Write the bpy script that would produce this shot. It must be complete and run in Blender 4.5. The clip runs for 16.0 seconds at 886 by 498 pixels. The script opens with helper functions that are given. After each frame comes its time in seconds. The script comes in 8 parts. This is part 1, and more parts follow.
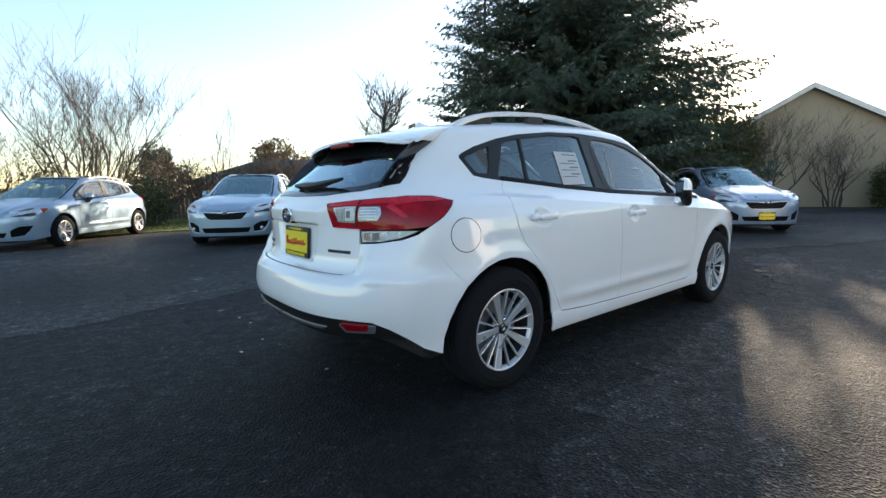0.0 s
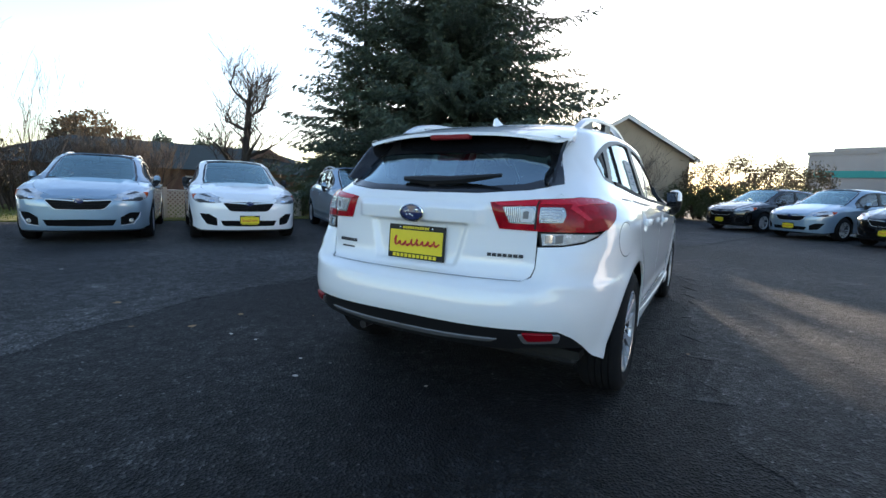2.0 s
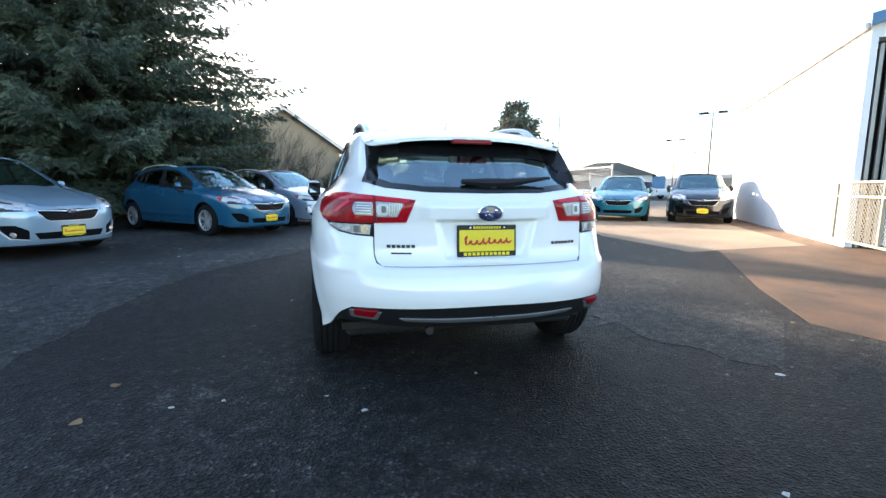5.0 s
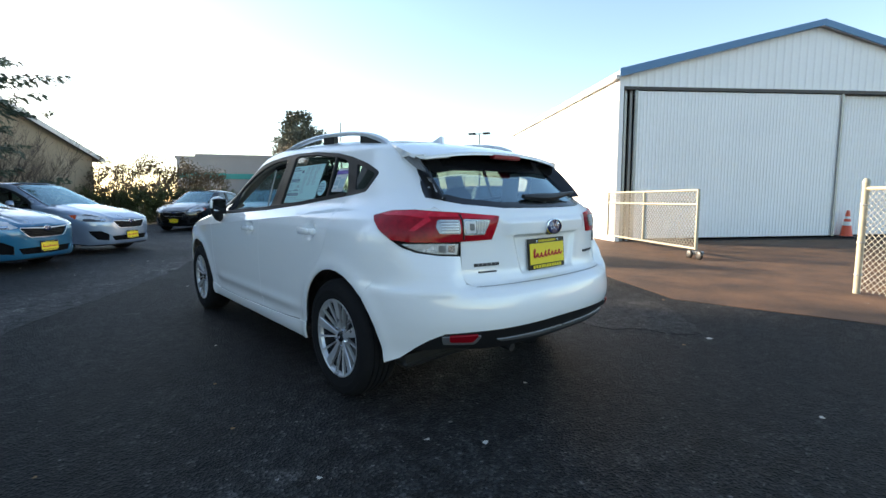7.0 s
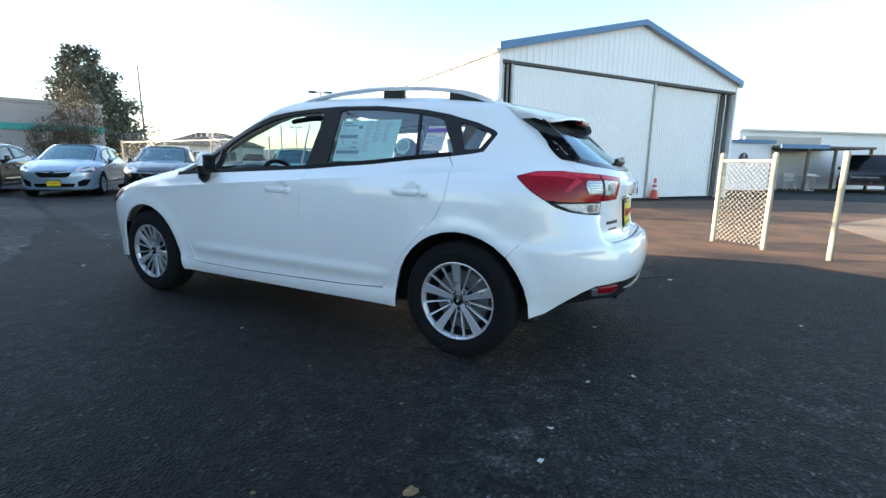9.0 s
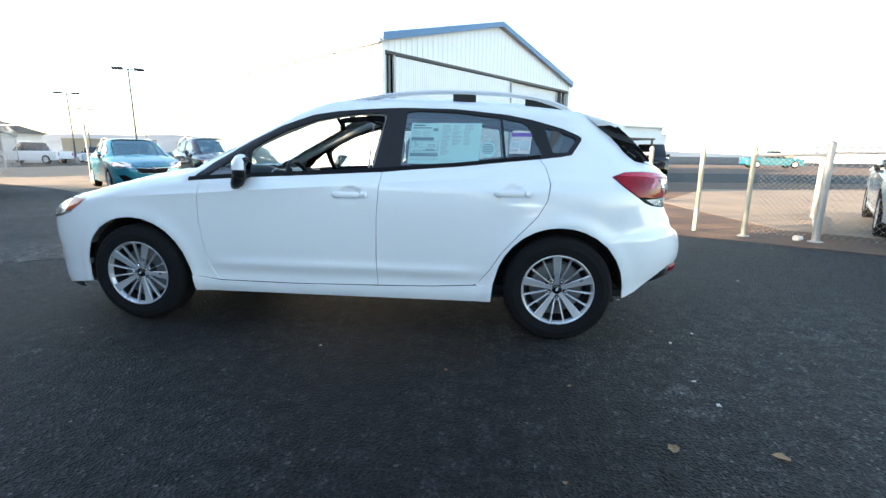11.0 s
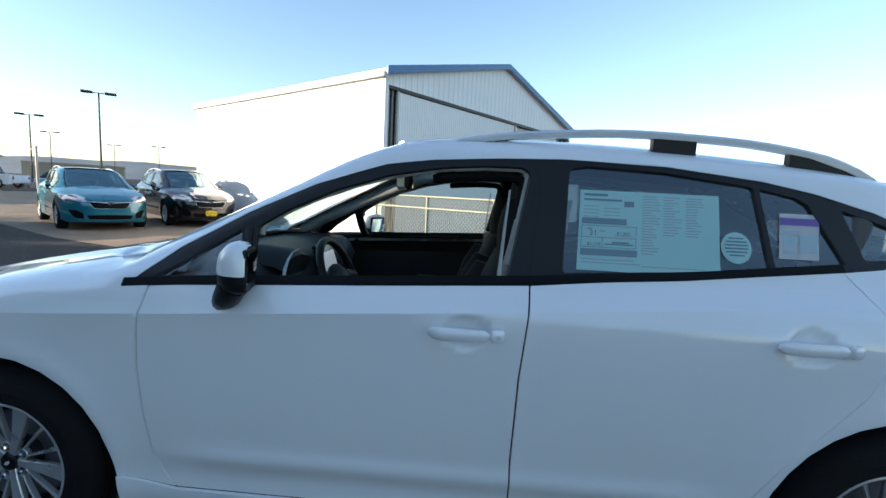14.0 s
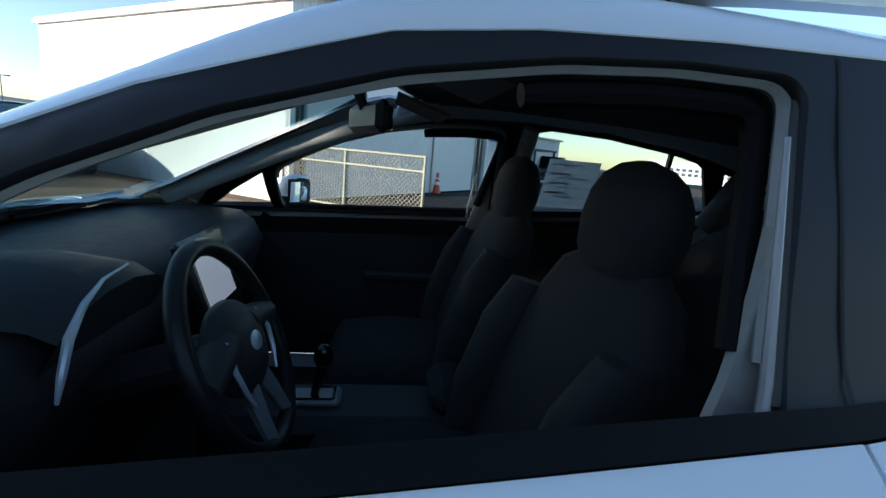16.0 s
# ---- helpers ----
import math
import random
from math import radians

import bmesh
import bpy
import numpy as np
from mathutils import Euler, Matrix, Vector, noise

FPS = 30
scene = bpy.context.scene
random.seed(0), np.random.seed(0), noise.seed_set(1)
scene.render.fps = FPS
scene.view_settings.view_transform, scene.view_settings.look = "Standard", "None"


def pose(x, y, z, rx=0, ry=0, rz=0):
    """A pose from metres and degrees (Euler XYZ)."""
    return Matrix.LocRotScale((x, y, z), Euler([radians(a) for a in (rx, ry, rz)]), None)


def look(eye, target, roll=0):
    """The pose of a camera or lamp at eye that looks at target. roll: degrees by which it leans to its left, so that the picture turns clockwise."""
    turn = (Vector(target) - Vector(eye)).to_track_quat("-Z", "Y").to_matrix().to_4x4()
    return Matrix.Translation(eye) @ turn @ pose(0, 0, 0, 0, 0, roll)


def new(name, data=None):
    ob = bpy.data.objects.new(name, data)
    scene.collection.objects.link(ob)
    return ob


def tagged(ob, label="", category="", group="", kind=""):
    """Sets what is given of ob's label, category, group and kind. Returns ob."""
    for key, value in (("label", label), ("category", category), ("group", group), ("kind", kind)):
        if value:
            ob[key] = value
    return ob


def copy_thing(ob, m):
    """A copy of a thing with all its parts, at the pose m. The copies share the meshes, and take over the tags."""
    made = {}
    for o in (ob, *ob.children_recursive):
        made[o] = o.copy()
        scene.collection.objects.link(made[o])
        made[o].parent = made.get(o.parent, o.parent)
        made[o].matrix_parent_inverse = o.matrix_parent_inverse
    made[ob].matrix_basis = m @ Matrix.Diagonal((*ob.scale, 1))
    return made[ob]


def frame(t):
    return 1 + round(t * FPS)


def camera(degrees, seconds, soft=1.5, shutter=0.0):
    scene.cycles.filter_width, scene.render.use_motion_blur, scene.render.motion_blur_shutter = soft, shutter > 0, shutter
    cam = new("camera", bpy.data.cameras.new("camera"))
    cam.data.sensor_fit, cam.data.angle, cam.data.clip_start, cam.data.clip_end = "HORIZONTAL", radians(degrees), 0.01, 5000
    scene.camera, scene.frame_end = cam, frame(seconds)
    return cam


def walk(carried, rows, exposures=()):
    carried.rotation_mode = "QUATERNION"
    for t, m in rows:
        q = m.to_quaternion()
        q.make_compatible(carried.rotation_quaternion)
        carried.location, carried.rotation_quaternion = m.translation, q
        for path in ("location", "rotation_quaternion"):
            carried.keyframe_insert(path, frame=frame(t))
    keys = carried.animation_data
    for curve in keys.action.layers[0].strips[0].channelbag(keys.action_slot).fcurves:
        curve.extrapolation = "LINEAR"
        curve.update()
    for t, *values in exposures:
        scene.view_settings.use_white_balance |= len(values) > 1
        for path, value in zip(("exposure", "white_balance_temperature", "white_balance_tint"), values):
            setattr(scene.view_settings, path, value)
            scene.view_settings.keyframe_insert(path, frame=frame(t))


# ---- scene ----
cam = camera(88.4, 16.0)
PATH = [
    (0, (-2.994, -2.4, 1.027), (-1.737, -0.865, 0.767), -1.0),
    (0.5, (-3.222, -2.12, 1.039), (-1.735, -0.801, 0.814), -0.6),
    (1, (-3.433, -1.822, 1.021), (-1.926, -0.528, 0.782), -0.8),
    (1.5, (-3.609, -1.522, 1.009), (-2.036, -0.313, 0.753), 1.6),
    (2, (-3.827, -1.183, 1.013), (-2.114, -0.185, 0.755), 2.1),
    (2.5, (-3.96, -0.856, 1.008), (-2.21, 0.069, 0.723), 0.9),
    (3, (-4.053, -0.529, 1.003), (-2.191, 0.153, 0.74), 1.2),
    (3.5, (-4.168, -0.199, 1.005), (-2.233, 0.222, 0.724), 0.7),
    (4, (-4.207, 0.131, 1.015), (-2.258, 0.493, 0.756), 0.4),
    (4.5, (-4.229, 0.443, 1.028), (-2.244, 0.367, 0.79), 1.5),
    (4.7, (-4.244, 0.579, 1.03), (-2.277, 0.32, 0.779), 1.2),
    (6.8, (-3.598, 1.897, 1.045), (-2.054, 0.647, 0.811), -0.8),
    (7, (-3.491, 2.009, 1.05), (-2.001, 0.692, 0.832), -0.4),
    (7.5, (-3.228, 2.285, 1.047), (-1.957, 0.759, 0.811), -0.5),
    (8, (-2.924, 2.505, 1.037), (-1.708, 0.949, 0.718), -1.0),
    (8.5, (-2.635, 2.729, 1.015), (-1.637, 1.023, 0.705), 0.9),
    (9, (-2.32, 2.957, 1.025), (-1.425, 1.206, 0.659), 0.9),
    (9.2, (-2.195, 3.036, 1.002), (-1.344, 1.258, 0.661), 1.0),
    (11.3, (-0.758, 3.503, 1.113), (-0.611, 1.552, 0.699), -0.9),
    (11.5, (-0.634, 3.496, 1.127), (-0.514, 1.543, 0.711), -1.7),
    (12, (-0.424, 3.363, 1.175), (-0.132, 1.408, 0.869), -4.7),
    (12.5, (-0.296, 3.106, 1.196), (-0.156, 1.135, 0.883), -1.8),
    (13, (-0.17, 2.81, 1.231), (-0.178, 0.838, 0.899), -1.3),
    (13.5, (-0.16, 2.448, 1.247), (-0.109, 0.463, 1.002), -0.8),
    (14, (-0.097, 2.129, 1.239), (0.015, 0.146, 1.0), 2.9),
    (14.5, (0.012, 1.813, 1.239), (0.06, -0.163, 0.936), 2.3),
    (15, (0.068, 1.518, 1.226), (0.134, -0.458, 0.919), 2.26),
    (15.5, (0.112, 1.301, 1.211), (0.076, -0.665, 0.843), 4.54),
    (16, (0.184, 1.122, 1.213), (-0.108, -0.817, 0.815), 5.28),
]
EXPOSURES = ((0.0, 1.55, 7200, 13), (1.0, 1.43, 6900, 14), (1.5, 1.48, 6800, 15), (3.5, 2.0, 6900, 15), (4.5, 2.35, 7000, 14), (7.0, 1.6, 7200, 13), (8.0, 1.7, 7000, 13), (9.0, 2.0, 7000, 13), (11.5, 2.45, 7400, 13), (12.5, 2.2, 7000, 12), (13.5, 1.5, 6700, 12), (14.5, 1.2, 6500, 11), (16.0, 1.05, 6100, 12))
walk(cam, [(t, look(eye, target, roll)) for t, eye, target, roll in PATH], EXPOSURES)

# ---- world, sun ----
SUN_AZ, SUN_EL = 20.4, 11.9
world = bpy.data.worlds.new("sky_world")
scene.world = world
world.use_nodes = True
wn = world.node_tree
sky = wn.nodes.new("ShaderNodeTexSky")
sky.sky_type = "NISHITA"
sky.sun_disc = False
sky.sun_elevation = radians(SUN_EL)
sky.sun_rotation = radians(90 - SUN_AZ)
sky.altitude = 50
sky.air_density, sky.dust_density, sky.ozone_density = 1.0, 0.4, 2.0
wn.nodes["Background"].inputs["Strength"].default_value = 0.15
wn.links.new(sky.outputs[0], wn.nodes["Background"].inputs[0])
sun_data = bpy.data.lights.new("sun", "SUN")
sun_data.energy, sun_data.angle, sun_data.color = 5.0, radians(0.6), (1.0, 0.86, 0.68)
sun = new("sun", sun_data)
sun_way = Vector((math.cos(radians(SUN_AZ)) * math.cos(radians(SUN_EL)), math.sin(radians(SUN_AZ)) * math.cos(radians(SUN_EL)), math.sin(radians(SUN_EL))))
sun.matrix_world = look(sun_way * 60, (0, 0, 0))


# ---- materials ----
MATS = {}


def material(name, colour, rough=0.5, metal=0.0, vary=0.0, scale=4.0, fine=60.0, bump=0.0, coat=0.0, second=None, object_random=0.0, spec=0.5, emit=None, sheen=0.0):
    """A principled material: colour mottled at two scales, with fine relief."""
    if name in MATS:
        return MATS[name]
    m = bpy.data.materials.new(name)
    m.use_nodes = True
    n, l = m.node_tree.nodes, m.node_tree.links
    b = n["Principled BSDF"]
    b.inputs["Base Color"].default_value = (*colour, 1)
    b.inputs["Roughness"].default_value = rough
    b.inputs["Metallic"].default_value = metal
    b.inputs["Specular IOR Level"].default_value = spec
    if coat:
        b.inputs["Coat Weight"].default_value = coat
        b.inputs["Coat Roughness"].default_value = 0.03
    if emit:
        b.inputs["Emission Color"].default_value = (*emit[:3], 1)
        b.inputs["Emission Strength"].default_value = emit[3]
    if vary or bump or object_random:
        tc = n.new("ShaderNodeTexCoord")
        big = n.new("ShaderNodeTexNoise")
        big.inputs["Scale"].default_value = scale
        big.inputs["Detail"].default_value = 5
        small = n.new("ShaderNodeTexNoise")
        small.inputs["Scale"].default_value = fine
        small.inputs["Detail"].default_value = 3
        for t in (big, small):
            l.new(tc.outputs["Object"], t.inputs["Vector"])
        mixn = n.new("ShaderNodeMath")
        mixn.operation = "MULTIPLY_ADD"
        l.new(big.outputs[0], mixn.inputs[0])
        mixn.inputs[1].default_value = 0.65
        half = n.new("ShaderNodeMath")
        half.operation = "MULTIPLY"
        l.new(small.outputs[0], half.inputs[0])
        half.inputs[1].default_value = 0.35
        l.new(half.outputs[0], mixn.inputs[2])
        last = mixn.outputs[0]
        if object_random:
            info = n.new("ShaderNodeObjectInfo")
            add = n.new("ShaderNodeMath")
            add.operation = "MULTIPLY_ADD"
            l.new(info.outputs["Random"], add.inputs[0])
            add.inputs[1].default_value = object_random
            l.new(last, add.inputs[2])
            last = add.outputs[0]
        ramp = n.new("ShaderNodeValToRGB")
        ramp.color_ramp.elements[0].position, ramp.color_ramp.elements[1].position = 0.3, 0.72
        lo = second or tuple(max(0.0, c * (1 - vary)) for c in colour)
        hi = tuple(min(1.0, c * (1 + vary * 0.6)) for c in colour)
        ramp.color_ramp.elements[0].color, ramp.color_ramp.elements[1].color = (*lo, 1), (*hi, 1)
        l.new(last, ramp.inputs[0])
        l.new(ramp.outputs[0], b.inputs["Base Color"])
        rr = n.new("ShaderNodeMapRange")
        rr.inputs[3].default_value, rr.inputs[4].default_value = max(0.02, rough - 0.12 * (vary > 0)), min(1.0, rough + 0.12 * (vary > 0))
        l.new(big.outputs[0], rr.inputs[0])
        l.new(rr.outputs[0], b.inputs["Roughness"])
        if bump:
            bp = n.new("ShaderNodeBump")
            bp.inputs["Strength"].default_value = 0.6
            bp.inputs["Distance"].default_value = bump
            l.new(small.outputs[0], bp.inputs["Height"])
            l.new(bp.outputs[0], b.inputs["Normal"])
    MATS[name] = m
    return m


def glass(name, tint, rough=0.0, mirror=0.12, sheen=(1, 1, 1)):
    """Thin tinted window glass: part clear, part mirror."""
    if name in MATS:
        return MATS[name]
    m = bpy.data.materials.new(name)
    m.use_nodes = True
    n, l = m.node_tree.nodes, m.node_tree.links
    n.remove(n["Principled BSDF"])
    clear = n.new("ShaderNodeBsdfTransparent")
    clear.inputs[0].default_value = (*tint, 1)
    gloss = n.new("ShaderNodeBsdfGlossy")
    gloss.inputs["Color"].default_value = (*sheen, 1)
    gloss.inputs["Roughness"].default_value = rough
    edge = n.new("ShaderNodeLayerWeight")
    edge.inputs[0].default_value = 0.5
    power = n.new("ShaderNodeMath")
    power.operation = "POWER"
    l.new(edge.outputs["Facing"], power.inputs[0])
    power.inputs[1].default_value = 5.0
    share = n.new("ShaderNodeMapRange")
    share.inputs[3].default_value, share.inputs[4].default_value = mirror, 1.0
    l.new(power.outputs[0], share.inputs[0])
    mixs = n.new("ShaderNodeMixShader")
    l.new(share.outputs[0], mixs.inputs[0])
    l.new(clear.outputs[0], mixs.inputs[1])
    l.new(gloss.outputs[0], mixs.inputs[2])
    l.new(mixs.outputs[0], n["Material Output"].inputs[0])
    MATS[name] = m
    return m


def asphalt_material(name, dark, light, wet, spec=0.24):
    """Rolled asphalt: dark binder, paler worn patches, small bright stones; wet lowers the roughness."""
    m = bpy.data.materials.new(name)
    m.use_nodes = True
    n, l = m.node_tree.nodes, m.node_tree.links
    b = n["Principled BSDF"]
    tc = n.new("ShaderNodeTexCoord")

    def noise_node(scale, detail=4, kind="ShaderNodeTexNoise"):
        t = n.new(kind)
        t.inputs["Scale"].default_value = scale
        if kind == "ShaderNodeTexNoise":
            t.inputs["Detail"].default_value = detail
        l.new(tc.outputs["Object"], t.inputs["Vector"])
        return t

    def ramp(src, stops):
        r = n.new("ShaderNodeValToRGB")
        while len(r.color_ramp.elements) < len(stops):
            r.color_ramp.elements.new(0.5)
        for e, (p, c) in zip(r.color_ramp.elements, stops):
            e.position, e.color = p, (c, c, c, 1) if not isinstance(c, tuple) else (*c, 1)
        l.new(src, r.inputs[0])
        return r

    patches, blot, grain = noise_node(0.35, 6), noise_node(2.3, 6), noise_node(90, 2)
    stones = noise_node(85, 0, "ShaderNodeTexVoronoi")
    damp = ramp(patches.outputs[0], [(0.40, 0.0), (0.68, 1.0)])
    spots = ramp(blot.outputs[0], [(0.56, 0.0), (0.72, 1.0)])
    base = n.new("ShaderNodeMix")
    base.data_type = "RGBA"
    base.inputs[6].default_value, base.inputs[7].default_value = (*dark, 1), (*light, 1)
    l.new(damp.outputs[0], base.inputs[0])
    dry = n.new("ShaderNodeMix")
    dry.data_type = "RGBA"
    l.new(base.outputs[2], dry.inputs[6])
    dry.inputs[7].default_value = (light[0] * 1.9, light[1] * 1.88, light[2] * 1.8, 1)
    amount = n.new("ShaderNodeMath")
    amount.operation = "MULTIPLY"
    l.new(spots.outputs[0], amount.inputs[0])
    l.new(damp.outputs[0], amount.inputs[1])
    l.new(amount.outputs[0], dry.inputs[0])
    mottle = ramp(noise_node(11, 5).outputs[0], [(0.36, 0.5), (0.64, 1.55)])
    toned = n.new("ShaderNodeMix")
    toned.data_type, toned.blend_type = "RGBA", "MULTIPLY"
    toned.inputs[0].default_value = 1.0
    l.new(dry.outputs[2], toned.inputs[6])
    l.new(mottle.outputs[0], toned.inputs[7])
    fleck = ramp(stones.outputs["Color"], [(0.0, 0.2), (0.5, 0.75), (0.8, 1.7), (0.93, 3.6), (1.0, 9.0)])
    mul = n.new("ShaderNodeMix")
    mul.data_type, mul.blend_type = "RGBA", "MULTIPLY"
    mul.inputs[0].default_value = 1.0
    l.new(toned.outputs[2], mul.inputs[6])
    l.new(fleck.outputs[0], mul.inputs[7])
    l.new(mul.outputs[2], b.inputs["Base Color"])
    rr = n.new("ShaderNodeMapRange")
    rr.inputs[3].default_value, rr.inputs[4].default_value = 0.70 - wet, 0.86 - wet
    l.new(patches.outputs[0], rr.inputs[0])
    l.new(rr.outputs[0], b.inputs["Roughness"])
    b.inputs["Specular IOR Level"].default_value = spec
    bump = n.new("ShaderNodeBump")
    bump.inputs["Strength"].default_value, bump.inputs["Distance"].default_value = 1.0, 0.012
    l.new(stones.outputs["Distance"], bump.inputs["Height"])
    bump2 = n.new("ShaderNodeBump")
    bump2.inputs["Strength"].default_value, bump2.inputs["Distance"].default_value = 0.5, 0.004
    l.new(grain.outputs[0], bump2.inputs["Height"])
    l.new(bump.outputs[0], bump2.inputs["Normal"])
    l.new(bump2.outputs[0], b.inputs["Normal"])
    MATS[name] = m
    return m


M_ASPHALT = asphalt_material("asphalt", (0.0068, 0.0068, 0.0073), (0.0245, 0.0243, 0.0240), 0.08, 0.21)
M_ASPHALT_OLD = asphalt_material("worn_asphalt", (0.021, 0.021, 0.0215), (0.064, 0.063, 0.062), 0.08)
M_BROWN = material("brown_pavement", (0.150, 0.077, 0.040), 0.85, vary=0.6, scale=1.6, fine=110, bump=0.010, second=(0.028, 0.018, 0.012))
M_TAN = material("dusty_tan_pavement", (0.27, 0.20, 0.14), 0.9, vary=0.35, scale=0.9, fine=90, bump=0.008)
M_GRASS = material("grass_soil", (0.165, 0.17, 0.04), 0.9, vary=0.6, scale=1.5, fine=30, bump=0.02)
M_BARK = material("bark", (0.075, 0.055, 0.042), 0.9, vary=0.5, scale=6, fine=50, bump=0.012)
M_DARKBARK = material("dark_bark", (0.032, 0.026, 0.022), 0.9, vary=0.5, scale=6, fine=50, bump=0.015)
M_PALETWIG = material("pale_brown_twig", (0.27, 0.19, 0.125), 0.85, vary=0.4, scale=6, fine=60)
M_TWIG = material("twig", (0.075, 0.055, 0.042), 0.85, vary=0.4, scale=6, fine=60)
M_NEEDLE = material("needles", (0.066, 0.098, 0.064), 0.55, vary=0.55, scale=0.8, fine=8)
M_NEEDLE_Y = material("sunny_needles", (0.085, 0.10, 0.03), 0.6, vary=0.5, scale=1.2, fine=8)
M_LEAF = material("shrub_leaf", (0.06, 0.075, 0.022), 0.5, vary=0.6, scale=1.5, fine=9)
M_LEAF_B = material("brown_leaf", (0.12, 0.085, 0.040), 0.6, vary=0.5, scale=1.5, fine=9)
M_WHITE_METAL = material("white_sheet_metal", (0.85, 0.86, 0.87), 0.5, vary=0.06, scale=0.8, fine=14)
M_BLUE_TRIM = material("blue_trim", (0.07, 0.20, 0.38), 0.45, vary=0.15, scale=2)
M_DARK = material("dark_void", (0.012, 0.012, 0.014), 0.8)
M_STEEL = material("galvanised_steel", (0.36, 0.365, 0.355), 0.45, metal=0.4, vary=0.2, scale=5, fine=70)
M_WIRE = material("galvanised_wire", (0.40, 0.39, 0.33), 0.6, vary=0.2)
M_CREAM = material("cream_paint", (0.40, 0.38, 0.295), 0.5, vary=0.18, scale=5, fine=70)
M_STUCCO = material("beige_stucco", (0.36, 0.295, 0.215), 0.85, vary=0.12, scale=0.7, fine=60, bump=0.006)
M_ROOF = material("roof_shingle", (0.16, 0.15, 0.14), 0.9, vary=0.35, scale=3, fine=40, bump=0.01)
M_GREENROOF = material("dark_green_roof", (0.032, 0.046, 0.042), 0.85, vary=0.3, scale=2, fine=30, bump=0.01)
M_TRIM_W = material("white_trim", (0.72, 0.70, 0.66), 0.6, vary=0.1)
M_BRICK = material("red_brown_siding", (0.24, 0.14, 0.105), 0.85, vary=0.35, scale=3, fine=40)
M_TEAL = material("teal_stripe", (0.02, 0.30, 0.27), 0.5, vary=0.1)
M_GREY_WALL = material("grey_concrete_wall", (0.40, 0.36, 0.34), 0.85, vary=0.12, scale=0.5, fine=20)
M_ORANGE = material("cone_orange", (0.75, 0.10, 0.04), 0.45, vary=0.15)
M_REFLECT = material("cone_band", (0.8, 0.8, 0.78), 0.4)
M_BLACKPL = material("black_plastic", (0.015, 0.015, 0.016), 0.45, vary=0.15, scale=30, fine=200)
# Blue grey of the far ridge is air haze painted into the material.
M_HILL = material("hazed_far_hill", (0.16, 0.20, 0.23), 1.0, vary=0.3, scale=0.02, fine=0.2)
M_WOODF = material("weathered_wood", (0.17, 0.13, 0.10), 0.85, vary=0.35, scale=4, fine=50, bump=0.004)
M_LATTICE = material("pale_lattice", (0.44, 0.385, 0.31), 0.8, vary=0.2)
M_LAMP = material("lamp_bronze", (0.05, 0.045, 0.045), 0.5, metal=0.4, vary=0.2)
M_FALLEN = material("fallen_leaf", (0.22, 0.13, 0.06), 0.8, vary=0.5, scale=20, object_random=0.4)
M_LITTER = material("pale_litter", (0.55, 0.52, 0.47), 0.8, vary=0.3, scale=20)


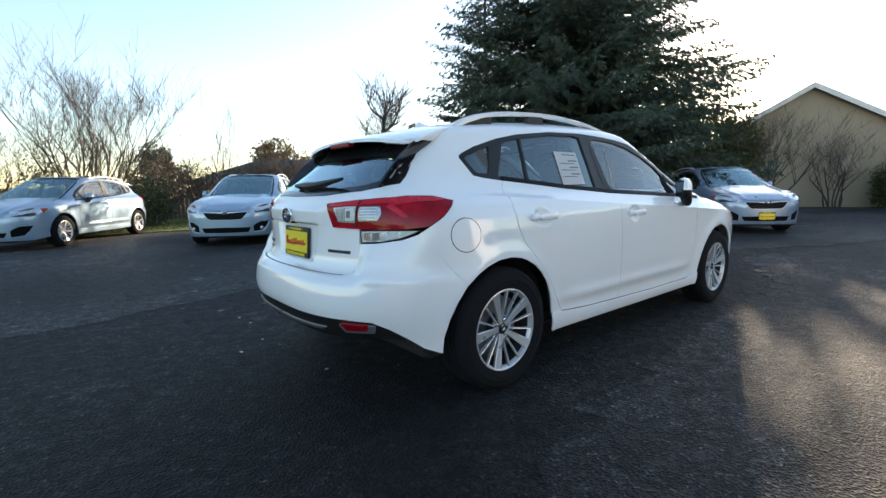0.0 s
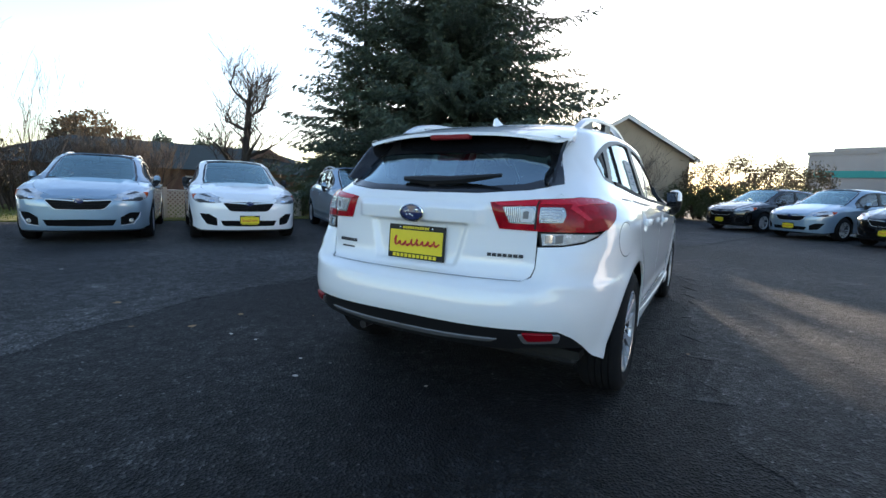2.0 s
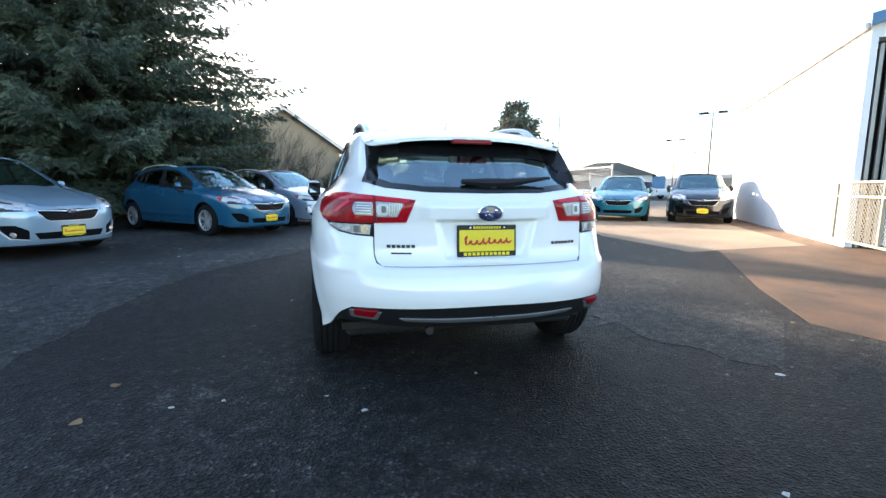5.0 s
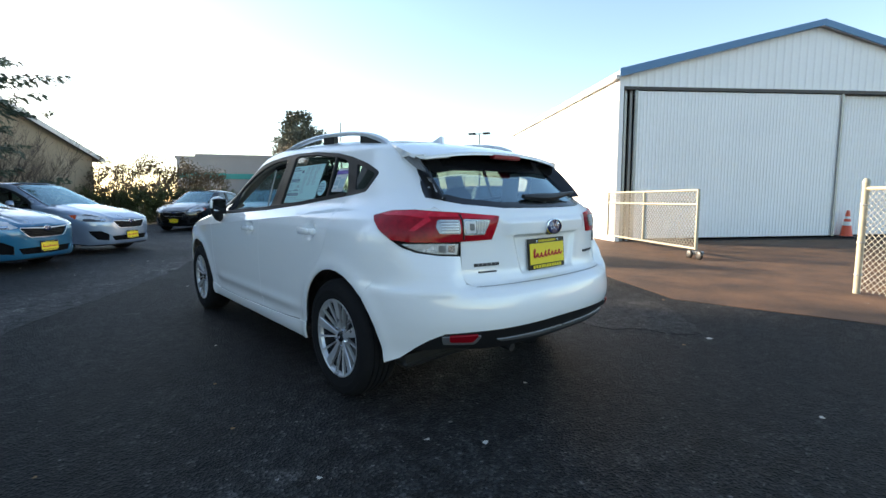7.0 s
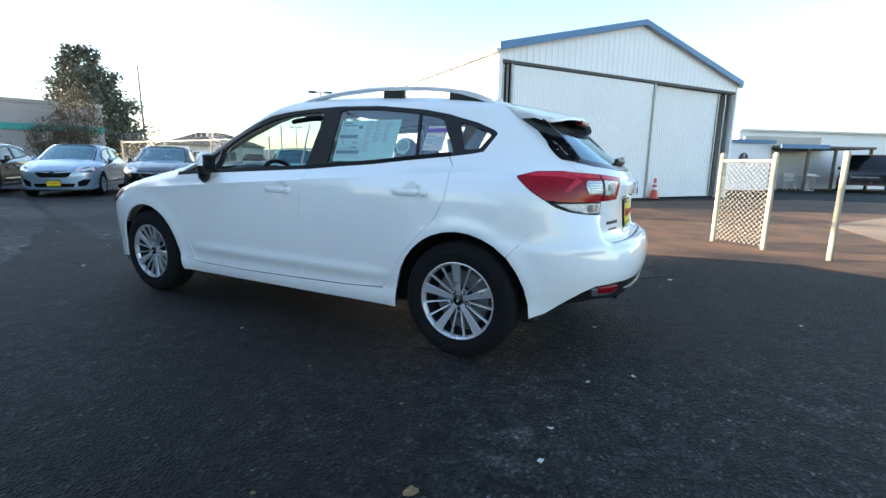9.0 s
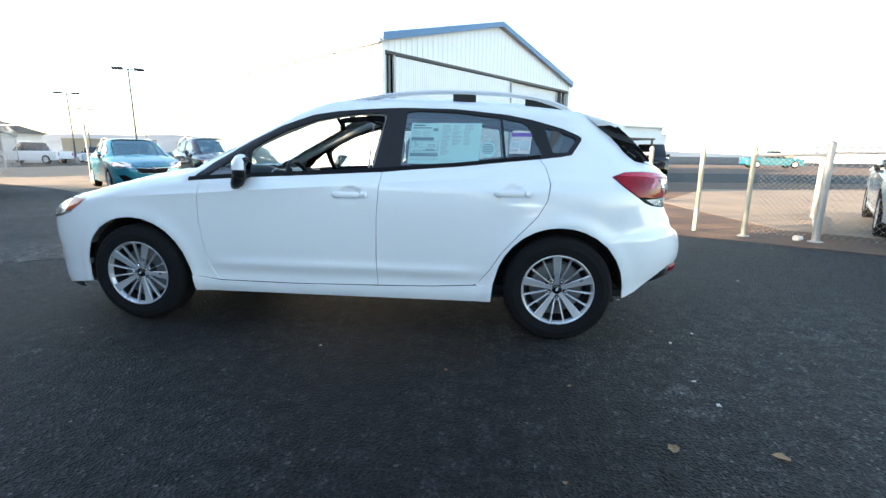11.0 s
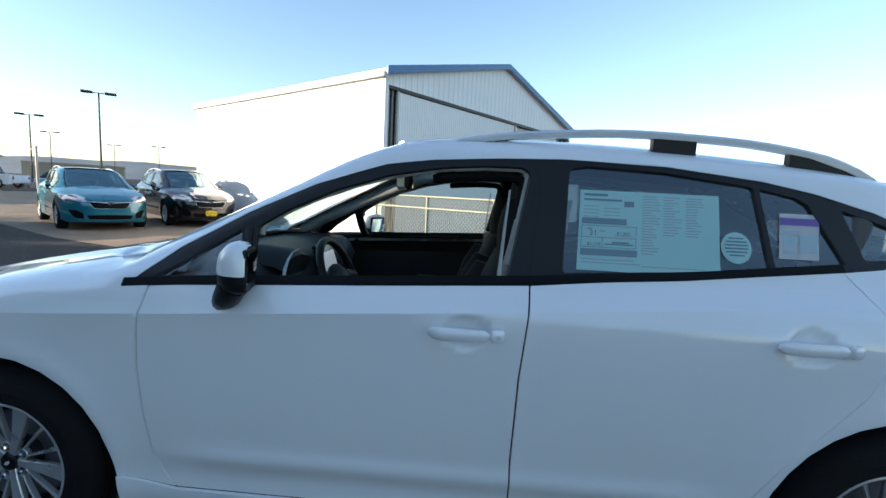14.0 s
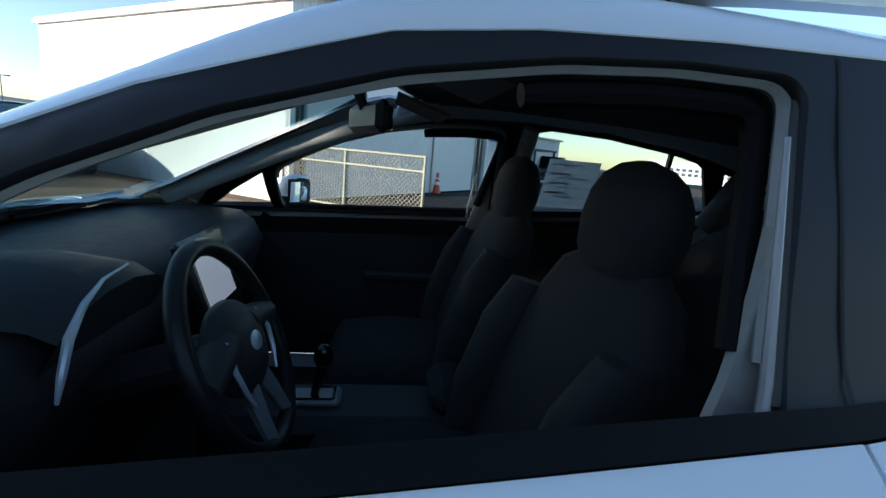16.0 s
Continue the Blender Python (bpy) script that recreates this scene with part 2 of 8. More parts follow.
# ---- mesh helpers ----
class Geo:
    """Vertices and faces gathered for one mesh."""

    def __init__(self):
        self.v, self.f = [], []

    def add(self, verts, faces):
        o = len(self.v)
        self.v += [tuple(p) for p in verts]
        self.f += [tuple(i + o for i in f) for f in faces]
        return self

    def box(self, x0, y0, z0, x1, y1, z1, m=None, bevel=0.0):
        if bevel:
            b = bevel
            vs, rings = [], []
            for z, i in ((z0, b), (z0 + b, 0), (z1 - b, 0), (z1, b)):
                rings.append(len(vs))
                vs += [(x0 + i, y0 + b, z), (x0 + b, y0 + i, z), (x1 - b, y0 + i, z), (x1 - i, y0 + b, z), (x1 - i, y1 - b, z), (x1 - b, y1 - i, z), (x0 + b, y1 - i, z), (x0 + i, y1 - b, z)]
            fs = [tuple(range(7, -1, -1)), tuple(24 + i for i in range(8))]
            for r in range(3):
                fs += [(8 * r + i, 8 * r + (i + 1) % 8, 8 * r + 8 + (i + 1) % 8, 8 * r + 8 + i) for i in range(8)]
        else:
            vs = [(x, y, z) for z in (z0, z1) for x, y in ((x0, y0), (x1, y0), (x1, y1), (x0, y1))]
            fs = [(3, 2, 1, 0), (4, 5, 6, 7), (0, 1, 5, 4), (1, 2, 6, 5), (2, 3, 7, 6), (3, 0, 4, 7)]
        if m is not None:
            vs = [m @ Vector(p) for p in vs]
        return self.add(vs, fs)

    def tube(self, pts, radii, sides=8, caps=True):
        pts = [Vector(p) for p in pts]
        if not hasattr(radii, "__len__"):
            radii = [radii] * len(pts)
        vs, fs, u = [], [], None
        for i, p in enumerate(pts):
            d = (pts[min(i + 1, len(pts) - 1)] - pts[max(i - 1, 0)]).normalized()
            if u is None:
                u = d.orthogonal().normalized()
            else:
                u = (u - d * u.dot(d)).normalized()
            w = d.cross(u)
            rad = float(radii[i])
            vs += [p + rad * (u * math.cos(2 * math.pi * k / sides) + w * math.sin(2 * math.pi * k / sides)) for k in range(sides)]
        for i in range(len(pts) - 1):
            fs += [(i * sides + k, i * sides + (k + 1) % sides, (i + 1) * sides + (k + 1) % sides, (i + 1) * sides + k) for k in range(sides)]
        if caps:
            fs += [tuple(range(sides - 1, -1, -1)), tuple((len(pts) - 1) * sides + k for k in range(sides))]
        return self.add(vs, fs)

    def lathe(self, profile, sides=24, m=None, close=False):
        """Profile of (radius, height) turned about z."""
        vs = [(r * math.cos(2 * math.pi * k / sides), r * math.sin(2 * math.pi * k / sides), z) for r, z in profile for k in range(sides)]
        fs = [(i * sides + k, i * sides + (k + 1) % sides, (i + 1) * sides + (k + 1) % sides, (i + 1) * sides + k) for i in range(len(profile) - 1) for k in range(sides)]
        if close:
            fs += [tuple(range(sides - 1, -1, -1)), tuple((len(profile) - 1) * sides + k for k in range(sides))]
        if m is not None:
            vs = [m @ Vector(p) for p in vs]
        return self.add(vs, fs)

    def prism(self, outline, m, depth):
        """A flat outline of (u, v) in the plane of m, pushed depth along its z."""
        k = len(outline)
        vs = [m @ Vector((u, v, 0)) for u, v in outline] + [m @ Vector((u, v, depth)) for u, v in outline]
        fs = [tuple(range(k - 1, -1, -1)), tuple(range(k, 2 * k))] + [(i, (i + 1) % k, k + (i + 1) % k, k + i) for i in range(k)]
        return self.add(vs, fs)

    def ball(self, c, r, sides=14, rings=8, m=None):
        rx, ry, rz = r if hasattr(r, "__len__") else (r, r, r)
        vs, fs = [], []
        for i in range(rings + 1):
            a = math.pi * i / rings
            for k in range(sides):
                b = 2 * math.pi * k / sides
                vs.append((c[0] + rx * math.sin(a) * math.cos(b), c[1] + ry * math.sin(a) * math.sin(b), c[2] + rz * math.cos(a)))
        for i in range(rings):
            fs += [(i * sides + k, (i + 1) * sides + k, (i + 1) * sides + (k + 1) % sides, i * sides + (k + 1) % sides) for k in range(sides)]
        if m is not None:
            vs = [m @ Vector(p) for p in vs]
        return self.add(vs, fs)


def part(name, geo, mat, parent=None, label="", smooth=False):
    """Links gathered geometry as one mesh object, under its thing or part."""
    me = bpy.data.meshes.new(name)
    me.from_pydata(geo.v, [], geo.f)
    me.materials.append(mat)
    if smooth:
        me.polygons.foreach_set("use_smooth", [True] * len(me.polygons))
        me.set_sharp_from_angle(angle=radians(smooth if smooth is not True else 40))
    me.update()
    ob = new(name, me)
    ob.parent = parent
    if label:
        ob["label"] = label
    return ob


def thing(name, label, category, m=None, group="", kind=""):
    ob = new(name)
    ob.matrix_basis = m or Matrix()
    return tagged(ob, label, category, group, kind)

# ---- ground ----
def ground_sheet():
    g = Geo()
    xs = [-3000, -400, -120, -60] + list(range(-40, 61, 4)) + [90, 160, 500, 3000]
    vs = [(x, y, 0) for y in xs for x in xs]
    k = len(xs)
    g.add(vs, [(j * k + i, j * k + i + 1, (j + 1) * k + i + 1, (j + 1) * k + i) for j in range(k - 1) for i in range(k - 1)])
    return tagged(part("ground", g, M_ASPHALT), "dark damp asphalt of a dealer's parking lot with pale dry patches", "ground", kind="structure")


ground_sheet()


def slab(name, outline, z, mat, label, category):
    g = Geo()
    g.prism(outline, Matrix.Translation((0, 0, -0.02)), z + 0.02)
    return tagged(part(name, g, mat), label, category, kind="structure")


slab("pavement", [(30, -16), (12, -9.6), (8, -7.6), (4.5, -6.6), (2.0, -5.6), (-0.5, -3.6), (-1.6, -2.85), (-3.6, -3.15), (-5.0, -2.35), (-14, 3.5), (-40, -2), (-40, -60), (30, -60)], 0.004, M_BROWN, "worn reddish brown pavement beyond the gate posts", "pavement")
slab("pavement_east", [(2.0, -5.0), (4.5, -5.0), (8, -6.3), (12, -8.6), (30, -16), (30, -30), (12, -14), (2.3, -7.9)], 0.007, M_TAN, "pale dusty pavement beside the hangar", "pavement")
slab("pavement_west", [(-5.3, -3.9), (-9, -1.4), (-40, -2), (-40, -17), (-8, -13), (-4.9, -8)], 0.007, M_TAN, "pale dusty pavement beyond the walk gate", "pavement")
slab("road", [(1.2, -9.2), (-1.2, -12.2), (-6.0, -16.8), (-40, -20), (-40, -28), (-2, -28)], 0.008, M_ASPHALT, "fresh dark asphalt strip before the hangar", "road")
def seam_edge(pts, seed, step=.25, rough=.05):
    """A ragged line through ground points."""
    r = random.Random(seed)
    out = []
    for (x0, y0), (x1, y1) in zip(pts, pts[1:]):
        n = max(1, int(math.hypot(x1 - x0, y1 - y0) / step))
        out += [(x0 + (x1 - x0) * i / n + r.uniform(-rough, rough), y0 + (y1 - y0) * i / n + r.uniform(-rough, rough)) for i in range(n)]
    return out + [pts[-1]]


slab("pavement_north", [(-40, 40), (-40, 2.1)] + seam_edge([(-4.5, 2.05), (-2.83, 2.2), (-2.1, 2.42), (-1.34, 2.6), (0.15, 2.54), (1.6, 2.3), (3.2, 1.2), (6.5, -.6), (12, -2.4)], 4) + [(40, -4), (40, 40)], 0.003, M_ASPHALT_OLD, "older greyer asphalt with a ragged patch seam", "pavement")
# Same stones as the main asphalt, in a paler grey.
M_ASPHALT_MID = asphalt_material("paler_asphalt", (0.012, 0.012, 0.0123), (0.043, 0.042, 0.041), 0.08)
slab("pavement_south", seam_edge([(-2.3, -1.75), (-1.2, -1.25), (.5, -1.12), (2.6, -1.05), (4.2, -.2), (6.4, -.75)], 12, .10, .10) + [(11.5, -2.35), (20, -4.5), (20, -9), (12, -8.4), (8, -7.2), (4.5, -6.2), (2.0, -5.2), (-.4, -3.4), (-1.5, -2.7)], 0.0030, M_ASPHALT_MID, "paler grey asphalt beside the car", "pavement")
slab("lawn", [(-30, 13.2), (-4.1, 11.9), (-0.8, 12.0), (1.5, 10.6), (5.2, 9.6), (8.5, 7.6), (12, 7.2), (20, 8.5), (40, 14), (60, 60), (-60, 60)], 0.03, M_GRASS, "short mossy grass behind the parked cars", "lawn")

# ---- hangar ----
HL, HR = Vector((1.99, -8.35, 0)), Vector((-3.82, -16.5, 0))
h_u = (HR - HL).normalized()
h_b = Vector((-h_u.y, h_u.x, 0))
if h_b.x < 0:
    h_b = -h_b
HW, HD, HE, HA = (HR - HL).length, 9.6, 3.90, 5.12
h_m = Matrix((( h_u.x, h_b.x, 0, HL.x), (h_u.y, h_b.y, 0, HL.y), (0, 0, 1, 0), (0, 0, 0, 1)))  # u along the front, v back, z up


def corrugated(g, m, u0, u1, z0, ztop, v, pitch=0.15, depth=0.02, out=-1):
    """Ribbed sheet in the plane v of m from u0 to u1; ztop may follow u."""
    n = max(2, int((u1 - u0) / pitch))
    us = []
    for i in range(n):
        a = u0 + (u1 - u0) * i / n
        p = (u1 - u0) / n
        us += [(a, 0), (a + p * 0.62, 0), (a + p * 0.72, 1), (a + p * 0.9, 1)]
    us.append((u1, 0))
    vs = []
    for u, r in us:
        w = v + out * depth * r
        vs += [m @ Vector((u, w, z0)), m @ Vector((u, w, ztop(u)))]
    g.add(vs, [(2 * i, 2 * i + 2, 2 * i + 3, 2 * i + 1) for i in range(len(us) - 1)])


def build_hangar():
    t = thing("hangar", "white corrugated metal hangar with blue roof trim and big sliding doors", "hangar", h_m)
    I = Matrix()
    top = lambda u: HE + (HA - HE) * (1 - abs(u - HW / 2) / (HW / 2)) - 0.02
    g = Geo()
    corrugated(g, I, 0.12, HW - 0.12, 3.64, top, 0.0, 0.2, 0.012)
    part("gable_panel", g, M_WHITE_METAL, t)
    for u, n in ((0.0, "wall"), (HW, "wall")):
        g = Geo()
        side = Matrix(((0, 1, 0, u), (1, 0, 0, 0), (0, 0, 1, 0), (0, 0, 0, 1)))
        corrugated(g, side, 0.0, HD, 0.0, lambda q: HE, 0.0, 0.3, 0.006, -1 if u == 0 else 1)
        part(n, g, M_WHITE_METAL, t)
    g = Geo()
    g.prism([(0, 0), (HW, 0), (HW, HE), (HW / 2, HA), (0, HE)], Matrix(((1, 0, 0, 0), (0, 0, 1, HD), (0, 1, 0, 0), (0, 0, 0, 1))), 0.05)
    part("wall", g, M_WHITE_METAL, t)
    for s in (0, 1):
        g = Geo()
        u0, u1 = (-0.06, HW / 2) if s == 0 else (HW + 0.02, HW / 2)
        za = HE - 0.03
        vs = [Vector((u0, -0.12, za)), Vector((u1, -0.12, HA + 0.02)), Vector((u1, HD + 0.1, HA + 0.02)), Vector((u0, HD + 0.1, za))]
        g.add(vs + [p + Vector((0, 0, 0.08)) for p in vs], [(3, 2, 1, 0), (4, 5, 6, 7), (0, 1, 5, 4), (1, 2, 6, 5), (2, 3, 7, 6), (3, 0, 4, 7)])
        part("roof", g, M_WHITE_METAL, t)
        g = Geo()
        vs = [Vector((u0, -0.16, za - 0.06)), Vector((u1, -0.16, HA - 0.02)), Vector((u1, -0.16, HA + 0.13)), Vector((u0, -0.16, za + 0.13))]
        g.add(vs + [p + Vector((0, 0.035, 0)) for p in vs], [(0, 1, 2, 3), (7, 6, 5, 4), (0, 4, 5, 1), (1, 5, 6, 2), (2, 6, 7, 3), (3, 7, 4, 0)])
        part("fascia", g, M_BLUE_TRIM, t, "blue painted roof edge trim")
        g = Geo()
        uu = -0.13 if s == 0 else HW + 0.05
        g.box(uu, -0.1, HE - 0.12, uu + 0.08, HD + 0.1, HE - 0.02, bevel=0.01)
        part("gutter", g, M_WHITE_METAL, t)
    for u in (0.0, HW - 0.12):
        g = Geo()
        g.box(u, -0.02, 0, u + 0.12, 0.12, 3.9, bevel=0.008)
        part("corner_post", g, M_WHITE_METAL, t)
    g = Geo()
    g.box(0.12, 0.0, 3.57, HW - 0.12, 0.16, 3.64)
    part("door_track", g, M_LAMP, t, "dark steel sliding door track")
    # Near-black sheet added behind the doors in place of the shaded interior.
    g = Geo()
    g.box(0.12, 0.5, 0.0, HW - 0.12, 0.55, 3.57)
    part("inner_screen", g, M_DARK, t)
    for u0, u1, v in ((0.42, 5.85, 0.05), (5.65, 9.22, 0.16)):
        g = Geo()
        corrugated(g, I, u0, u1, 0.06, lambda u: 3.55, v, 0.085, 0.009)
        d = part("sliding_door", g, M_WHITE_METAL, t, "white ribbed sliding door")
        for a in (u0, u1 - 0.06):
            g = Geo()
            g.box(a, v - 0.05, 0.05, a + 0.06, v - 0.021, 3.56)
            part("door_edge", g, M_STEEL, d)
    for u in (0.2, 0.34, HW - 0.5, HW - 0.22):
        g = Geo()
        g.box(u, 0.1, 0, u + 0.06, 0.16, 3.57)
        part("jamb", g, M_STEEL, t)
    return t


build_hangar()


# ---- gate and fence posts ----
M_RUSTWIRE = material("weathered_tan_wire", (0.36, 0.33, 0.27), 0.7, vary=0.3)


def lattice_wire(g, a, b, z0, z1, cell=0.06, r=0.0022, sides=3):
    """Chain-link mesh between two ground points."""
    a, b = Vector((*a, 0)), Vector((*b, 0))
    w, h = (b - a).length, z1 - z0
    d = (b - a).normalized()
    k = int((w + h) / cell)
    for s in (1, -1):
        for i in range(k + 1):
            q = i * cell
            if s == 1:
                u0, t0 = max(0.0, q - h), min(q, h)
                u1, t1 = min(q, w), max(0.0, q - w)
            else:
                u0, t0 = max(0.0, q - h), h - min(q, h)
                u1, t1 = min(q, w), h - max(0.0, q - w)
            if abs(u1 - u0) < 0.01:
                continue
            g.tube([a + d * u0 + Vector((0, 0, z0 + t0)), a + d * u1 + Vector((0, 0, z0 + t1))], r, sides, False)


def post(parent, x, y, h, r=0.03, mat=None, name="post"):
    g = Geo()
    g.lathe([(r, 0), (r, h), (r * 1.12, h), (r * 1.12, h + 0.03), (r * 0.6, h + 0.055), (0.001, h + 0.06)], 12, Matrix.Translation((x, y, 0)))
    return part(name, g, mat or M_CREAM, parent, smooth=True)


def rail(parent, a, b, r=0.022, mat=None, name="rail"):
    g = Geo()
    g.tube([a, b], r, 10)
    return part(name, g, mat or M_CREAM, parent, smooth=True)


def build_sliding_gate():
    t = thing("sliding_gate", "cream painted rolling chain-link gate on small wheels", "gate")
    a, b = Vector((-0.53, -6.42, 0)), Vector((2.05, -8.15, 0))
    d = (b - a)
    for z in (0.17, 0.93, 1.17):
        rail(t, a + Vector((0, 0, z)), b + Vector((0, 0, z)), 0.022)
    for s in (0, 0.52, 1.0):
        p = a + d * s
        rail(t, p + Vector((0, 0, 0.15)), p + Vector((0, 0, 1.19)), 0.026, name="upright")
    g = Geo()
    off = Vector((-0.02, -0.03, 0))
    lattice_wire(g, (a + off)[:2], (b + off)[:2], 0.18, 1.16, 0.085, 0.0055, 5)
    part("chain_link", g, M_RUSTWIRE, t)
    side = Vector((-d.y, d.x, 0)).normalized()
    for s in (0.02, -0.06):
        c = a + d * s + side * 0.07
        g = Geo()
        m = Matrix.Translation((c.x, c.y, 0.075)) @ Matrix.Rotation(math.atan2(side.y, side.x), 4, "Z") @ Matrix.Rotation(radians(90), 4, "Y")
        g.lathe([(0.02, -0.025), (0.06, -0.025), (0.074, -0.015), (0.074, 0.015), (0.06, 0.025), (0.02, 0.025)], 18, m, True)
        part("wheel", g, M_BLACKPL, t, "black rubber gate wheel", smooth=True)
    g = Geo()
    g.box(-0.12, -0.05, 0.07, 0.12, 0.05, 0.13, Matrix.Translation((a.x, a.y, 0)), 0.01)
    part("axle_plate", g, M_STEEL, t)


def build_posts():
    t = thing("chain_link_fence", "narrow cream chain-link fence panel between two posts", "fence")
    p1, p2, p3, p4, p5 = (-2.82, -4.55), (-3.36, -4.10), (-3.94, -3.66), (-4.42, -3.24), (-5.14, -2.90)
    for p in (p1, p2):
        post(t, *p, 1.18, 0.032)
    rail(t, (*p1, 1.13), (*p2, 1.13), 0.02)
    g = Geo()
    lattice_wire(g, p1, p2, 0.04, 1.12, 0.066, 0.0026, 6)
    part("chain_link", g, M_WIRE, t)
    for z in (0.2, 0.55, 0.95):
        g = Geo()
        g.lathe([(0.036, 0), (0.04, 0.008), (0.036, 0.02)], 10, Matrix.Translation((*p1, z)))
        part("band", g, M_STEEL, t)
    t = thing("fence_post", "single cream painted steel post with rounded cap", "post", Matrix.Translation((*p3, 0)))
    post(t, 0, 0, 1.18, 0.032)
    t = thing("walk_gate", "chain-link bay between a cream post and a grey steel post", "gate")
    post(t, *p4, 1.17, 0.032, M_CREAM)
    post(t, *p5, 1.24, 0.045, M_STEEL)
    for p, rr in ((p4, .075), (p5, .085)):
        g = Geo()
        g.lathe([(rr, 0), (rr, .012), (rr * .6, .02), (rr * .5, .03)], 14, Matrix.Translation((*p, 0)))
        part("foot", g, M_STEEL, t, "cast foot ring of the post")
    q4, q5 = Vector((*p4, 0)).lerp(Vector((*p5, 0)), 0.10), Vector((*p4, 0)).lerp(Vector((*p5, 0)), 0.86)
    rail(t, Vector((*p4, 1.12)), Vector((*p5, 1.12)), 0.024, M_STEEL)
    for p in (p4, p5):
        g = Geo()
        g.lathe([(.05, 0), (.054, .012), (.05, .03)], 12, Matrix.Translation((*p, 1.10)))
        part("rail_clamp", g, M_STEEL, t)
    g = Geo()
    lattice_wire(g, q4[:2], q5[:2], 0.06, 1.12, 0.062, 0.0017)
    part("chain_link", g, M_WIRE, t)
    t = thing("chain_link_fence", "grey chain-link fence panel running back from the gate post", "fence")
    b1, b2 = (-5.20, -3.02), (-6.75, -5.55)
    rail(t, (*b1, 1.15), (*b2, 1.15), 0.02, M_STEEL)
    rail(t, (*b1, .08), (*b2, .08), 0.016, M_STEEL)
    post(t, *b2, 1.17, 0.03, M_STEEL)
    g = Geo()
    lattice_wire(g, b1, b2, 0.08, 1.14, 0.062, 0.0026)
    part("chain_link", g, M_WIRE, t)
    t = thing("chain_link_fence", "grey chain-link fence running beyond the walk gate", "fence")
    ends = [(-5.2, -2.9), (-6.6, -2.0), (-8.4, -0.9), (-10.2, 0.3)]
    for p in ends[1:]:
        post(t, *p, 1.2, 0.03, M_STEEL)
    for a, b in zip(ends[:-1], ends[1:]):
        rail(t, (*a, 1.15), (*b, 1.15), 0.018, M_STEEL)
    g = Geo()
    for a, b in zip(ends[:-1], ends[1:]):
        lattice_wire(g, a, b, 0.05, 1.14, 0.08, 0.0016)
    part("chain_link", g, M_WIRE, t)


def build_cup():
    t = thing("paper_cup", "crumpled white paper cup lying by the gate post", "cup", Matrix.Translation((-4.98, -2.98, .035)) @ Matrix.Rotation(radians(25), 4, "Z") @ Matrix.Rotation(radians(88), 4, "Y"))
    g = Geo()
    g.lathe([(.001, -.055), (.028, -.055), (.029, -.05), (.040, .05), (.043, .053), (.041, .056), (.038, .05), (.027, -.048), (.001, -.049)], 18)
    part("wall", g, M_REFLECT, t, smooth=True)


build_sliding_gate()
build_posts()
build_cup()


def build_cone():
    t = thing("traffic_cone", "orange traffic cone with white bands before the hangar door", "traffic cone", Matrix.Translation((-1.62, -13.4, 0.01)))
    g = Geo()
    g.box(-0.18, -0.18, 0, 0.18, 0.18, 0.035, None, 0.01)
    part("base", g, M_BLACKPL, t, "black rubber base")
    g = Geo()
    g.lathe([(0.14, 0.035), (0.125, 0.06), (0.035, 0.66), (0.028, 0.68), (0.02, 0.68)], 20)
    part("body", g, M_ORANGE, t, smooth=True)
    for z0, z1 in ((0.30, 0.40), (0.47, 0.53)):
        g = Geo()
        r = lambda z: 0.125 - (z - 0.06) * 0.15 + 0.002
        g.lathe([(r(z0), z0), (r(z1), z1)], 20)
        part("band", g, M_REFLECT, t, "white reflective band", smooth=True)


build_cone()


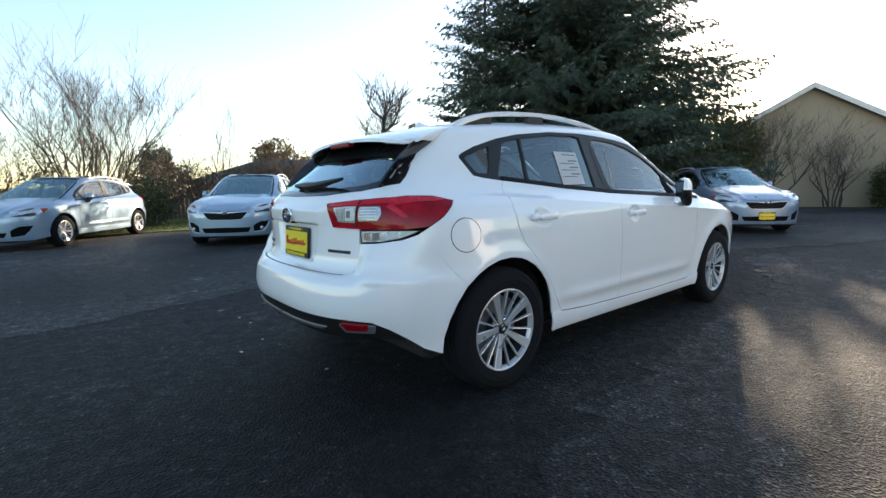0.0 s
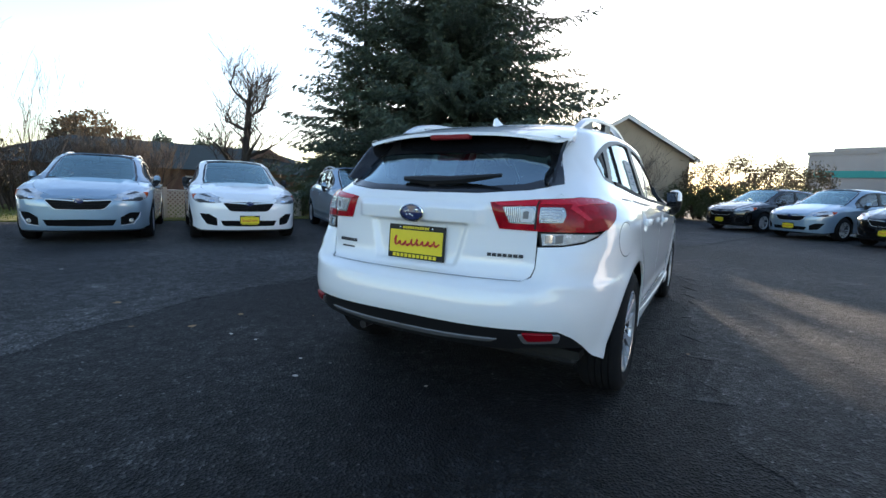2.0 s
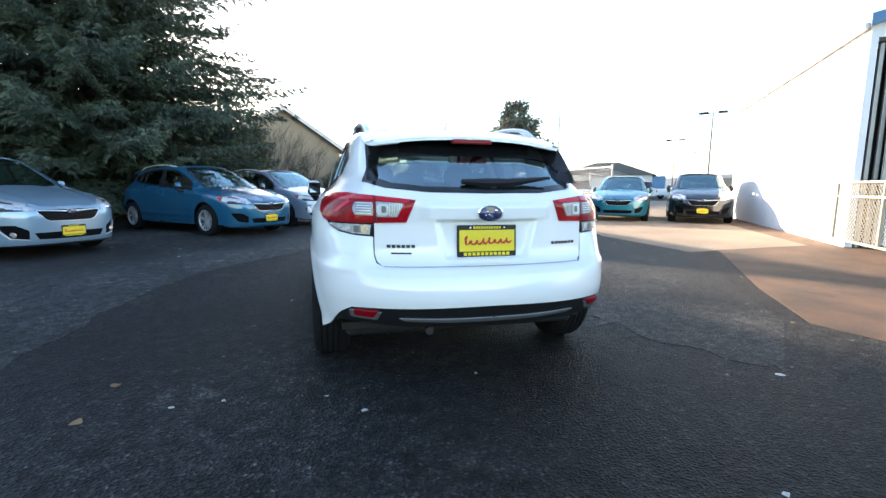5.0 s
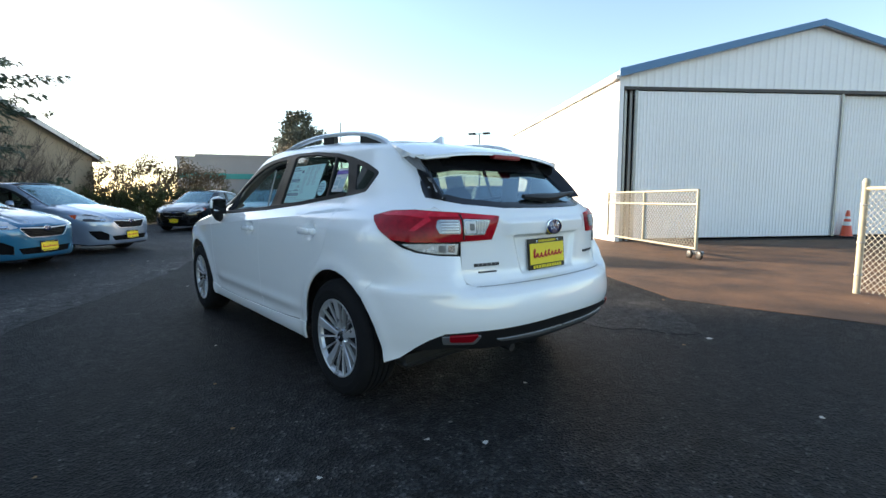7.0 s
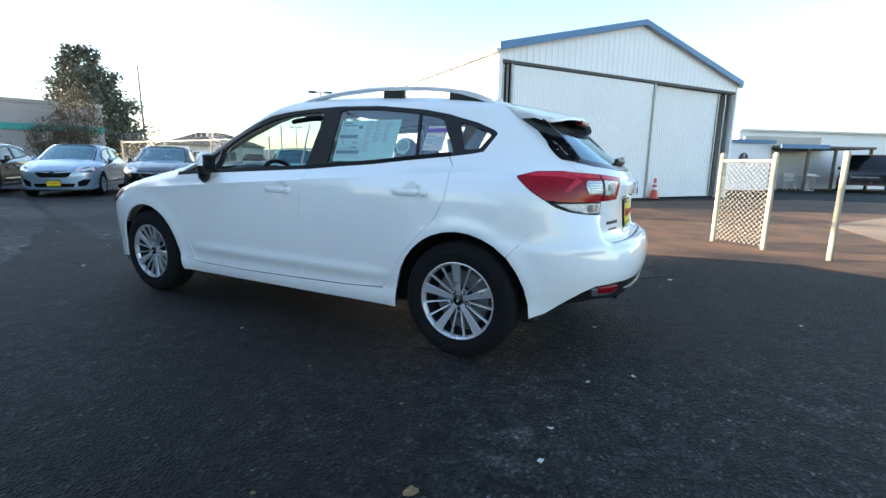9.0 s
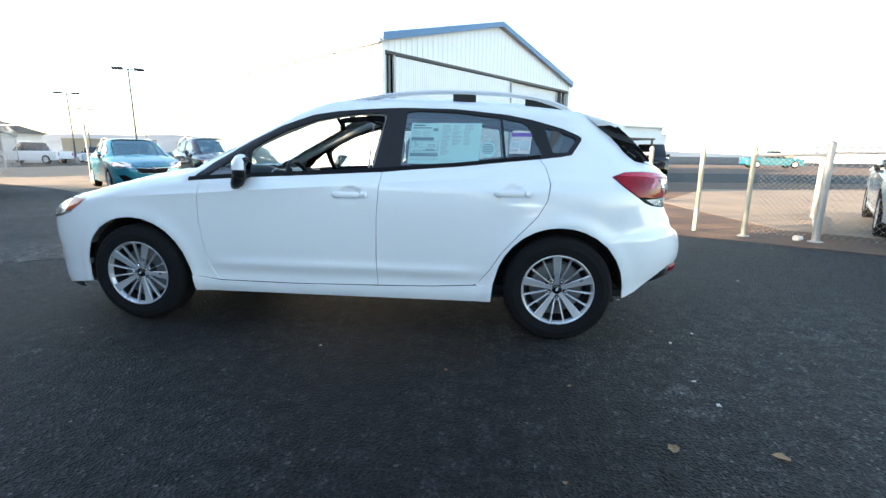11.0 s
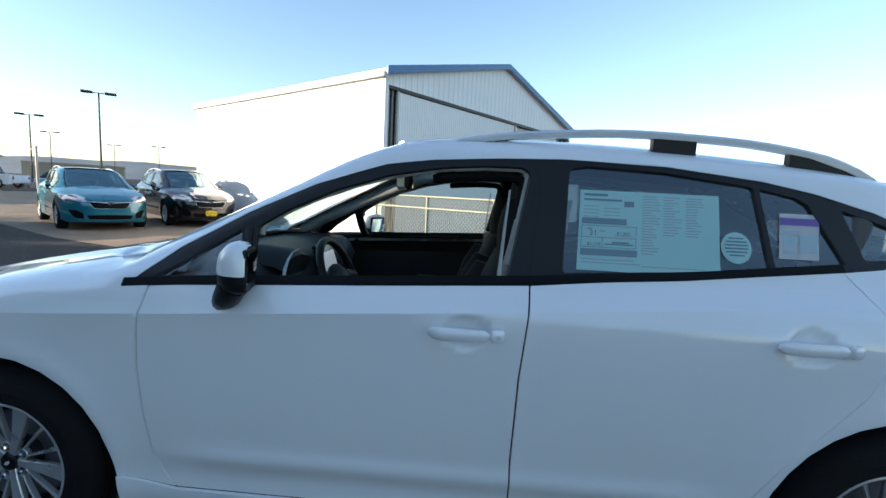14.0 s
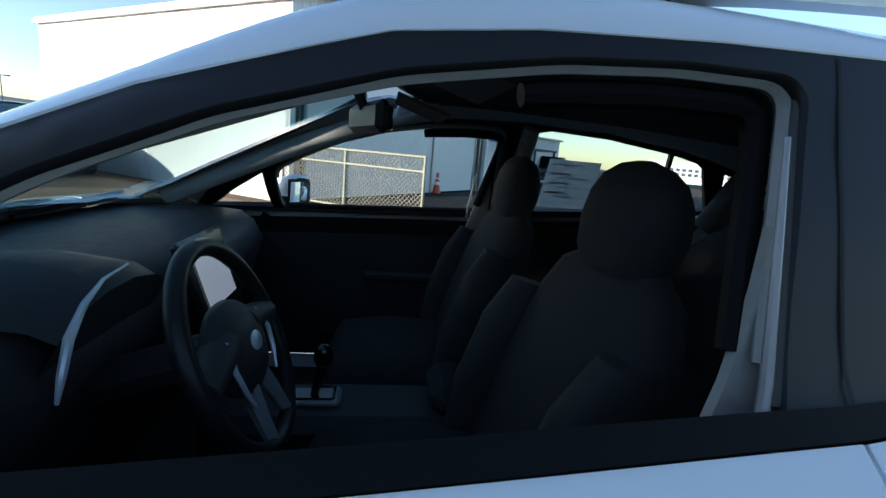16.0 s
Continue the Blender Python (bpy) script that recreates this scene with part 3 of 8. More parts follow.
# ---- gabled house ----
def gable_building(name, label, corner_a, corner_b, depth, eave, apex, wall, roof, overhang=0.35, trim=None):
    """Gable front from corner_a to corner_b, running back from the viewer's side."""
    a, b = Vector((*corner_a, 0)), Vector((*corner_b, 0))
    u = (b - a).normalized()
    v = Vector((-u.y, u.x, 0))
    if v.dot(Vector((a.x + 3, a.y, 0))) < 0:
        v = -v
    w = (b - a).length
    m = Matrix(((u.x, v.x, 0, a.x), (u.y, v.y, 0, a.y), (0, 0, 1, 0), (0, 0, 0, 1)))
    t = thing(name, label, "house", m)
    face = Matrix(((1, 0, 0, 0), (0, 0, 1, 0), (0, 1, 0, 0), (0, 0, 0, 1)))
    outline = [(0, 0), (w, 0), (w, eave), (w / 2, apex), (0, eave)]
    for y in (0, depth - 0.2):
        g = Geo()
        g.prism(outline, Matrix.Translation((0, y, 0)) @ face, 0.2)
        part("wall", g, wall, t)
    for x in (0, w - 0.2):
        g = Geo()
        g.box(x, 0.2, 0, x + 0.2, depth - 0.2, eave - 0.03)
        part("wall", g, wall, t)
    rise = (apex - eave) / (w / 2)
    for s in (-1, 1):
        g = Geo()
        x0 = -overhang if s < 0 else w + overhang
        z0 = eave - rise * overhang + 0.02
        vs = [Vector((x0, -overhang, z0)), Vector((w / 2, -overhang, apex + 0.02)), Vector((w / 2, depth + overhang, apex + 0.02)), Vector((x0, depth + overhang, z0))]
        g.add(vs + [p + Vector((0, 0, 0.12)) for p in vs], [(3, 2, 1, 0), (4, 5, 6, 7), (0, 1, 5, 4), (1, 2, 6, 5), (2, 3, 7, 6), (3, 0, 4, 7)])
        r = part("roof", g, roof, t)
        g = Geo()
        vs = [Vector((x0, -overhang - 0.03, z0 - 0.1)), Vector((w / 2, -overhang - 0.03, apex - 0.08)), Vector((w / 2, -overhang - 0.03, apex + 0.15)), Vector((x0, -overhang - 0.03, z0 + 0.13))]
        g.add(vs + [p + Vector((0, 0.03, 0)) for p in vs], [(0, 1, 2, 3), (7, 6, 5, 4), (0, 4, 5, 1), (1, 5, 6, 2), (2, 6, 7, 3), (3, 7, 4, 0)])
        part("bargeboard", g, trim or M_TRIM_W, r)
    return t


gable_building("gabled_house", "beige stucco building with a low gabled roof and white trim", (22.9, 0.0), (20.2, 6.0), 11, 3.05, 5.0, M_STUCCO, M_ROOF)
gh = gable_building("small_house", "small distant house with pale gable and dark roof", (10.2, 18.6), (12.6, 17.2), 8, 1.75, 2.55, M_LATTICE, M_GREENROOF, 0.3, M_BRICK)


def hall(name, label, category, a, b, depth, h, wall, roof_mat=None, pitch=0.0):
    """Plain long building: front from a to b, boxy or with a ridge along the front."""
    a, b = Vector((*a, 0)), Vector((*b, 0))
    u = (b - a).normalized()
    v = Vector((-u.y, u.x, 0))
    if v.dot(a) < 0:
        v = -v
    w = (b - a).length
    m = Matrix(((u.x, v.x, 0, a.x), (u.y, v.y, 0, a.y), (0, 0, 1, 0), (0, 0, 0, 1)))
    t = thing(name, label, category, m)
    g = Geo()
    g.box(0, 0, 0, w, depth, h)
    part("wall", g, wall, t)
    g = Geo()
    if pitch:
        e = 0.5
        vs = [(-e, -e, h - 0.05), (w + e, -e, h - 0.05), (w + e, depth + e, h - 0.05), (-e, depth + e, h - 0.05), (depth * 0.4, depth / 2, h + pitch), (w - depth * 0.4, depth / 2, h + pitch)]
        g.add(vs, [(0, 1, 5, 4), (2, 3, 4, 5), (1, 2, 5), (3, 0, 4), (3, 2, 1, 0)])
    else:
        g.box(-0.1, -0.1, h, w + 0.1, depth + 0.1, h + 0.25)
    part("roof", g, roof_mat or wall, t)
    return t, w


t, w = hall("green_roofed_house", "long low house with a dark green roof behind the lot", "house", (1.3, 19.7), (13.5, 15.2), 6.5, 1.5, M_BRICK, M_GREENROOF, 1.2)
for u in (6.2, 8.6):
    g = Geo()
    g.box(u, -0.06, 0.45, u + 1.3, -0.005, 1.2)
    f = part("window", g, M_TRIM_W, t, "white framed window")
    for k in (0, 1):
        g = Geo()
        g.box(u + 0.07 + 0.6 * k, -0.08, 0.52, u + 0.6 + 0.6 * k, -0.062, 1.13)
        part("pane", g, M_DARK, f)
t, w = hall("teal_striped_store", "grey block building with a teal stripe along its front", "building", (43, -7.5), (41.5, -11.2), 12, 4.8, M_GREY_WALL)
g = Geo()
g.box(-0.05, -0.12, 3.08, w + 0.02, -0.003, 3.55)
part("stripe", g, M_TEAL, t, "painted teal band")
t, w = hall("store_annex", "taller pale block of the grey store", "building", (42.3, -9.0), (39.0, -18.0), 12, 5.0, M_GREY_WALL)
g = Geo()
g.box(-0.02, -0.1, 3.02, w + 0.05, -0.003, 3.5)
part("stripe", g, M_TEAL, t, "painted teal band")
t, w = hall("hip_roofed_house", "white low house with a dark hipped roof", "house", (46, -26.5), (40, -34.5), 9, 2.6, M_TRIM_W, M_GREENROOF, 1.6)
for u in (2.0, 6.0):
    g = Geo()
    g.box(u, -0.05, 0.9, u + 1.3, -0.004, 2.0)
    part("window", g, M_DARK, t, "dark window")

# ---- hatchback cars: body surfaces ----
from mathutils.geometry import delaunay_2d_cdt


def pchip(xs, ys):
    """A smooth curve through knots that never overshoots."""
    xs, ys = np.array(xs, float), np.array(ys, float)
    h, d = np.diff(xs), np.diff(ys) / np.diff(xs)
    m = np.zeros(len(xs))
    for i in range(1, len(xs) - 1):
        if d[i - 1] * d[i] > 0:
            w1, w2 = 2 * h[i] + h[i - 1], h[i] + 2 * h[i - 1]
            m[i] = (w1 + w2) / (w1 / d[i - 1] + w2 / d[i])
    m[0], m[-1] = d[0], d[-1]

    def at(q):
        q = np.clip(np.asarray(q, float), xs[0], xs[-1])
        i = np.clip(np.searchsorted(xs, q) - 1, 0, len(h) - 1)
        s = (q - xs[i]) / h[i]
        return (1 + 2 * s) * (1 - s) ** 2 * ys[i] + s * (1 - s) ** 2 * h[i] * m[i] + s * s * (3 - 2 * s) * ys[i + 1] + s * s * (s - 1) * h[i] * m[i + 1]

    return at


def smooth(q, a, b):
    s = np.clip((q - a) / (b - a), 0, 1)
    return s * s * (3 - 2 * s)


half_width = pchip([.14, .20, .25, .29, .33, .42, .55, .68, .80, .875, .90, .925, .955, .985, 1.01, 1.06, 1.18, 1.30, 1.36, 1.5],
                   [.80, .842, .862, .866, .864, .874, .884, .887, .884, .876, .870, .856, .836, .802, .776, .752, .708, .662, .645, .63])
roof_line = pchip([-2.0, -1.8, -1.65, -1.42, -1.0, -.55, -.2, .15, .4, .8, 1.2], [1.262, 1.298, 1.336, 1.380, 1.428, 1.455, 1.460, 1.448, 1.427, 1.39, 1.34])
tail_line = pchip([.15, .30, .42, .50, .60, .635, .66, .72, .85, .95, 1.0, 1.04, 1.10, 1.2, 1.3, 1.36],
                  [-2.02, -2.10, -2.165, -2.185, -2.17, -2.135, -2.08, -2.06, -2.055, -2.06, -2.035, -1.985, -1.90, -1.77, -1.645, -1.57])
nose_line = pchip([.15, .20, .25, .4, .55, .65, .70, .76, .82, .88, .95], [2.19, 2.235, 2.252, 2.262, 2.262, 2.25, 2.225, 2.15, 2.03, 1.88, 1.78])
screen_line = pchip([.93, .98, 1.1, 1.25, 1.36, 1.43, 1.5], [1.21, 1.11, .888, .598, .382, .212, .01])
hood_edge = pchip([.85, 1.0, 1.22, 1.55, 1.8, 2.0, 2.12, 2.2], [1.0, .985, .947, .884, .828, .778, .740, .710])
X_REAR, X_NOSE, SCREEN_L = -1.29, 1.25, 0.26
WHEEL_X, WHEEL_R, ARCH_R = 1.335, 0.316, 0.372


def crease_z(x):
    """Height of the shoulder crease along the body side."""
    return .903 - .0645 * x


def width_at(x, z):
    """Half width before the ends are rounded off."""
    w = half_width(z) * .992
    w = w - smooth(z, .96, 1.12) * .05 * np.clip((-.4 - x) / 1.2, 0, 1) ** 2
    w = w - smooth(z, .96, 1.12) * .03 * np.clip((x - .1) / .8, 0, 1) ** 2
    v = np.clip((z - 1.28) / np.maximum(roof_line(x) - 1.28, .01), 0, 1)
    w = w * np.maximum(1 - v ** 4.4, 1e-6) ** (1 / 3.5)
    lid = .62 + (hood_edge(np.clip(x, .85, 2.2)) - .62) / .93
    vh = np.clip((z - .62) / (lid - .62), 0, 1)
    f = np.maximum(1 - vh ** 10, 1e-6) ** (1 / 3)
    s = smooth(x, .92, 1.12)
    w = w * ((1 - s) + s * f)
    for wx in (-WHEEL_X, WHEEL_X):
        r = np.hypot(x - wx, z - WHEEL_R)
        w = w + .010 * np.exp(-((r - .385) / .05) ** 2) * (z < .9)
    # rounded lower edge of the doors above the sill
    w = w + .011 * np.exp(-((z - .405) / .034) ** 2) * smooth(x, -1.0, -.7) * (1 - smooth(x, .62, .86))
    # the shoulder crease from headlamp to tail lamp, undercut below
    e = z - crease_z(x)
    w = w + .0145 * np.where(e < 0, np.exp(np.minimum(e, 0) / .055), np.maximum(0, 1 - np.maximum(e, 0) / .05) ** 2) * smooth(x, -1.62, -1.35) * (1 - smooth(x, 1.0, 1.5))
    return w


DENTS = ((-1.055, .876), (-.105, .855))


def side_y(x, z, dents=True):
    w = width_at(x, z)
    u = np.clip((X_REAR - x) / (X_REAR - tail_line(z)), 0, 1)
    w = w * np.maximum(1 - u ** 3, 0) ** (1 / 3)
    low = np.clip((x - X_NOSE) / (nose_line(z) - X_NOSE), 0, 1)
    high = np.clip((x - (screen_line(z) - SCREEN_L)) / SCREEN_L, 0, 1)
    s = smooth(z, .955, .975) * (1 - smooth(x, 1.15, 1.2))
    f = (1 - s) * np.maximum(1 - low ** 3, 0) ** (1 / 3) + s * np.maximum(1 - high ** 2.5, 0) ** (1 / 2.5)
    w = w * f
    if dents:
        for dx, dz in DENTS:
            w = w - .020 * np.exp(-(((x - dx - .004) / .062) ** 2 + ((z - dz) / .044) ** 2) ** 3)
    return w


def m_side(p):
    return np.c_[p[:, 0], side_y(p[:, 0], p[:, 1]), p[:, 1]]


def m_rear(p):
    th, z = p[:, 0], p[:, 1]
    x = X_REAR - (X_REAR - tail_line(z)) * np.sin(np.clip(th, 0, math.pi / 2)) ** (2 / 3)
    y = width_at(x, z) * np.cos(np.clip(th, 0, math.pi / 2)) ** (2 / 3) * np.where(th > math.pi / 2, -1, 1)
    return np.c_[x, y, z]


def m_gate(p):
    """The tailgate's skin, with its plate recess and grip ledge."""
    q = m_rear(p)
    y, z = np.abs(q[:, 1]), q[:, 2]
    ledge = (1 - smooth(y, .30, .36)) * (smooth(z, .866, .874) - smooth(z, .93, .965))
    well = (1 - smooth(y, .19 + (z - .67) * .25, .23 + (z - .67) * .25)) * smooth(z, .665, .685) * (1 - smooth(z, .862, .872))
    q[:, 0] += -.026 * ledge + .020 * well
    return q


def m_bump(p):
    """The rear bumper's skin, with shoulders standing proud beside the tailgate."""
    q = m_rear(p)
    y, z = np.abs(q[:, 1]), q[:, 2]
    shoulder = np.interp(z, [.60, .635, .66, .72, .785, .81], [0, .028, .066, .060, .022, 0])
    q[:, 0] -= shoulder * smooth(y, .540, .665) * smooth(-q[:, 0], 1.72, 1.98)
    return q


def m_nose(p):
    th, z = p[:, 0], p[:, 1]
    x = X_NOSE + (nose_line(z) - X_NOSE) * np.sin(np.clip(th, 0, math.pi / 2)) ** (2 / 3)
    w = half_width(np.maximum(z, .28)) * .992 + .010 * np.exp(-((np.hypot(x - WHEEL_X, z - WHEEL_R) - .385) / .05) ** 2)
    lid = .62 + (hood_edge(np.clip(x, .85, 2.2)) - .62) / .93
    vh = np.clip((z - .62) / (lid - .62), 0, 1)
    w = w * np.maximum(1 - vh ** 10, 1e-6) ** (1 / 3)
    return np.c_[x, w * np.cos(np.clip(th, 0, math.pi / 2)) ** (2 / 3), z]


def m_screen(p):
    th, z = p[:, 0], p[:, 1]
    x = screen_line(z) - SCREEN_L + SCREEN_L * np.sin(np.clip(th, 0, math.pi / 2)) ** .8
    return np.c_[x, width_at(np.minimum(x, .9), z) * np.cos(np.clip(th, 0, math.pi / 2)) ** .8, z]


def m_roof(p):
    x, y = p[:, 0], np.abs(p[:, 1])
    lo, hi = np.full(len(x), 1.0), roof_line(x) - 1e-5
    for _ in range(34):
        mid = (lo + hi) / 2
        inside = side_y(np.minimum(x, .125), mid, False) > y
        lo, hi = np.where(inside, mid, lo), np.where(inside, hi, mid)
    return np.c_[x, p[:, 1], lo]


def hood_y(x):
    """Half width of the hood where it meets the wings and lamps."""
    return side_y(x, hood_edge(x) - .0004, False)


def m_hood(p):
    x, y = p[:, 0], p[:, 1]
    c = np.clip(np.abs(y) / np.maximum(hood_y(x), .2), 0, 1)
    z = hood_edge(x) + .034 * (1 - c ** 2.2) * smooth(x, 2.25, 1.9) + .010 * np.exp(-((np.abs(y) - (.42 + .08 * (1.9 - x))) / .05) ** 2)
    return np.c_[x, y, z]


def m_spoiler(p):
    x, y = p[:, 0], p[:, 1]
    k = .030 + .03 * smooth(-x, 1.42, 1.8)
    return np.c_[x, y, roof_line(x) - k * (np.abs(y) / .55) ** 2.5]


def rear_t(kind, v, z):
    if kind == "y":
        x = X_REAR - (X_REAR - tail_line(z)) * .9
        return math.acos(min(1.0, max(0.0, v / float(width_at(np.array(x), np.array(z))))) ** 1.5)
    return math.asin(min(1.0, max(0.0, (X_REAR - v) / (X_REAR - float(tail_line(z))))) ** 1.5)


def nose_t(kind, v, z):
    if kind == "y":
        return math.acos(min(1.0, max(0.0, v / float(half_width(z)))) ** 1.5)
    return math.asin(min(1.0, max(0.0, (v - X_NOSE) / (float(nose_line(z)) - X_NOSE))) ** 1.5)


def screen_t(y, z):
    return math.acos(min(1.0, y / float(width_at(np.array(min(.9, float(screen_line(z)) - .1)), np.array(z)))) ** 1.25)


def split_edges(pts):
    """Edges given along the body side, cut finely so that they stay straight."""
    out = []
    for a, b in zip(pts, pts[1:] + pts[:1]):
        n = max(1, int(math.hypot(b[1] - a[1], b[2] - a[2]) / .03)) if a[0] == b[0] else 1
        out += [(a[0], a[1] + (b[1] - a[1]) * i / n, a[2] + (b[2] - a[2]) * i / n) for i in range(n)]
    return out


def rear_poly(*pts):
    return [(rear_t(k, v, z), z) for k, v, z in split_edges(list(pts))]


def nose_poly(*pts):
    return [(nose_t(k, v, z), z) for k, v, z in split_edges(list(pts))]


def arc(cx, a0, a1, n=9, r=ARCH_R):
    return [(cx + r * math.cos(radians(a0 + (a1 - a0) * i / n)), WHEEL_R + r * math.sin(radians(a0 + (a1 - a0) * i / n))) for i in range(n + 1)]


def dense(poly, step):
    out = []
    for (a, b), (c, d) in zip(poly, poly[1:] + poly[:1]):
        n = max(1, int(math.ceil(math.hypot(c - a, d - b) / step)))
        out += [(a + (c - a) * i / n, b + (d - b) * i / n) for i in range(n)]
    return out


def inside(poly, q):
    """Even-odd test of points q against a polygon."""
    p = np.array(poly)
    r = np.zeros(len(q), bool)
    for (a, b), (c, d) in zip(p, np.roll(p, -1, 0)):
        if b != d:
            r ^= ((b > q[:, 1]) != (d > q[:, 1])) & (q[:, 0] < (c - a) * (q[:, 1] - b) / (d - b) + a)
    return r


def rounded(poly, r=.02, n=3):
    """The polygon with its corners cut to small curves."""
    out = []
    for i, p in enumerate(poly):
        a, b = poly[i - 1], poly[(i + 1) % len(poly)]
        da, db = math.dist(p, a), math.dist(p, b)
        ta, tb = min(r, da * .4) / max(da, 1e-9), min(r, db * .4) / max(db, 1e-9)
        s = (p[0] + (a[0] - p[0]) * ta, p[1] + (a[1] - p[1]) * ta)
        e = (p[0] + (b[0] - p[0]) * tb, p[1] + (b[1] - p[1]) * tb)
        for k in range(n + 1):
            t = k / n
            out.append(((1 - t) ** 2 * s[0] + 2 * t * (1 - t) * p[0] + t * t * e[0], (1 - t) ** 2 * s[1] + 2 * t * (1 - t) * p[1] + t * t * e[1]))
    return out


def panel(name, poly, mapping, mat, parent, step=.04, holes=(), off=0.0, flange=.011, sides=(1,), label=""):
    """A skin panel: the flat outline filled finely, laid on a body surface, edges turned in. sides: 1 left, -1 right; both joined across the middle."""
    loops = [dense(poly, step)] + [dense(h, step) for h in holes]
    box = np.array(loops[0])
    gx, gy = np.meshgrid(np.arange(box[:, 0].min() + step / 2, box[:, 0].max(), step), np.arange(box[:, 1].min() + step / 2, box[:, 1].max(), step))
    grid = np.c_[gx.ravel(), gy.ravel()]
    edge = np.array([p for lp in loops for p in lp])
    if len(grid):
        ok = inside(loops[0], grid)
        for h in loops[1:]:
            ok &= ~inside(h, grid)
        grid = grid[ok]
        if len(grid):
            near = np.min((grid[:, None, 0] - edge[None, :, 0]) ** 2 + (grid[:, None, 1] - edge[None, :, 1]) ** 2, axis=1)
            grid = grid[near > (step * .45) ** 2]
    pts = edge
    cons, o = [], 0
    if mapping is m_side and len(grid):
        # follow the shoulder crease with two close rows of points
        for d in (-.0016, .0016):
            xs = np.arange(box[:, 0].min() + step / 2, box[:, 0].max(), step * .8)
            row = np.c_[xs, crease_z(xs) + d]
            ok = inside(loops[0], row)
            for h in loops[1:]:
                ok &= ~inside(h, row)
            row = row[ok]
            if len(row):
                row = row[np.min((row[:, None, 0] - edge[None, :, 0]) ** 2 + (row[:, None, 1] - edge[None, :, 1]) ** 2, axis=1) > (step * .2) ** 2]
            if len(row) > 1:
                grid = grid[np.abs(grid[:, 1] - crease_z(grid[:, 0])) > step * .3]
                cons += [(len(pts) + i, len(pts) + i + 1) for i in range(len(row) - 1) if row[i + 1, 0] - row[i, 0] < step]
                pts = np.r_[pts, row]
    for lp in loops:
        cons += [(o + i, o + (i + 1) % len(lp)) for i in range(len(lp))]
        o += len(lp)
    if len(grid):
        pts = np.r_[pts, grid]
    res = delaunay_2d_cdt([Vector(p) for p in pts.tolist()], cons, [], 0, 1e-6)
    flat = np.array([(v.x, v.y) for v in res[0]])
    tri = np.array([f for f in res[2] if len(f) == 3])
    mid = flat[tri].mean(axis=1)
    ok = inside(loops[0], mid)
    for h in loops[1:]:
        ok &= ~inside(h, mid)
    tri = tri[ok]

    def lay(q):
        e = 1e-4
        c = mapping(q)
        du = mapping(q + [e, 0]) - mapping(q - [e, 0])
        dv = mapping(q + [0, e]) - mapping(q - [0, e])
        n = np.cross(du, dv)
        n /= np.maximum(np.linalg.norm(n, axis=1), 1e-12)[:, None]
        out = c - np.c_[np.clip(c[:, 0], -1.3, 1.2), np.zeros(len(c)), np.full(len(c), .6)]
        n[np.sum(n * out, axis=1) < 0] *= -1
        return c + off * n, n

    v, n = lay(flat)
    fn = np.cross(v[tri[:, 1]] - v[tri[:, 0]], v[tri[:, 2]] - v[tri[:, 0]])
    flip = np.sum(fn * n[tri[:, 0]], axis=1) < 0
    tri[flip] = tri[flip][:, ::-1]
    vs, ns, fs = [v], [n], [list(map(int, t)) for t in tri]
    o = len(v)
    if flange:
        for k, lp in enumerate(loops):
            q2 = np.array(lp)
            b, bn = lay(q2)
            c = len(lp)
            along = np.roll(q2, -1, 0) - np.roll(q2, 1, 0)
            area = np.sum(q2[:, 0] * np.roll(q2[:, 1], -1) - np.roll(q2[:, 0], -1) * q2[:, 1])
            away = np.c_[along[:, 1], -along[:, 0]] * (1 if area > 0 else -1) * (1 if k == 0 else -1)
            away = away / np.maximum(np.linalg.norm(away, axis=1), 1e-9)[:, None] * 2e-4
            out = mapping(q2 + away) - mapping(q2 - away)
            out -= bn * np.sum(out * bn, axis=1)[:, None]
            out /= np.maximum(np.linalg.norm(out, axis=1), 1e-9)[:, None]
            lip = bn + .5 * out
            side_n = out + .25 * bn
            vs += [b, b - bn * flange]
            ns += [lip / np.linalg.norm(lip, axis=1)[:, None], side_n / np.linalg.norm(side_n, axis=1)[:, None]]
            turned = np.sum(np.cross(np.roll(b, -1, 0) - b, -bn) * out, axis=1) < 0
            for i in range(c):
                j = (i + 1) % c
                q = [o + i, o + j, o + c + j, o + c + i]
                fs.append(q[::-1] if turned[i] else q)
            o += 2 * c
    v, n = np.concatenate(vs), np.concatenate(ns)
    if tuple(sides) == (-1,):
        v, n, fs = v * [1, -1, 1], n * [1, -1, 1], [f[::-1] for f in fs]
    elif len(sides) == 2:
        k = len(v)
        fs = fs + [[i + k for i in f[::-1]] for f in fs]
        v, n = np.r_[v, v * [1, -1, 1]], np.r_[n, n * [1, -1, 1]]
    me = bpy.data.meshes.new(name)
    me.from_pydata(v.tolist(), [], fs)
    me.materials.append(mat)
    me.polygons.foreach_set("use_smooth", [True] * len(me.polygons))
    me.normals_split_custom_set_from_vertices(n.tolist())
    me.update()
    ob = new(name, me)
    ob.parent = parent
    if label:
        ob["label"] = label
    return ob


# ---- car materials ----
def paint(name, colour, metal=0.0, rough=0.32):
    m = material(name, colour, rough, metal=metal, vary=0.03, scale=1.2, fine=900, coat=1.0, spec=0.12)
    m.node_tree.nodes["Principled BSDF"].inputs["Coat IOR"].default_value = 1.75
    m.node_tree.nodes["Principled BSDF"].inputs["Coat Roughness"].default_value = 0.012
    return m


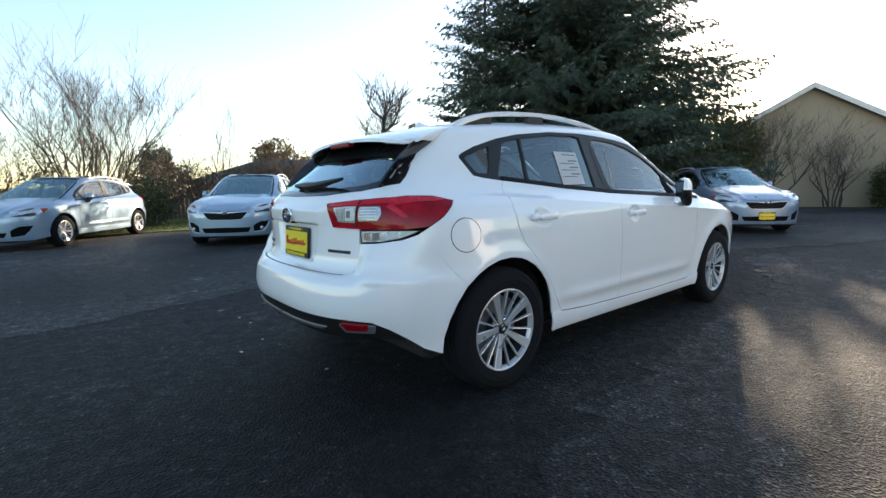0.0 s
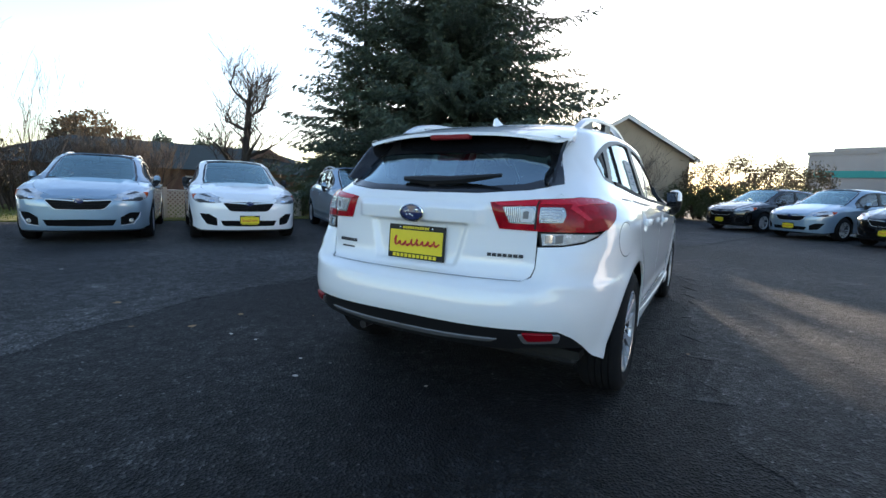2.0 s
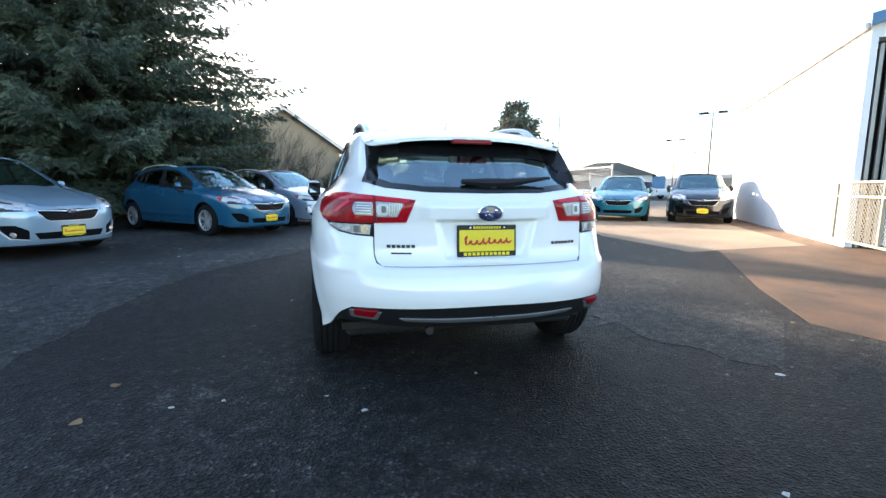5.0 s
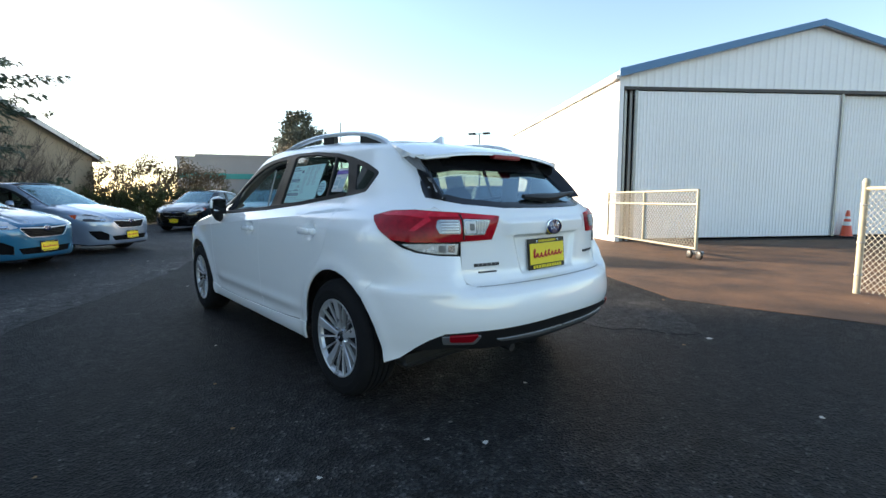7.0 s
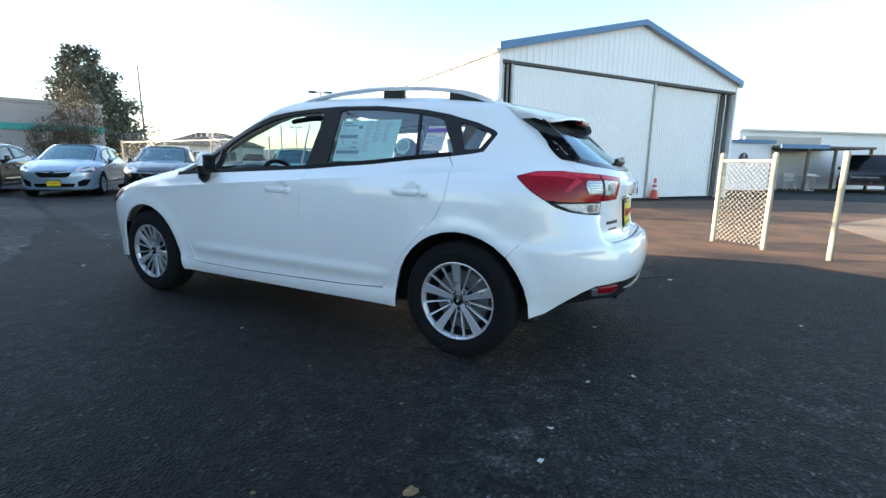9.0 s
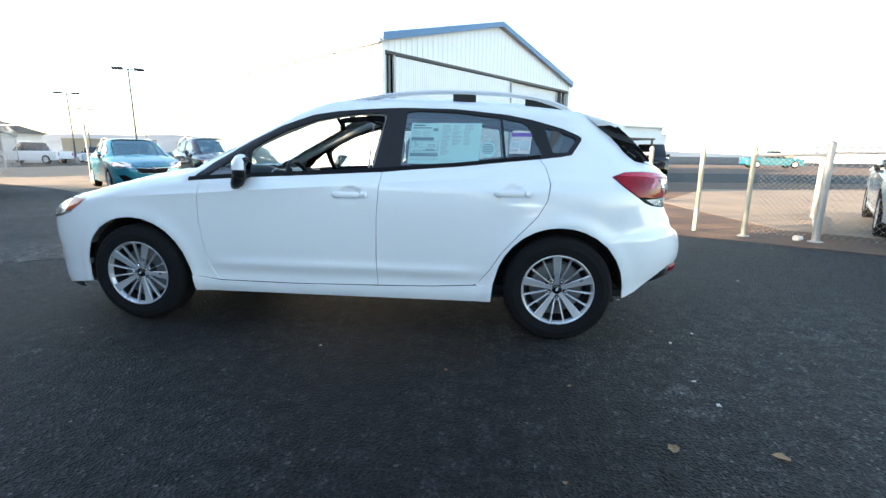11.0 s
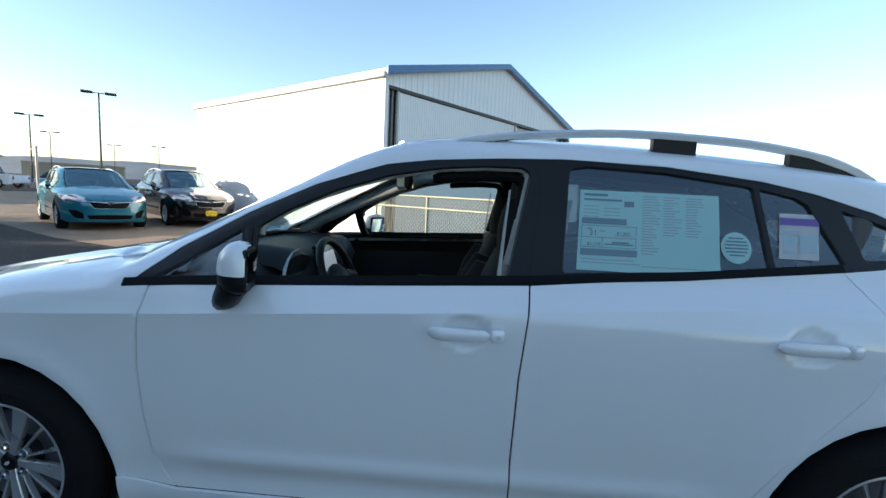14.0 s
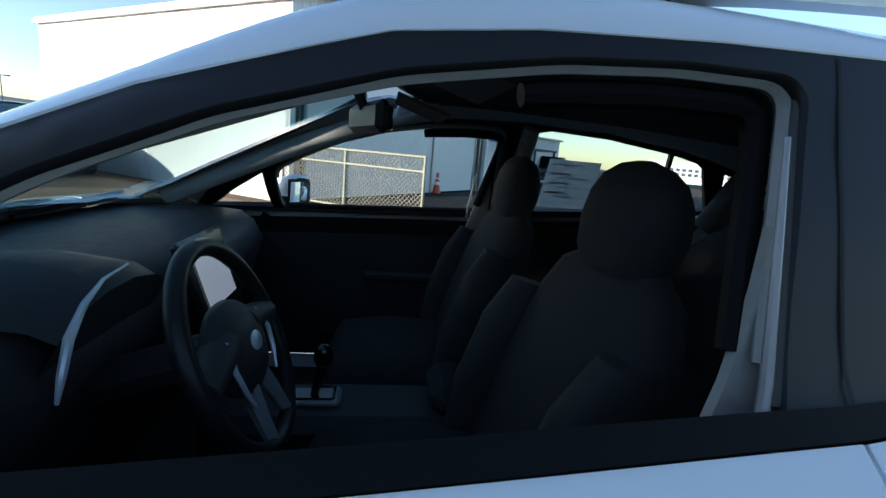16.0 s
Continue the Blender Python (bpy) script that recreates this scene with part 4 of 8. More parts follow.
P_WHITE = paint("white_car_paint", (0.85, 0.86, 0.865))
P_SILVER = paint("silver_car_paint", (0.26, 0.375, 0.48), 0.45, 0.32)
P_BLACK = paint("black_car_paint", (0.0028, 0.0028, 0.0034))
P_NAVY = paint("navy_car_paint", (0.006, 0.009, 0.018))
P_BLUE = paint("deep_blue_car_paint", (0.010, 0.12, 0.23), 0.4, 0.3)
P_TEAL = paint("bright_teal_car_paint", (0.010, 0.175, 0.245), 0.4, 0.3)
P_GREY = paint("pale_grey_car_paint", (0.25, 0.32, 0.42), 0.5, 0.3)
C_GLOSS = material("gloss_black", (0.008, 0.008, 0.009), 0.2, coat=0.25)
C_SATIN = material("satin_black_trim", (0.012, 0.012, 0.013), 0.42, spec=0.28)
C_BELT = material("black_belt_rubber", (0.006, 0.006, 0.0065), 0.6, spec=0.12)
C_RUBBER = material("tyre_rubber", (0.010, 0.010, 0.011), 0.92, vary=0.3, scale=9, fine=90, bump=0.002, spec=0.18)
C_ALLOY = material("alloy_rim", (0.60, 0.61, 0.63), 0.30, metal=0.6, vary=0.08, scale=8, fine=90)
C_RIMDARK = material("rim_shadow_metal", (0.045, 0.045, 0.05), 0.5, metal=0.6, vary=0.2)
C_DISC = material("brake_steel", (0.22, 0.22, 0.23), 0.45, metal=0.8, vary=0.2, scale=20)
C_CHROME = material("chrome", (0.80, 0.81, 0.83), 0.08, metal=1.0)
C_RED = material("red_lamp_lens", (0.36, 0.0015, 0.010), 0.25, spec=0.06, coat=0.5, vary=0.5, scale=9, fine=70)
C_REDGUIDE = material("bright_red_light_guide", (0.60, 0.004, 0.020), 0.25, spec=0.1, coat=0.9, vary=0.15, scale=30)
C_DEEPRED = material("red_reflector", (0.22, 0.002, 0.008), 0.4, spec=0.1, coat=0.2)
C_CLEAR = material("clear_lamp_lens", (0.34, 0.36, 0.38), 0.22, metal=0.6, vary=0.35, scale=24, fine=220, bump=0.002, coat=0.8)
C_LENSRIB = material("pale_lens_rib", (0.52, 0.54, 0.56), 0.3, coat=0.5)
C_HEAD = material("headlamp_lens", (0.62, 0.64, 0.67), 0.15, metal=0.25, vary=0.4, scale=16, fine=150, coat=0.8)
C_LOWLENS = material("pale_lower_lens", (0.50, 0.51, 0.52), 0.25, metal=0.5, vary=0.35, scale=30, fine=240, bump=0.003, coat=0.3)
C_STRIP = material("grey_trim_strip", (0.13, 0.133, 0.14), 0.4, metal=0.3)
C_GRILLE = material("grille_black", (0.004, 0.004, 0.0045), 0.75, spec=0.08)
C_AMBER = material("amber_lens", (0.42, 0.048, 0.006), 0.2, spec=0.2, coat=0.3)
C_YELLOW = material("yellow_plate", (0.80, 0.62, 0.02), 0.45, vary=0.08)
C_PLATERED = material("plate_red_mark", (0.55, 0.03, 0.03), 0.5)
C_BADGE = material("badge_blue", (0.02, 0.03, 0.10), 0.2, coat=1.0)
C_SEAT = material("black_seat_cloth", (0.028, 0.0275, 0.027), 0.9, spec=0.3, vary=0.3, scale=20, fine=300, bump=0.002)
C_SEATSIDE = material("dark_grey_seat_trim", (0.030, 0.029, 0.028), 0.8, spec=0.3, vary=0.2, scale=20)
C_DASH = material("dark_dash_plastic", (0.026, 0.026, 0.027), 0.55, spec=0.35, vary=0.2, scale=40, fine=400, bump=0.001)
C_LINER = material("grey_headliner", (0.085, 0.084, 0.080), 0.9, vary=0.1, scale=20, fine=300)
C_PILLAR = material("light_pillar_trim", (0.44, 0.47, 0.47), 0.7, vary=0.06)
C_BTRIM = material("grey_beige_pillar_trim", (0.34, 0.335, 0.31), 0.75, vary=0.08, scale=20)
C_SATINTRIM = material("satin_grey_trim", (0.30, 0.31, 0.32), 0.4, metal=0.3)
C_SILVERTRIM = material("silver_trim", (0.72, 0.74, 0.77), 0.3, metal=0.35)
# White base and faint emission stand in for sky reflected in the display.
C_SCREEN = material("display_sky_glow", (0.85, 0.88, 0.90), 0.25, coat=1.0, emit=(0.85, 0.92, 1.0, 0.12))
C_PAPER = material("window_sticker_paper", (0.50, 0.85, 0.84), 0.6, vary=0.03, scale=6)
C_PAPERW = material("white_paper", (0.78, 0.78, 0.78), 0.7)
for m_paper in (C_PAPER, C_PAPERW):
    nt = m_paper.node_tree
    thin = nt.nodes.new("ShaderNodeBsdfTranslucent")
    thin.inputs["Color"].default_value = (0.62, 0.80, 0.78, 1) if m_paper == C_PAPER else (0.75, 0.76, 0.74, 1)
    both_sides = nt.nodes.new("ShaderNodeMixShader")
    both_sides.inputs[0].default_value = 0.35
    nt.links.new(nt.nodes["Principled BSDF"].outputs[0], both_sides.inputs[1])
    nt.links.new(thin.outputs[0], both_sides.inputs[2])
    nt.links.new(both_sides.outputs[0], nt.nodes["Material Output"].inputs[0])
C_INK = material("grey_ink", (0.15, 0.24, 0.29), 0.7)
C_INKL = material("pale_ink", (0.38, 0.50, 0.54), 0.7)
C_PURPLE = material("purple_ink", (0.16, 0.10, 0.35), 0.6)
C_MIRROR = material("mirror_glass", (0.85, 0.87, 0.88), 0.02, metal=1.0)
G_CLEAR = glass("clear_window_glass", (0.80, 0.88, 0.86))
G_TINT = glass("dark_window_glass", (0.60, 0.69, 0.69), mirror=0.14, sheen=(0.85, 0.97, 1.0))
G_REAR = glass("privacy_window_glass", (0.42, 0.49, 0.50), mirror=0.34, sheen=(0.70, 0.92, 1.0))
G_SCREEN = glass("windscreen_glass", (0.58, 0.76, 0.76), mirror=0.27, sheen=(0.66, 0.95, 1.0))

BELT = [(.93, .918), (.78, .93), (.55, .943), (.2, .960), (-.283, .985), (-.5, 1.003), (-.74, 1.020), (-.95, 1.042), (-1.21, 1.067), (-1.33, 1.080)]
CROWN = [(-1.395, 1.092), (-1.452, 1.180), (-1.450, 1.194), (-1.43, 1.208), (-1.34, 1.246), (-1.16, 1.297), (-1.0, 1.328), (-.71, 1.360), (-.39, 1.370), (-.18, 1.363), (.03, 1.349), (.18, 1.328), (.41, 1.254), (.625, 1.151), (.82, 1.031)]
WIN_QUARTER = [(.85, .952), (.735, 1.030), (.628, 1.098), (.606, .968)]
WIN_FRONT = [(.563, .960), (.582, 1.108), (.48, 1.172), (.34, 1.239), (.17, 1.294), (.0, 1.326), (-.14, 1.338), (-.262, 1.338), (-.283, 1.315), (-.220, .999)]
WIN_REAR = [(-.382, 1.024), (-.404, 1.340), (-.46, 1.352), (-.70, 1.342), (-.972, 1.308), (-.998, 1.067), (-.7, 1.043)]
WIN_SMALL = [(-1.013, 1.070), (-.987, 1.305), (-1.10, 1.282), (-1.135, 1.262), (-1.225, 1.092)]
WIN_TAIL = [(-1.285, 1.104), (-1.232, 1.252), (-1.33, 1.222), (-1.412, 1.193), (-1.420, 1.178), (-1.368, 1.108)]


def roof_rim():
    xs = np.array([.17, .12, 0, -.2, -.4, -.6, -.8, -1.0, -1.2, -1.36])
    z = m_roof(np.c_[xs, np.full(len(xs), .563)])[:, 2]
    return [(float(x), float(q)) for x, q in zip(xs, z)]


def make_wheel(car, x, s, detailed=True, turn=14):
    """One road wheel on side s (1 left, -1 right) at x, its spokes turned by degrees."""
    m = Matrix.Translation((x, s * .775, WHEEL_R)) @ Matrix.Rotation(radians(-90 * s), 4, "X") @ Matrix.Rotation(radians(turn), 4, "Z")
    w = new("wheel")
    w.parent = car
    w.matrix_basis = m
    R = WHEEL_R
    g = Geo()
    prof = [(.205, -.095), (.235, -.104), (.275, -.105), (.300, -.092), (.311, -.075)]
    for q in (-.05, -.02, .012, .042):
        prof += [(R, q - .012), (R, q + .010), (R - .008, q + .013), (R - .008, q + .017)]
    prof += [(R, .062), (.311, .078), (.300, .094), (.286, .101), (.284, .099), (.272, .104), (.255, .107), (.252, .104), (.236, .103), (.212, .096), (.205, .085)]
    g.lathe(prof, 64)
    part("tyre", g, C_RUBBER, w, "black road tyre", smooth=35)
    g = Geo()
    g.lathe([(.193, .070), (.197, .082), (.203, .089), (.2095, .092), (.2105, .096), (.206, .097), (.2005, .094)], 64)
    rim = part("rim", g, C_ALLOY, w, "silver multi-spoke alloy rim", smooth=30)
    # Barrel far darker than the alloy: shade inside the rim put into colour.
    g = Geo()
    g.lathe([(.205, -.09), (.196, -.05), (.190, .02), (.193, .069)], 48)
    part("barrel", g, C_RIMDARK, rim, "dark inner rim barrel", smooth=30)

    def spoke(a, stations, deep):
        g = Geo()
        c, sn = math.cos(a), math.sin(a)
        pts = []
        for r, h, z in stations:
            pts += [(r, -h, z - .003), (r, -h * .82, z), (r, 0, z - .0012), (r, h * .82, z), (r, h, z - .003), (r, h * .7, z - deep), (r, -h * .7, z - deep)]
        n = len(stations)
        g.add([(px * c - py * sn, px * sn + py * c, pz) for px, py, pz in pts], [(7 * i + j, 7 * i + (j + 1) % 7, 7 * i + 7 + (j + 1) % 7, 7 * i + 7 + j) for i in range(n - 1) for j in range(7)])
        return g

    for k in range(5):
        g = spoke(radians(72 * k), ((.028, .013, .070), (.06, .0135, .074), (.11, .0185, .079), (.16, .0235, .086), (.203, .0275, .094)), .022)
        part("spoke", g, C_ALLOY, rim, smooth=25)
        for da in (24.5, 47.5):
            g = spoke(radians(72 * k + da), ((.052, .0030, .062), (.10, .0042, .074), (.15, .0052, .083), (.203, .0066, .092)), .016)
            part("thin_spoke", g, C_ALLOY, rim, smooth=25)
    g = Geo()
    g.lathe([(.0, .060), (.030, .060), (.058, .056), (.066, .046), (.066, .0)], 30)
    part("hub", g, C_ALLOY if not detailed else C_RIMDARK, rim, smooth=40)
    g = Geo()
    g.lathe([(.02, .012), (.150, .012), (.158, .006), (.158, -.012), (.02, -.012)], 32)
    part("brake_disc", g, C_DISC, w, "grey steel brake disc")
    g = Geo()
    g.lathe([(.06, -.06), (.193, -.04)], 32)
    part("back_plate", g, C_SATIN, w)
    if detailed:
        g = Geo()
        g.box(.10, -.06, -.02, .165, .06, .03, Matrix.Rotation(radians(30), 4, "Z"), .008)
        part("caliper", g, C_STRIP, w, "grey cast brake caliper")
        g = Geo()
        g.lathe([(.001, .0775), (.020, .0765), (.0265, .0735), (.029, .066), (.029, .058)], 24)
        cap = part("cap", g, C_GLOSS, w, "black wheel centre cap", smooth=True)
        g = Geo()
        g.ball((0, 0, .0775), (.011, .006, .0012), 12, 4)
        part("cap_mark", g, C_SILVERTRIM, cap, "small silver oval mark")
        for k in range(5):
            c = Matrix.Rotation(radians(72 * k + 36), 4, "Z") @ Matrix.Translation((.050, 0, .056))
            g = Geo()
            g.lathe([(.0085, 0), (.0085, .016), (.006, .020), (.001, .021)], 6, c)
            part("lug_nut", g, C_CHROME, w)
            g = Geo()
            g.lathe([(.0185, -.004), (.0185, .008), (.0165, .011), (.0145, .006), (.0145, .001)], 16, c)
            part("nut_recess", g, C_ALLOY, w)
    return w


def seat(car, x, y, w=.50, bench=False):
    t = new("seat")
    t.parent = car
    t.matrix_basis = Matrix.Translation((x, y, 0))
    g = Geo()
    hw = w / 2

    def blob(pts, halves, thick, square=.6):
        """A padded slab along a line of (x, z) with half widths and thickness."""
        vs, fs = [], []
        for (px, pz), h, th in zip(pts, halves, thick):
            for k in range(12):
                a = 2 * math.pi * k / 12
                cx, cy = math.cos(a), math.sin(a)
                vs.append((px + th * math.copysign(abs(cx) ** .7, cx) * nx[0], h * math.copysign(abs(cy) ** square, cy), pz + th * math.copysign(abs(cx) ** .7, cx) * nx[1]))
        n = len(pts)
        for i in range(n - 1):
            fs += [(12 * i + k, 12 * i + (k + 1) % 12, 12 * i + 12 + (k + 1) % 12, 12 * i + 12 + k) for k in range(12)]
        fs += [tuple(range(11, -1, -1)), tuple(12 * (n - 1) + k for k in range(12))]
        return vs, fs

    nx = (0.0, 1.0)
    g.add(*blob([(.30, .50), (.27, .52), (.1, .53), (-.08, .52), (-.14, .50)], [hw * .8, hw * .95, hw, hw * .98, hw * .9], [.03, .07, .085, .085, .06]))
    part("cushion", g, C_SEAT, t, smooth=60)
    g = Geo()
    nx = (.97, .24)
    g.add(*blob([(-.12, .50), (-.16, .60), (-.20, .75), (-.245, .92), (-.275, 1.02), (-.29, 1.06)], [hw * .88, hw, hw * 1.02, hw * .92, hw * .72, hw * .5], [.07, .085, .08, .07, .055, .02]))
    part("backrest", g, C_SEAT, t, smooth=60)
    n = (-.24, .24) if bench else (0,)
    for yy in n:
        g = Geo()
        nx = (.97, .22)
        vs, fs = blob([(-.270, 1.01), (-.272, 1.03), (-.276, 1.06), (-.285, 1.12), (-.291, 1.17), (-.295, 1.205), (-.297, 1.225), (-.298, 1.235)], [.07, .105, .128, .138, .128, .105, .07, .03], [.025, .045, .055, .062, .058, .046, .03, .01], .85)
        if bench:
            vs = [(a, b * .8, 1.0 + (c - 1.01) * .58) for a, b, c in vs]
        g.add([(a, b + yy, c) for a, b, c in vs], fs)
        part("headrest", g, C_SEAT, t, smooth=70)
        for q in (-.05, .05):
            g = Geo()
            g.tube([(-.27, yy + q, .98), (-.277, yy + q, 1.06)], .006, 6)
            part("headrest_post", g, C_CHROME, t)
    if not bench:
        for q in (-1, 1):
            g = Geo()
            nx = (.97, .24)
            vs, fs = blob([(-.10, .55), (-.13, .68), (-.175, .85), (-.20, .95)], [.045, .05, .045, .03], [.07, .085, .075, .04])
            g.add([(a + .01, b + q * (hw - .035), c) for a, b, c in vs], fs)
            part("bolster", g, C_SEATSIDE, t, "dark grey side bolster", smooth=70)
    return t


def make_interior(car, full):
    g = Geo()
    g.box(-1.75, -.72, .25, 1.0, .72, .29)
    part("cabin_floor", g, C_SEAT, car)
    for y in (.36, -.36):
        seat(car, .02, y)
    seat(car, -.82, 0, 1.24, True)
    g = Geo()
    prof = [(1.12, .945), (.95, .958), (.80, .965), (.68, .955), (.60, .925), (.565, .86), (.60, .74), (.66, .60), (.75, .45), (1.1, .4)]
    ys = [-.70, -.62, -.45, -.2, -.12, .12, .2, .45, .62, .70]
    vs = []
    for y in ys:
        d = .0 if abs(y) < .15 else .035
        tp = -.03 if abs(y) > .65 else 0
        vs += [(x + d * (z < .93) - tp, y, z + tp * .5) for x, z in prof]
    k = len(prof)
    g.add(vs, [(j * k + i, j * k + i + 1, (j + 1) * k + i + 1, (j + 1) * k + i) for j in range(len(ys) - 1) for i in range(k - 1)])
    part("dashboard", g, C_DASH, car, smooth=50)
    g = Geo()
    vs = []
    for y, r in ((.20, .6), (.24, .85), (.31, 1), (.39, 1), (.46, .85), (.51, .6)):
        vs += [(x, y, .87 + (z - .87) * r) for x, z in ((.86, .99), (.72, 1.005), (.62, .99), (.585, .965), (.62, .86))]
    g.add(vs, [(j * 5 + i, j * 5 + i + 1, j * 5 + 6 + i, j * 5 + 5 + i) for j in range(5) for i in range(4)])
    part("instrument_hood", g, C_DASH, car, smooth=60)
    g = Geo()
    g.tube([(.578, .530, .855), (.576, .520, .89), (.580, .495, .93), (.588, .445, .962), (.597, .38, .980), (.602, .30, .984)], [.003, .006, .007, .005, .003, .002], 8)
    part("instrument_trim", g, C_SILVERTRIM, car, "silver arc round the instruments", smooth=True)
    # steering wheel
    sw = new("steering_wheel")
    sw.parent = car
    sw.matrix_basis = Matrix.Translation((.40, .36, .868)) @ Matrix.Rotation(radians(-66), 4, "Y")
    g = Geo()
    R, n = .178, 48
    g.tube([(R * math.cos(2 * math.pi * i / n), R * math.sin(2 * math.pi * i / n), 0) for i in range(n + 1)], .0155, 10, False)
    part("wheel_rim", g, C_SATIN, sw, smooth=True)
    g = Geo()
    g.ball((0, 0, -.008), (.083, .104, .036), 24, 10)
    hub = part("horn_pad", g, C_DASH, sw, smooth=True)
    g = Geo()
    g.ball((0, 0, .027), (.017, .026, .004), 14, 5)
    part("badge", g, C_SILVERTRIM, sw, "silver oval badge", smooth=True)
    for a in (90, -90):
        g = Geo()
        c, sn = math.cos(radians(a)), math.sin(radians(a))
        g.tube([(.02 + .05 * c, .05 * sn, -.008), (.01 + .12 * c, .12 * sn, -.004), (.17 * c, .172 * sn, 0)], [.034, .028, .022], 10)
        part("spoke", g, C_DASH, sw, smooth=True)
        g = Geo()
        g.tube([(.035, .080 * sn, .016), (-.01, .098 * sn, .018), (-.05, .088 * sn, .014), (-.085, .070 * sn, .010)], [.003, .005, .005, .003], 8)
        part("spoke_trim", g, C_SILVERTRIM, sw, "thin silver spoke trim", smooth=True)
    for q in (-1, 1):
        g = Geo()
        g.tube([(-.06, .03 * q, -.006), (-.12, .046 * q, -.002), (-.168, .052 * q, 0)], [.018, .014, .012], 8)
        part("spoke", g, C_SATINTRIM, sw, "satin grey lower spoke", smooth=True)
    g = Geo()
    g.tube([(0, 0, -.02), (.02, 0, -.25)], .04, 10)
    part("column", g, C_DASH, sw)
    # centre stack, screen, console
    g = Geo()
    g.box(-.11, -.13, -.02, .11, .13, .0, Matrix.Translation((.560, 0, .880)) @ Matrix.Rotation(radians(-72), 4, "Y"), .008)
    part("screen_surround", g, C_GLOSS, car)
    g = Geo()
    g.box(-.058, -.085, .001, .062, .085, .004, Matrix.Translation((.560, 0, .880)) @ Matrix.Rotation(radians(-72), 4, "Y"))
    part("display", g, C_SCREEN, car, "display screen with sky reflection put in as a pale glow")
    g = Geo()
    g.box(-.25, -.11, .29, .58, .11, .56, None, .03)
    con = part("console", g, C_DASH, car)
    g = Geo()
    g.box(.25, -.05, .56, .41, .04, .572, None, .01)
    plate = part("shifter_plate", g, C_SATINTRIM, con)
    g = Geo()
    g.box(.265, -.038, .571, .395, .028, .5745, None, .008)
    part("shifter_gate", g, C_GLOSS, con)
    g = Geo()
    g.tube([(.32, 0, .57), (.30, 0, .66)], [.01, .014], 8)
    g.ball((.30, 0, .68), (.025, .022, .035), 12, 8)
    part("shifter", g, C_GLOSS, con, smooth=True)
    g = Geo()
    g.box(-.25, -.10, .56, .02, .10, .64, None, .03)
    part("armrest", g, C_SEAT, con)
    # inner trims
    for s in (1, -1):
        for nm, poly in (("inner_front_door", [(.80, .93), (.82, .40), (-.24, .36), (-.27, .975)]), ("inner_rear_door", [(-.31, .98), (-.28, .36), (-.80, .38), (-1.2, .8), (-1.2, 1.05)])):
            panel(nm, poly, m_side, C_DASH, car, .12, off=-.075, flange=.0, sides=(s,))
        if full:
            g = Geo()
            g.box(-.05, -.02, -.02, .28, .02, .02, Matrix.Translation((-.05, s * .74, .70)), .012)
            part("door_armrest", g, C_DASH, car)
            g = Geo()
            g.tube([(.95, s * .66, .98), (.75, s * .635, 1.08), (.45, s * .60, 1.22), (.19, s * .565, 1.32), (.0, s * .545, 1.365)], [.03, .034, .034, .03, .03], 16)
            part("pillar_trim", g, C_PILLAR, car, "light grey windscreen pillar trim", smooth=True)
            g = Geo()
            g.tube([(-.33, s * .690, .95), (-.345, s * .635, 1.15), (-.36, s * .560, 1.34)], [.042, .036, .03], 16)
            part("pillar_trim", g, C_BTRIM, car, "grey-beige door pillar trim", smooth=True)
            g = Geo()
            g.tube([(-.190, s * .776, .965), (-.194, s * .765, 1.03), (-.203, s * .735, 1.15), (-.214, s * .704, 1.262)], [.0065, .006, .0045, .003], 8)
            part("door_edge_strip", g, C_SATINTRIM, car, "pale strip on the door opening's edge", smooth=True)
            g = Geo()
            edge = [(-.176, .722, .93), (-.196, .718, 1.0), (-.222, .704, 1.10), (-.236, .690, 1.17), (-.252, .690, 1.17), (-.262, .706, 1.08), (-.262, .735, .93)]
            k = len(edge)
            g.add([Vector((x, s * (y + dy), z)) for dy in (0, -.014) for x, y, z in edge], [tuple(range(k)), tuple(range(2 * k - 1, k - 1, -1))] + [(a, (a + 1) % k, k + (a + 1) % k, k + a) for a in range(k)])
            part("pillar_panel", g, C_BTRIM, car, "grey-beige lower door pillar panel")
            g = Geo()
            g.tube([(-1.22, s * .66, 1.0), (-1.30, s * .60, 1.2), (-1.36, s * .54, 1.32)], [.06, .06, .05], 16)
            part("pillar_trim", g, C_LINER, car, smooth=True)
            g = Geo()
            g.tube([(-.265, s * .60, 1.28), (-.27, s * .64, 1.05), (-.28, s * .66, .75)], .014, 10)
            part("seat_belt", g, C_DASH, car, "dark seat belt webbing")
    panel("headliner", [(.18, 0), (.12, .4), (.03, .55), (-.5, .56), (-1.0, .55), (-1.40, .52), (-1.40, 0)], m_roof, C_LINER, car, .1, off=-.035, flange=0, sides=(1, -1))
    if full:
        g = Geo()
        g.box(.0, -.10, 1.375, .14, .10, 1.40, None, .015)
        part("overhead_console", g, C_LINER, car)
        for s in (1, -1):
            g = Geo()
            g.box(-.005, -.14, -.16, .005, .14, 0.0, Matrix.Translation((.15, s * .33, 1.372)) @ Matrix.Rotation(radians(72), 4, "Y"), .003)
            part("sun_visor", g, C_LINER, car)
    mr = new("inner_mirror")
    mr.parent = car
    mr.matrix_basis = Matrix.Translation((.22, 0, 1.285)) @ Matrix.Rotation(radians(18), 4, "Z")
    g = Geo()
    g.box(-.018, -.125, -.035, .018, .125, .035, None, .014)
    part("mirror_housing", g, C_SATIN, mr)
    g = Geo()
    g.box(-.021, -.115, -.027, -.0185, .115, .027)
    part("mirror_face", g, C_MIRROR, mr)
    g = Geo()
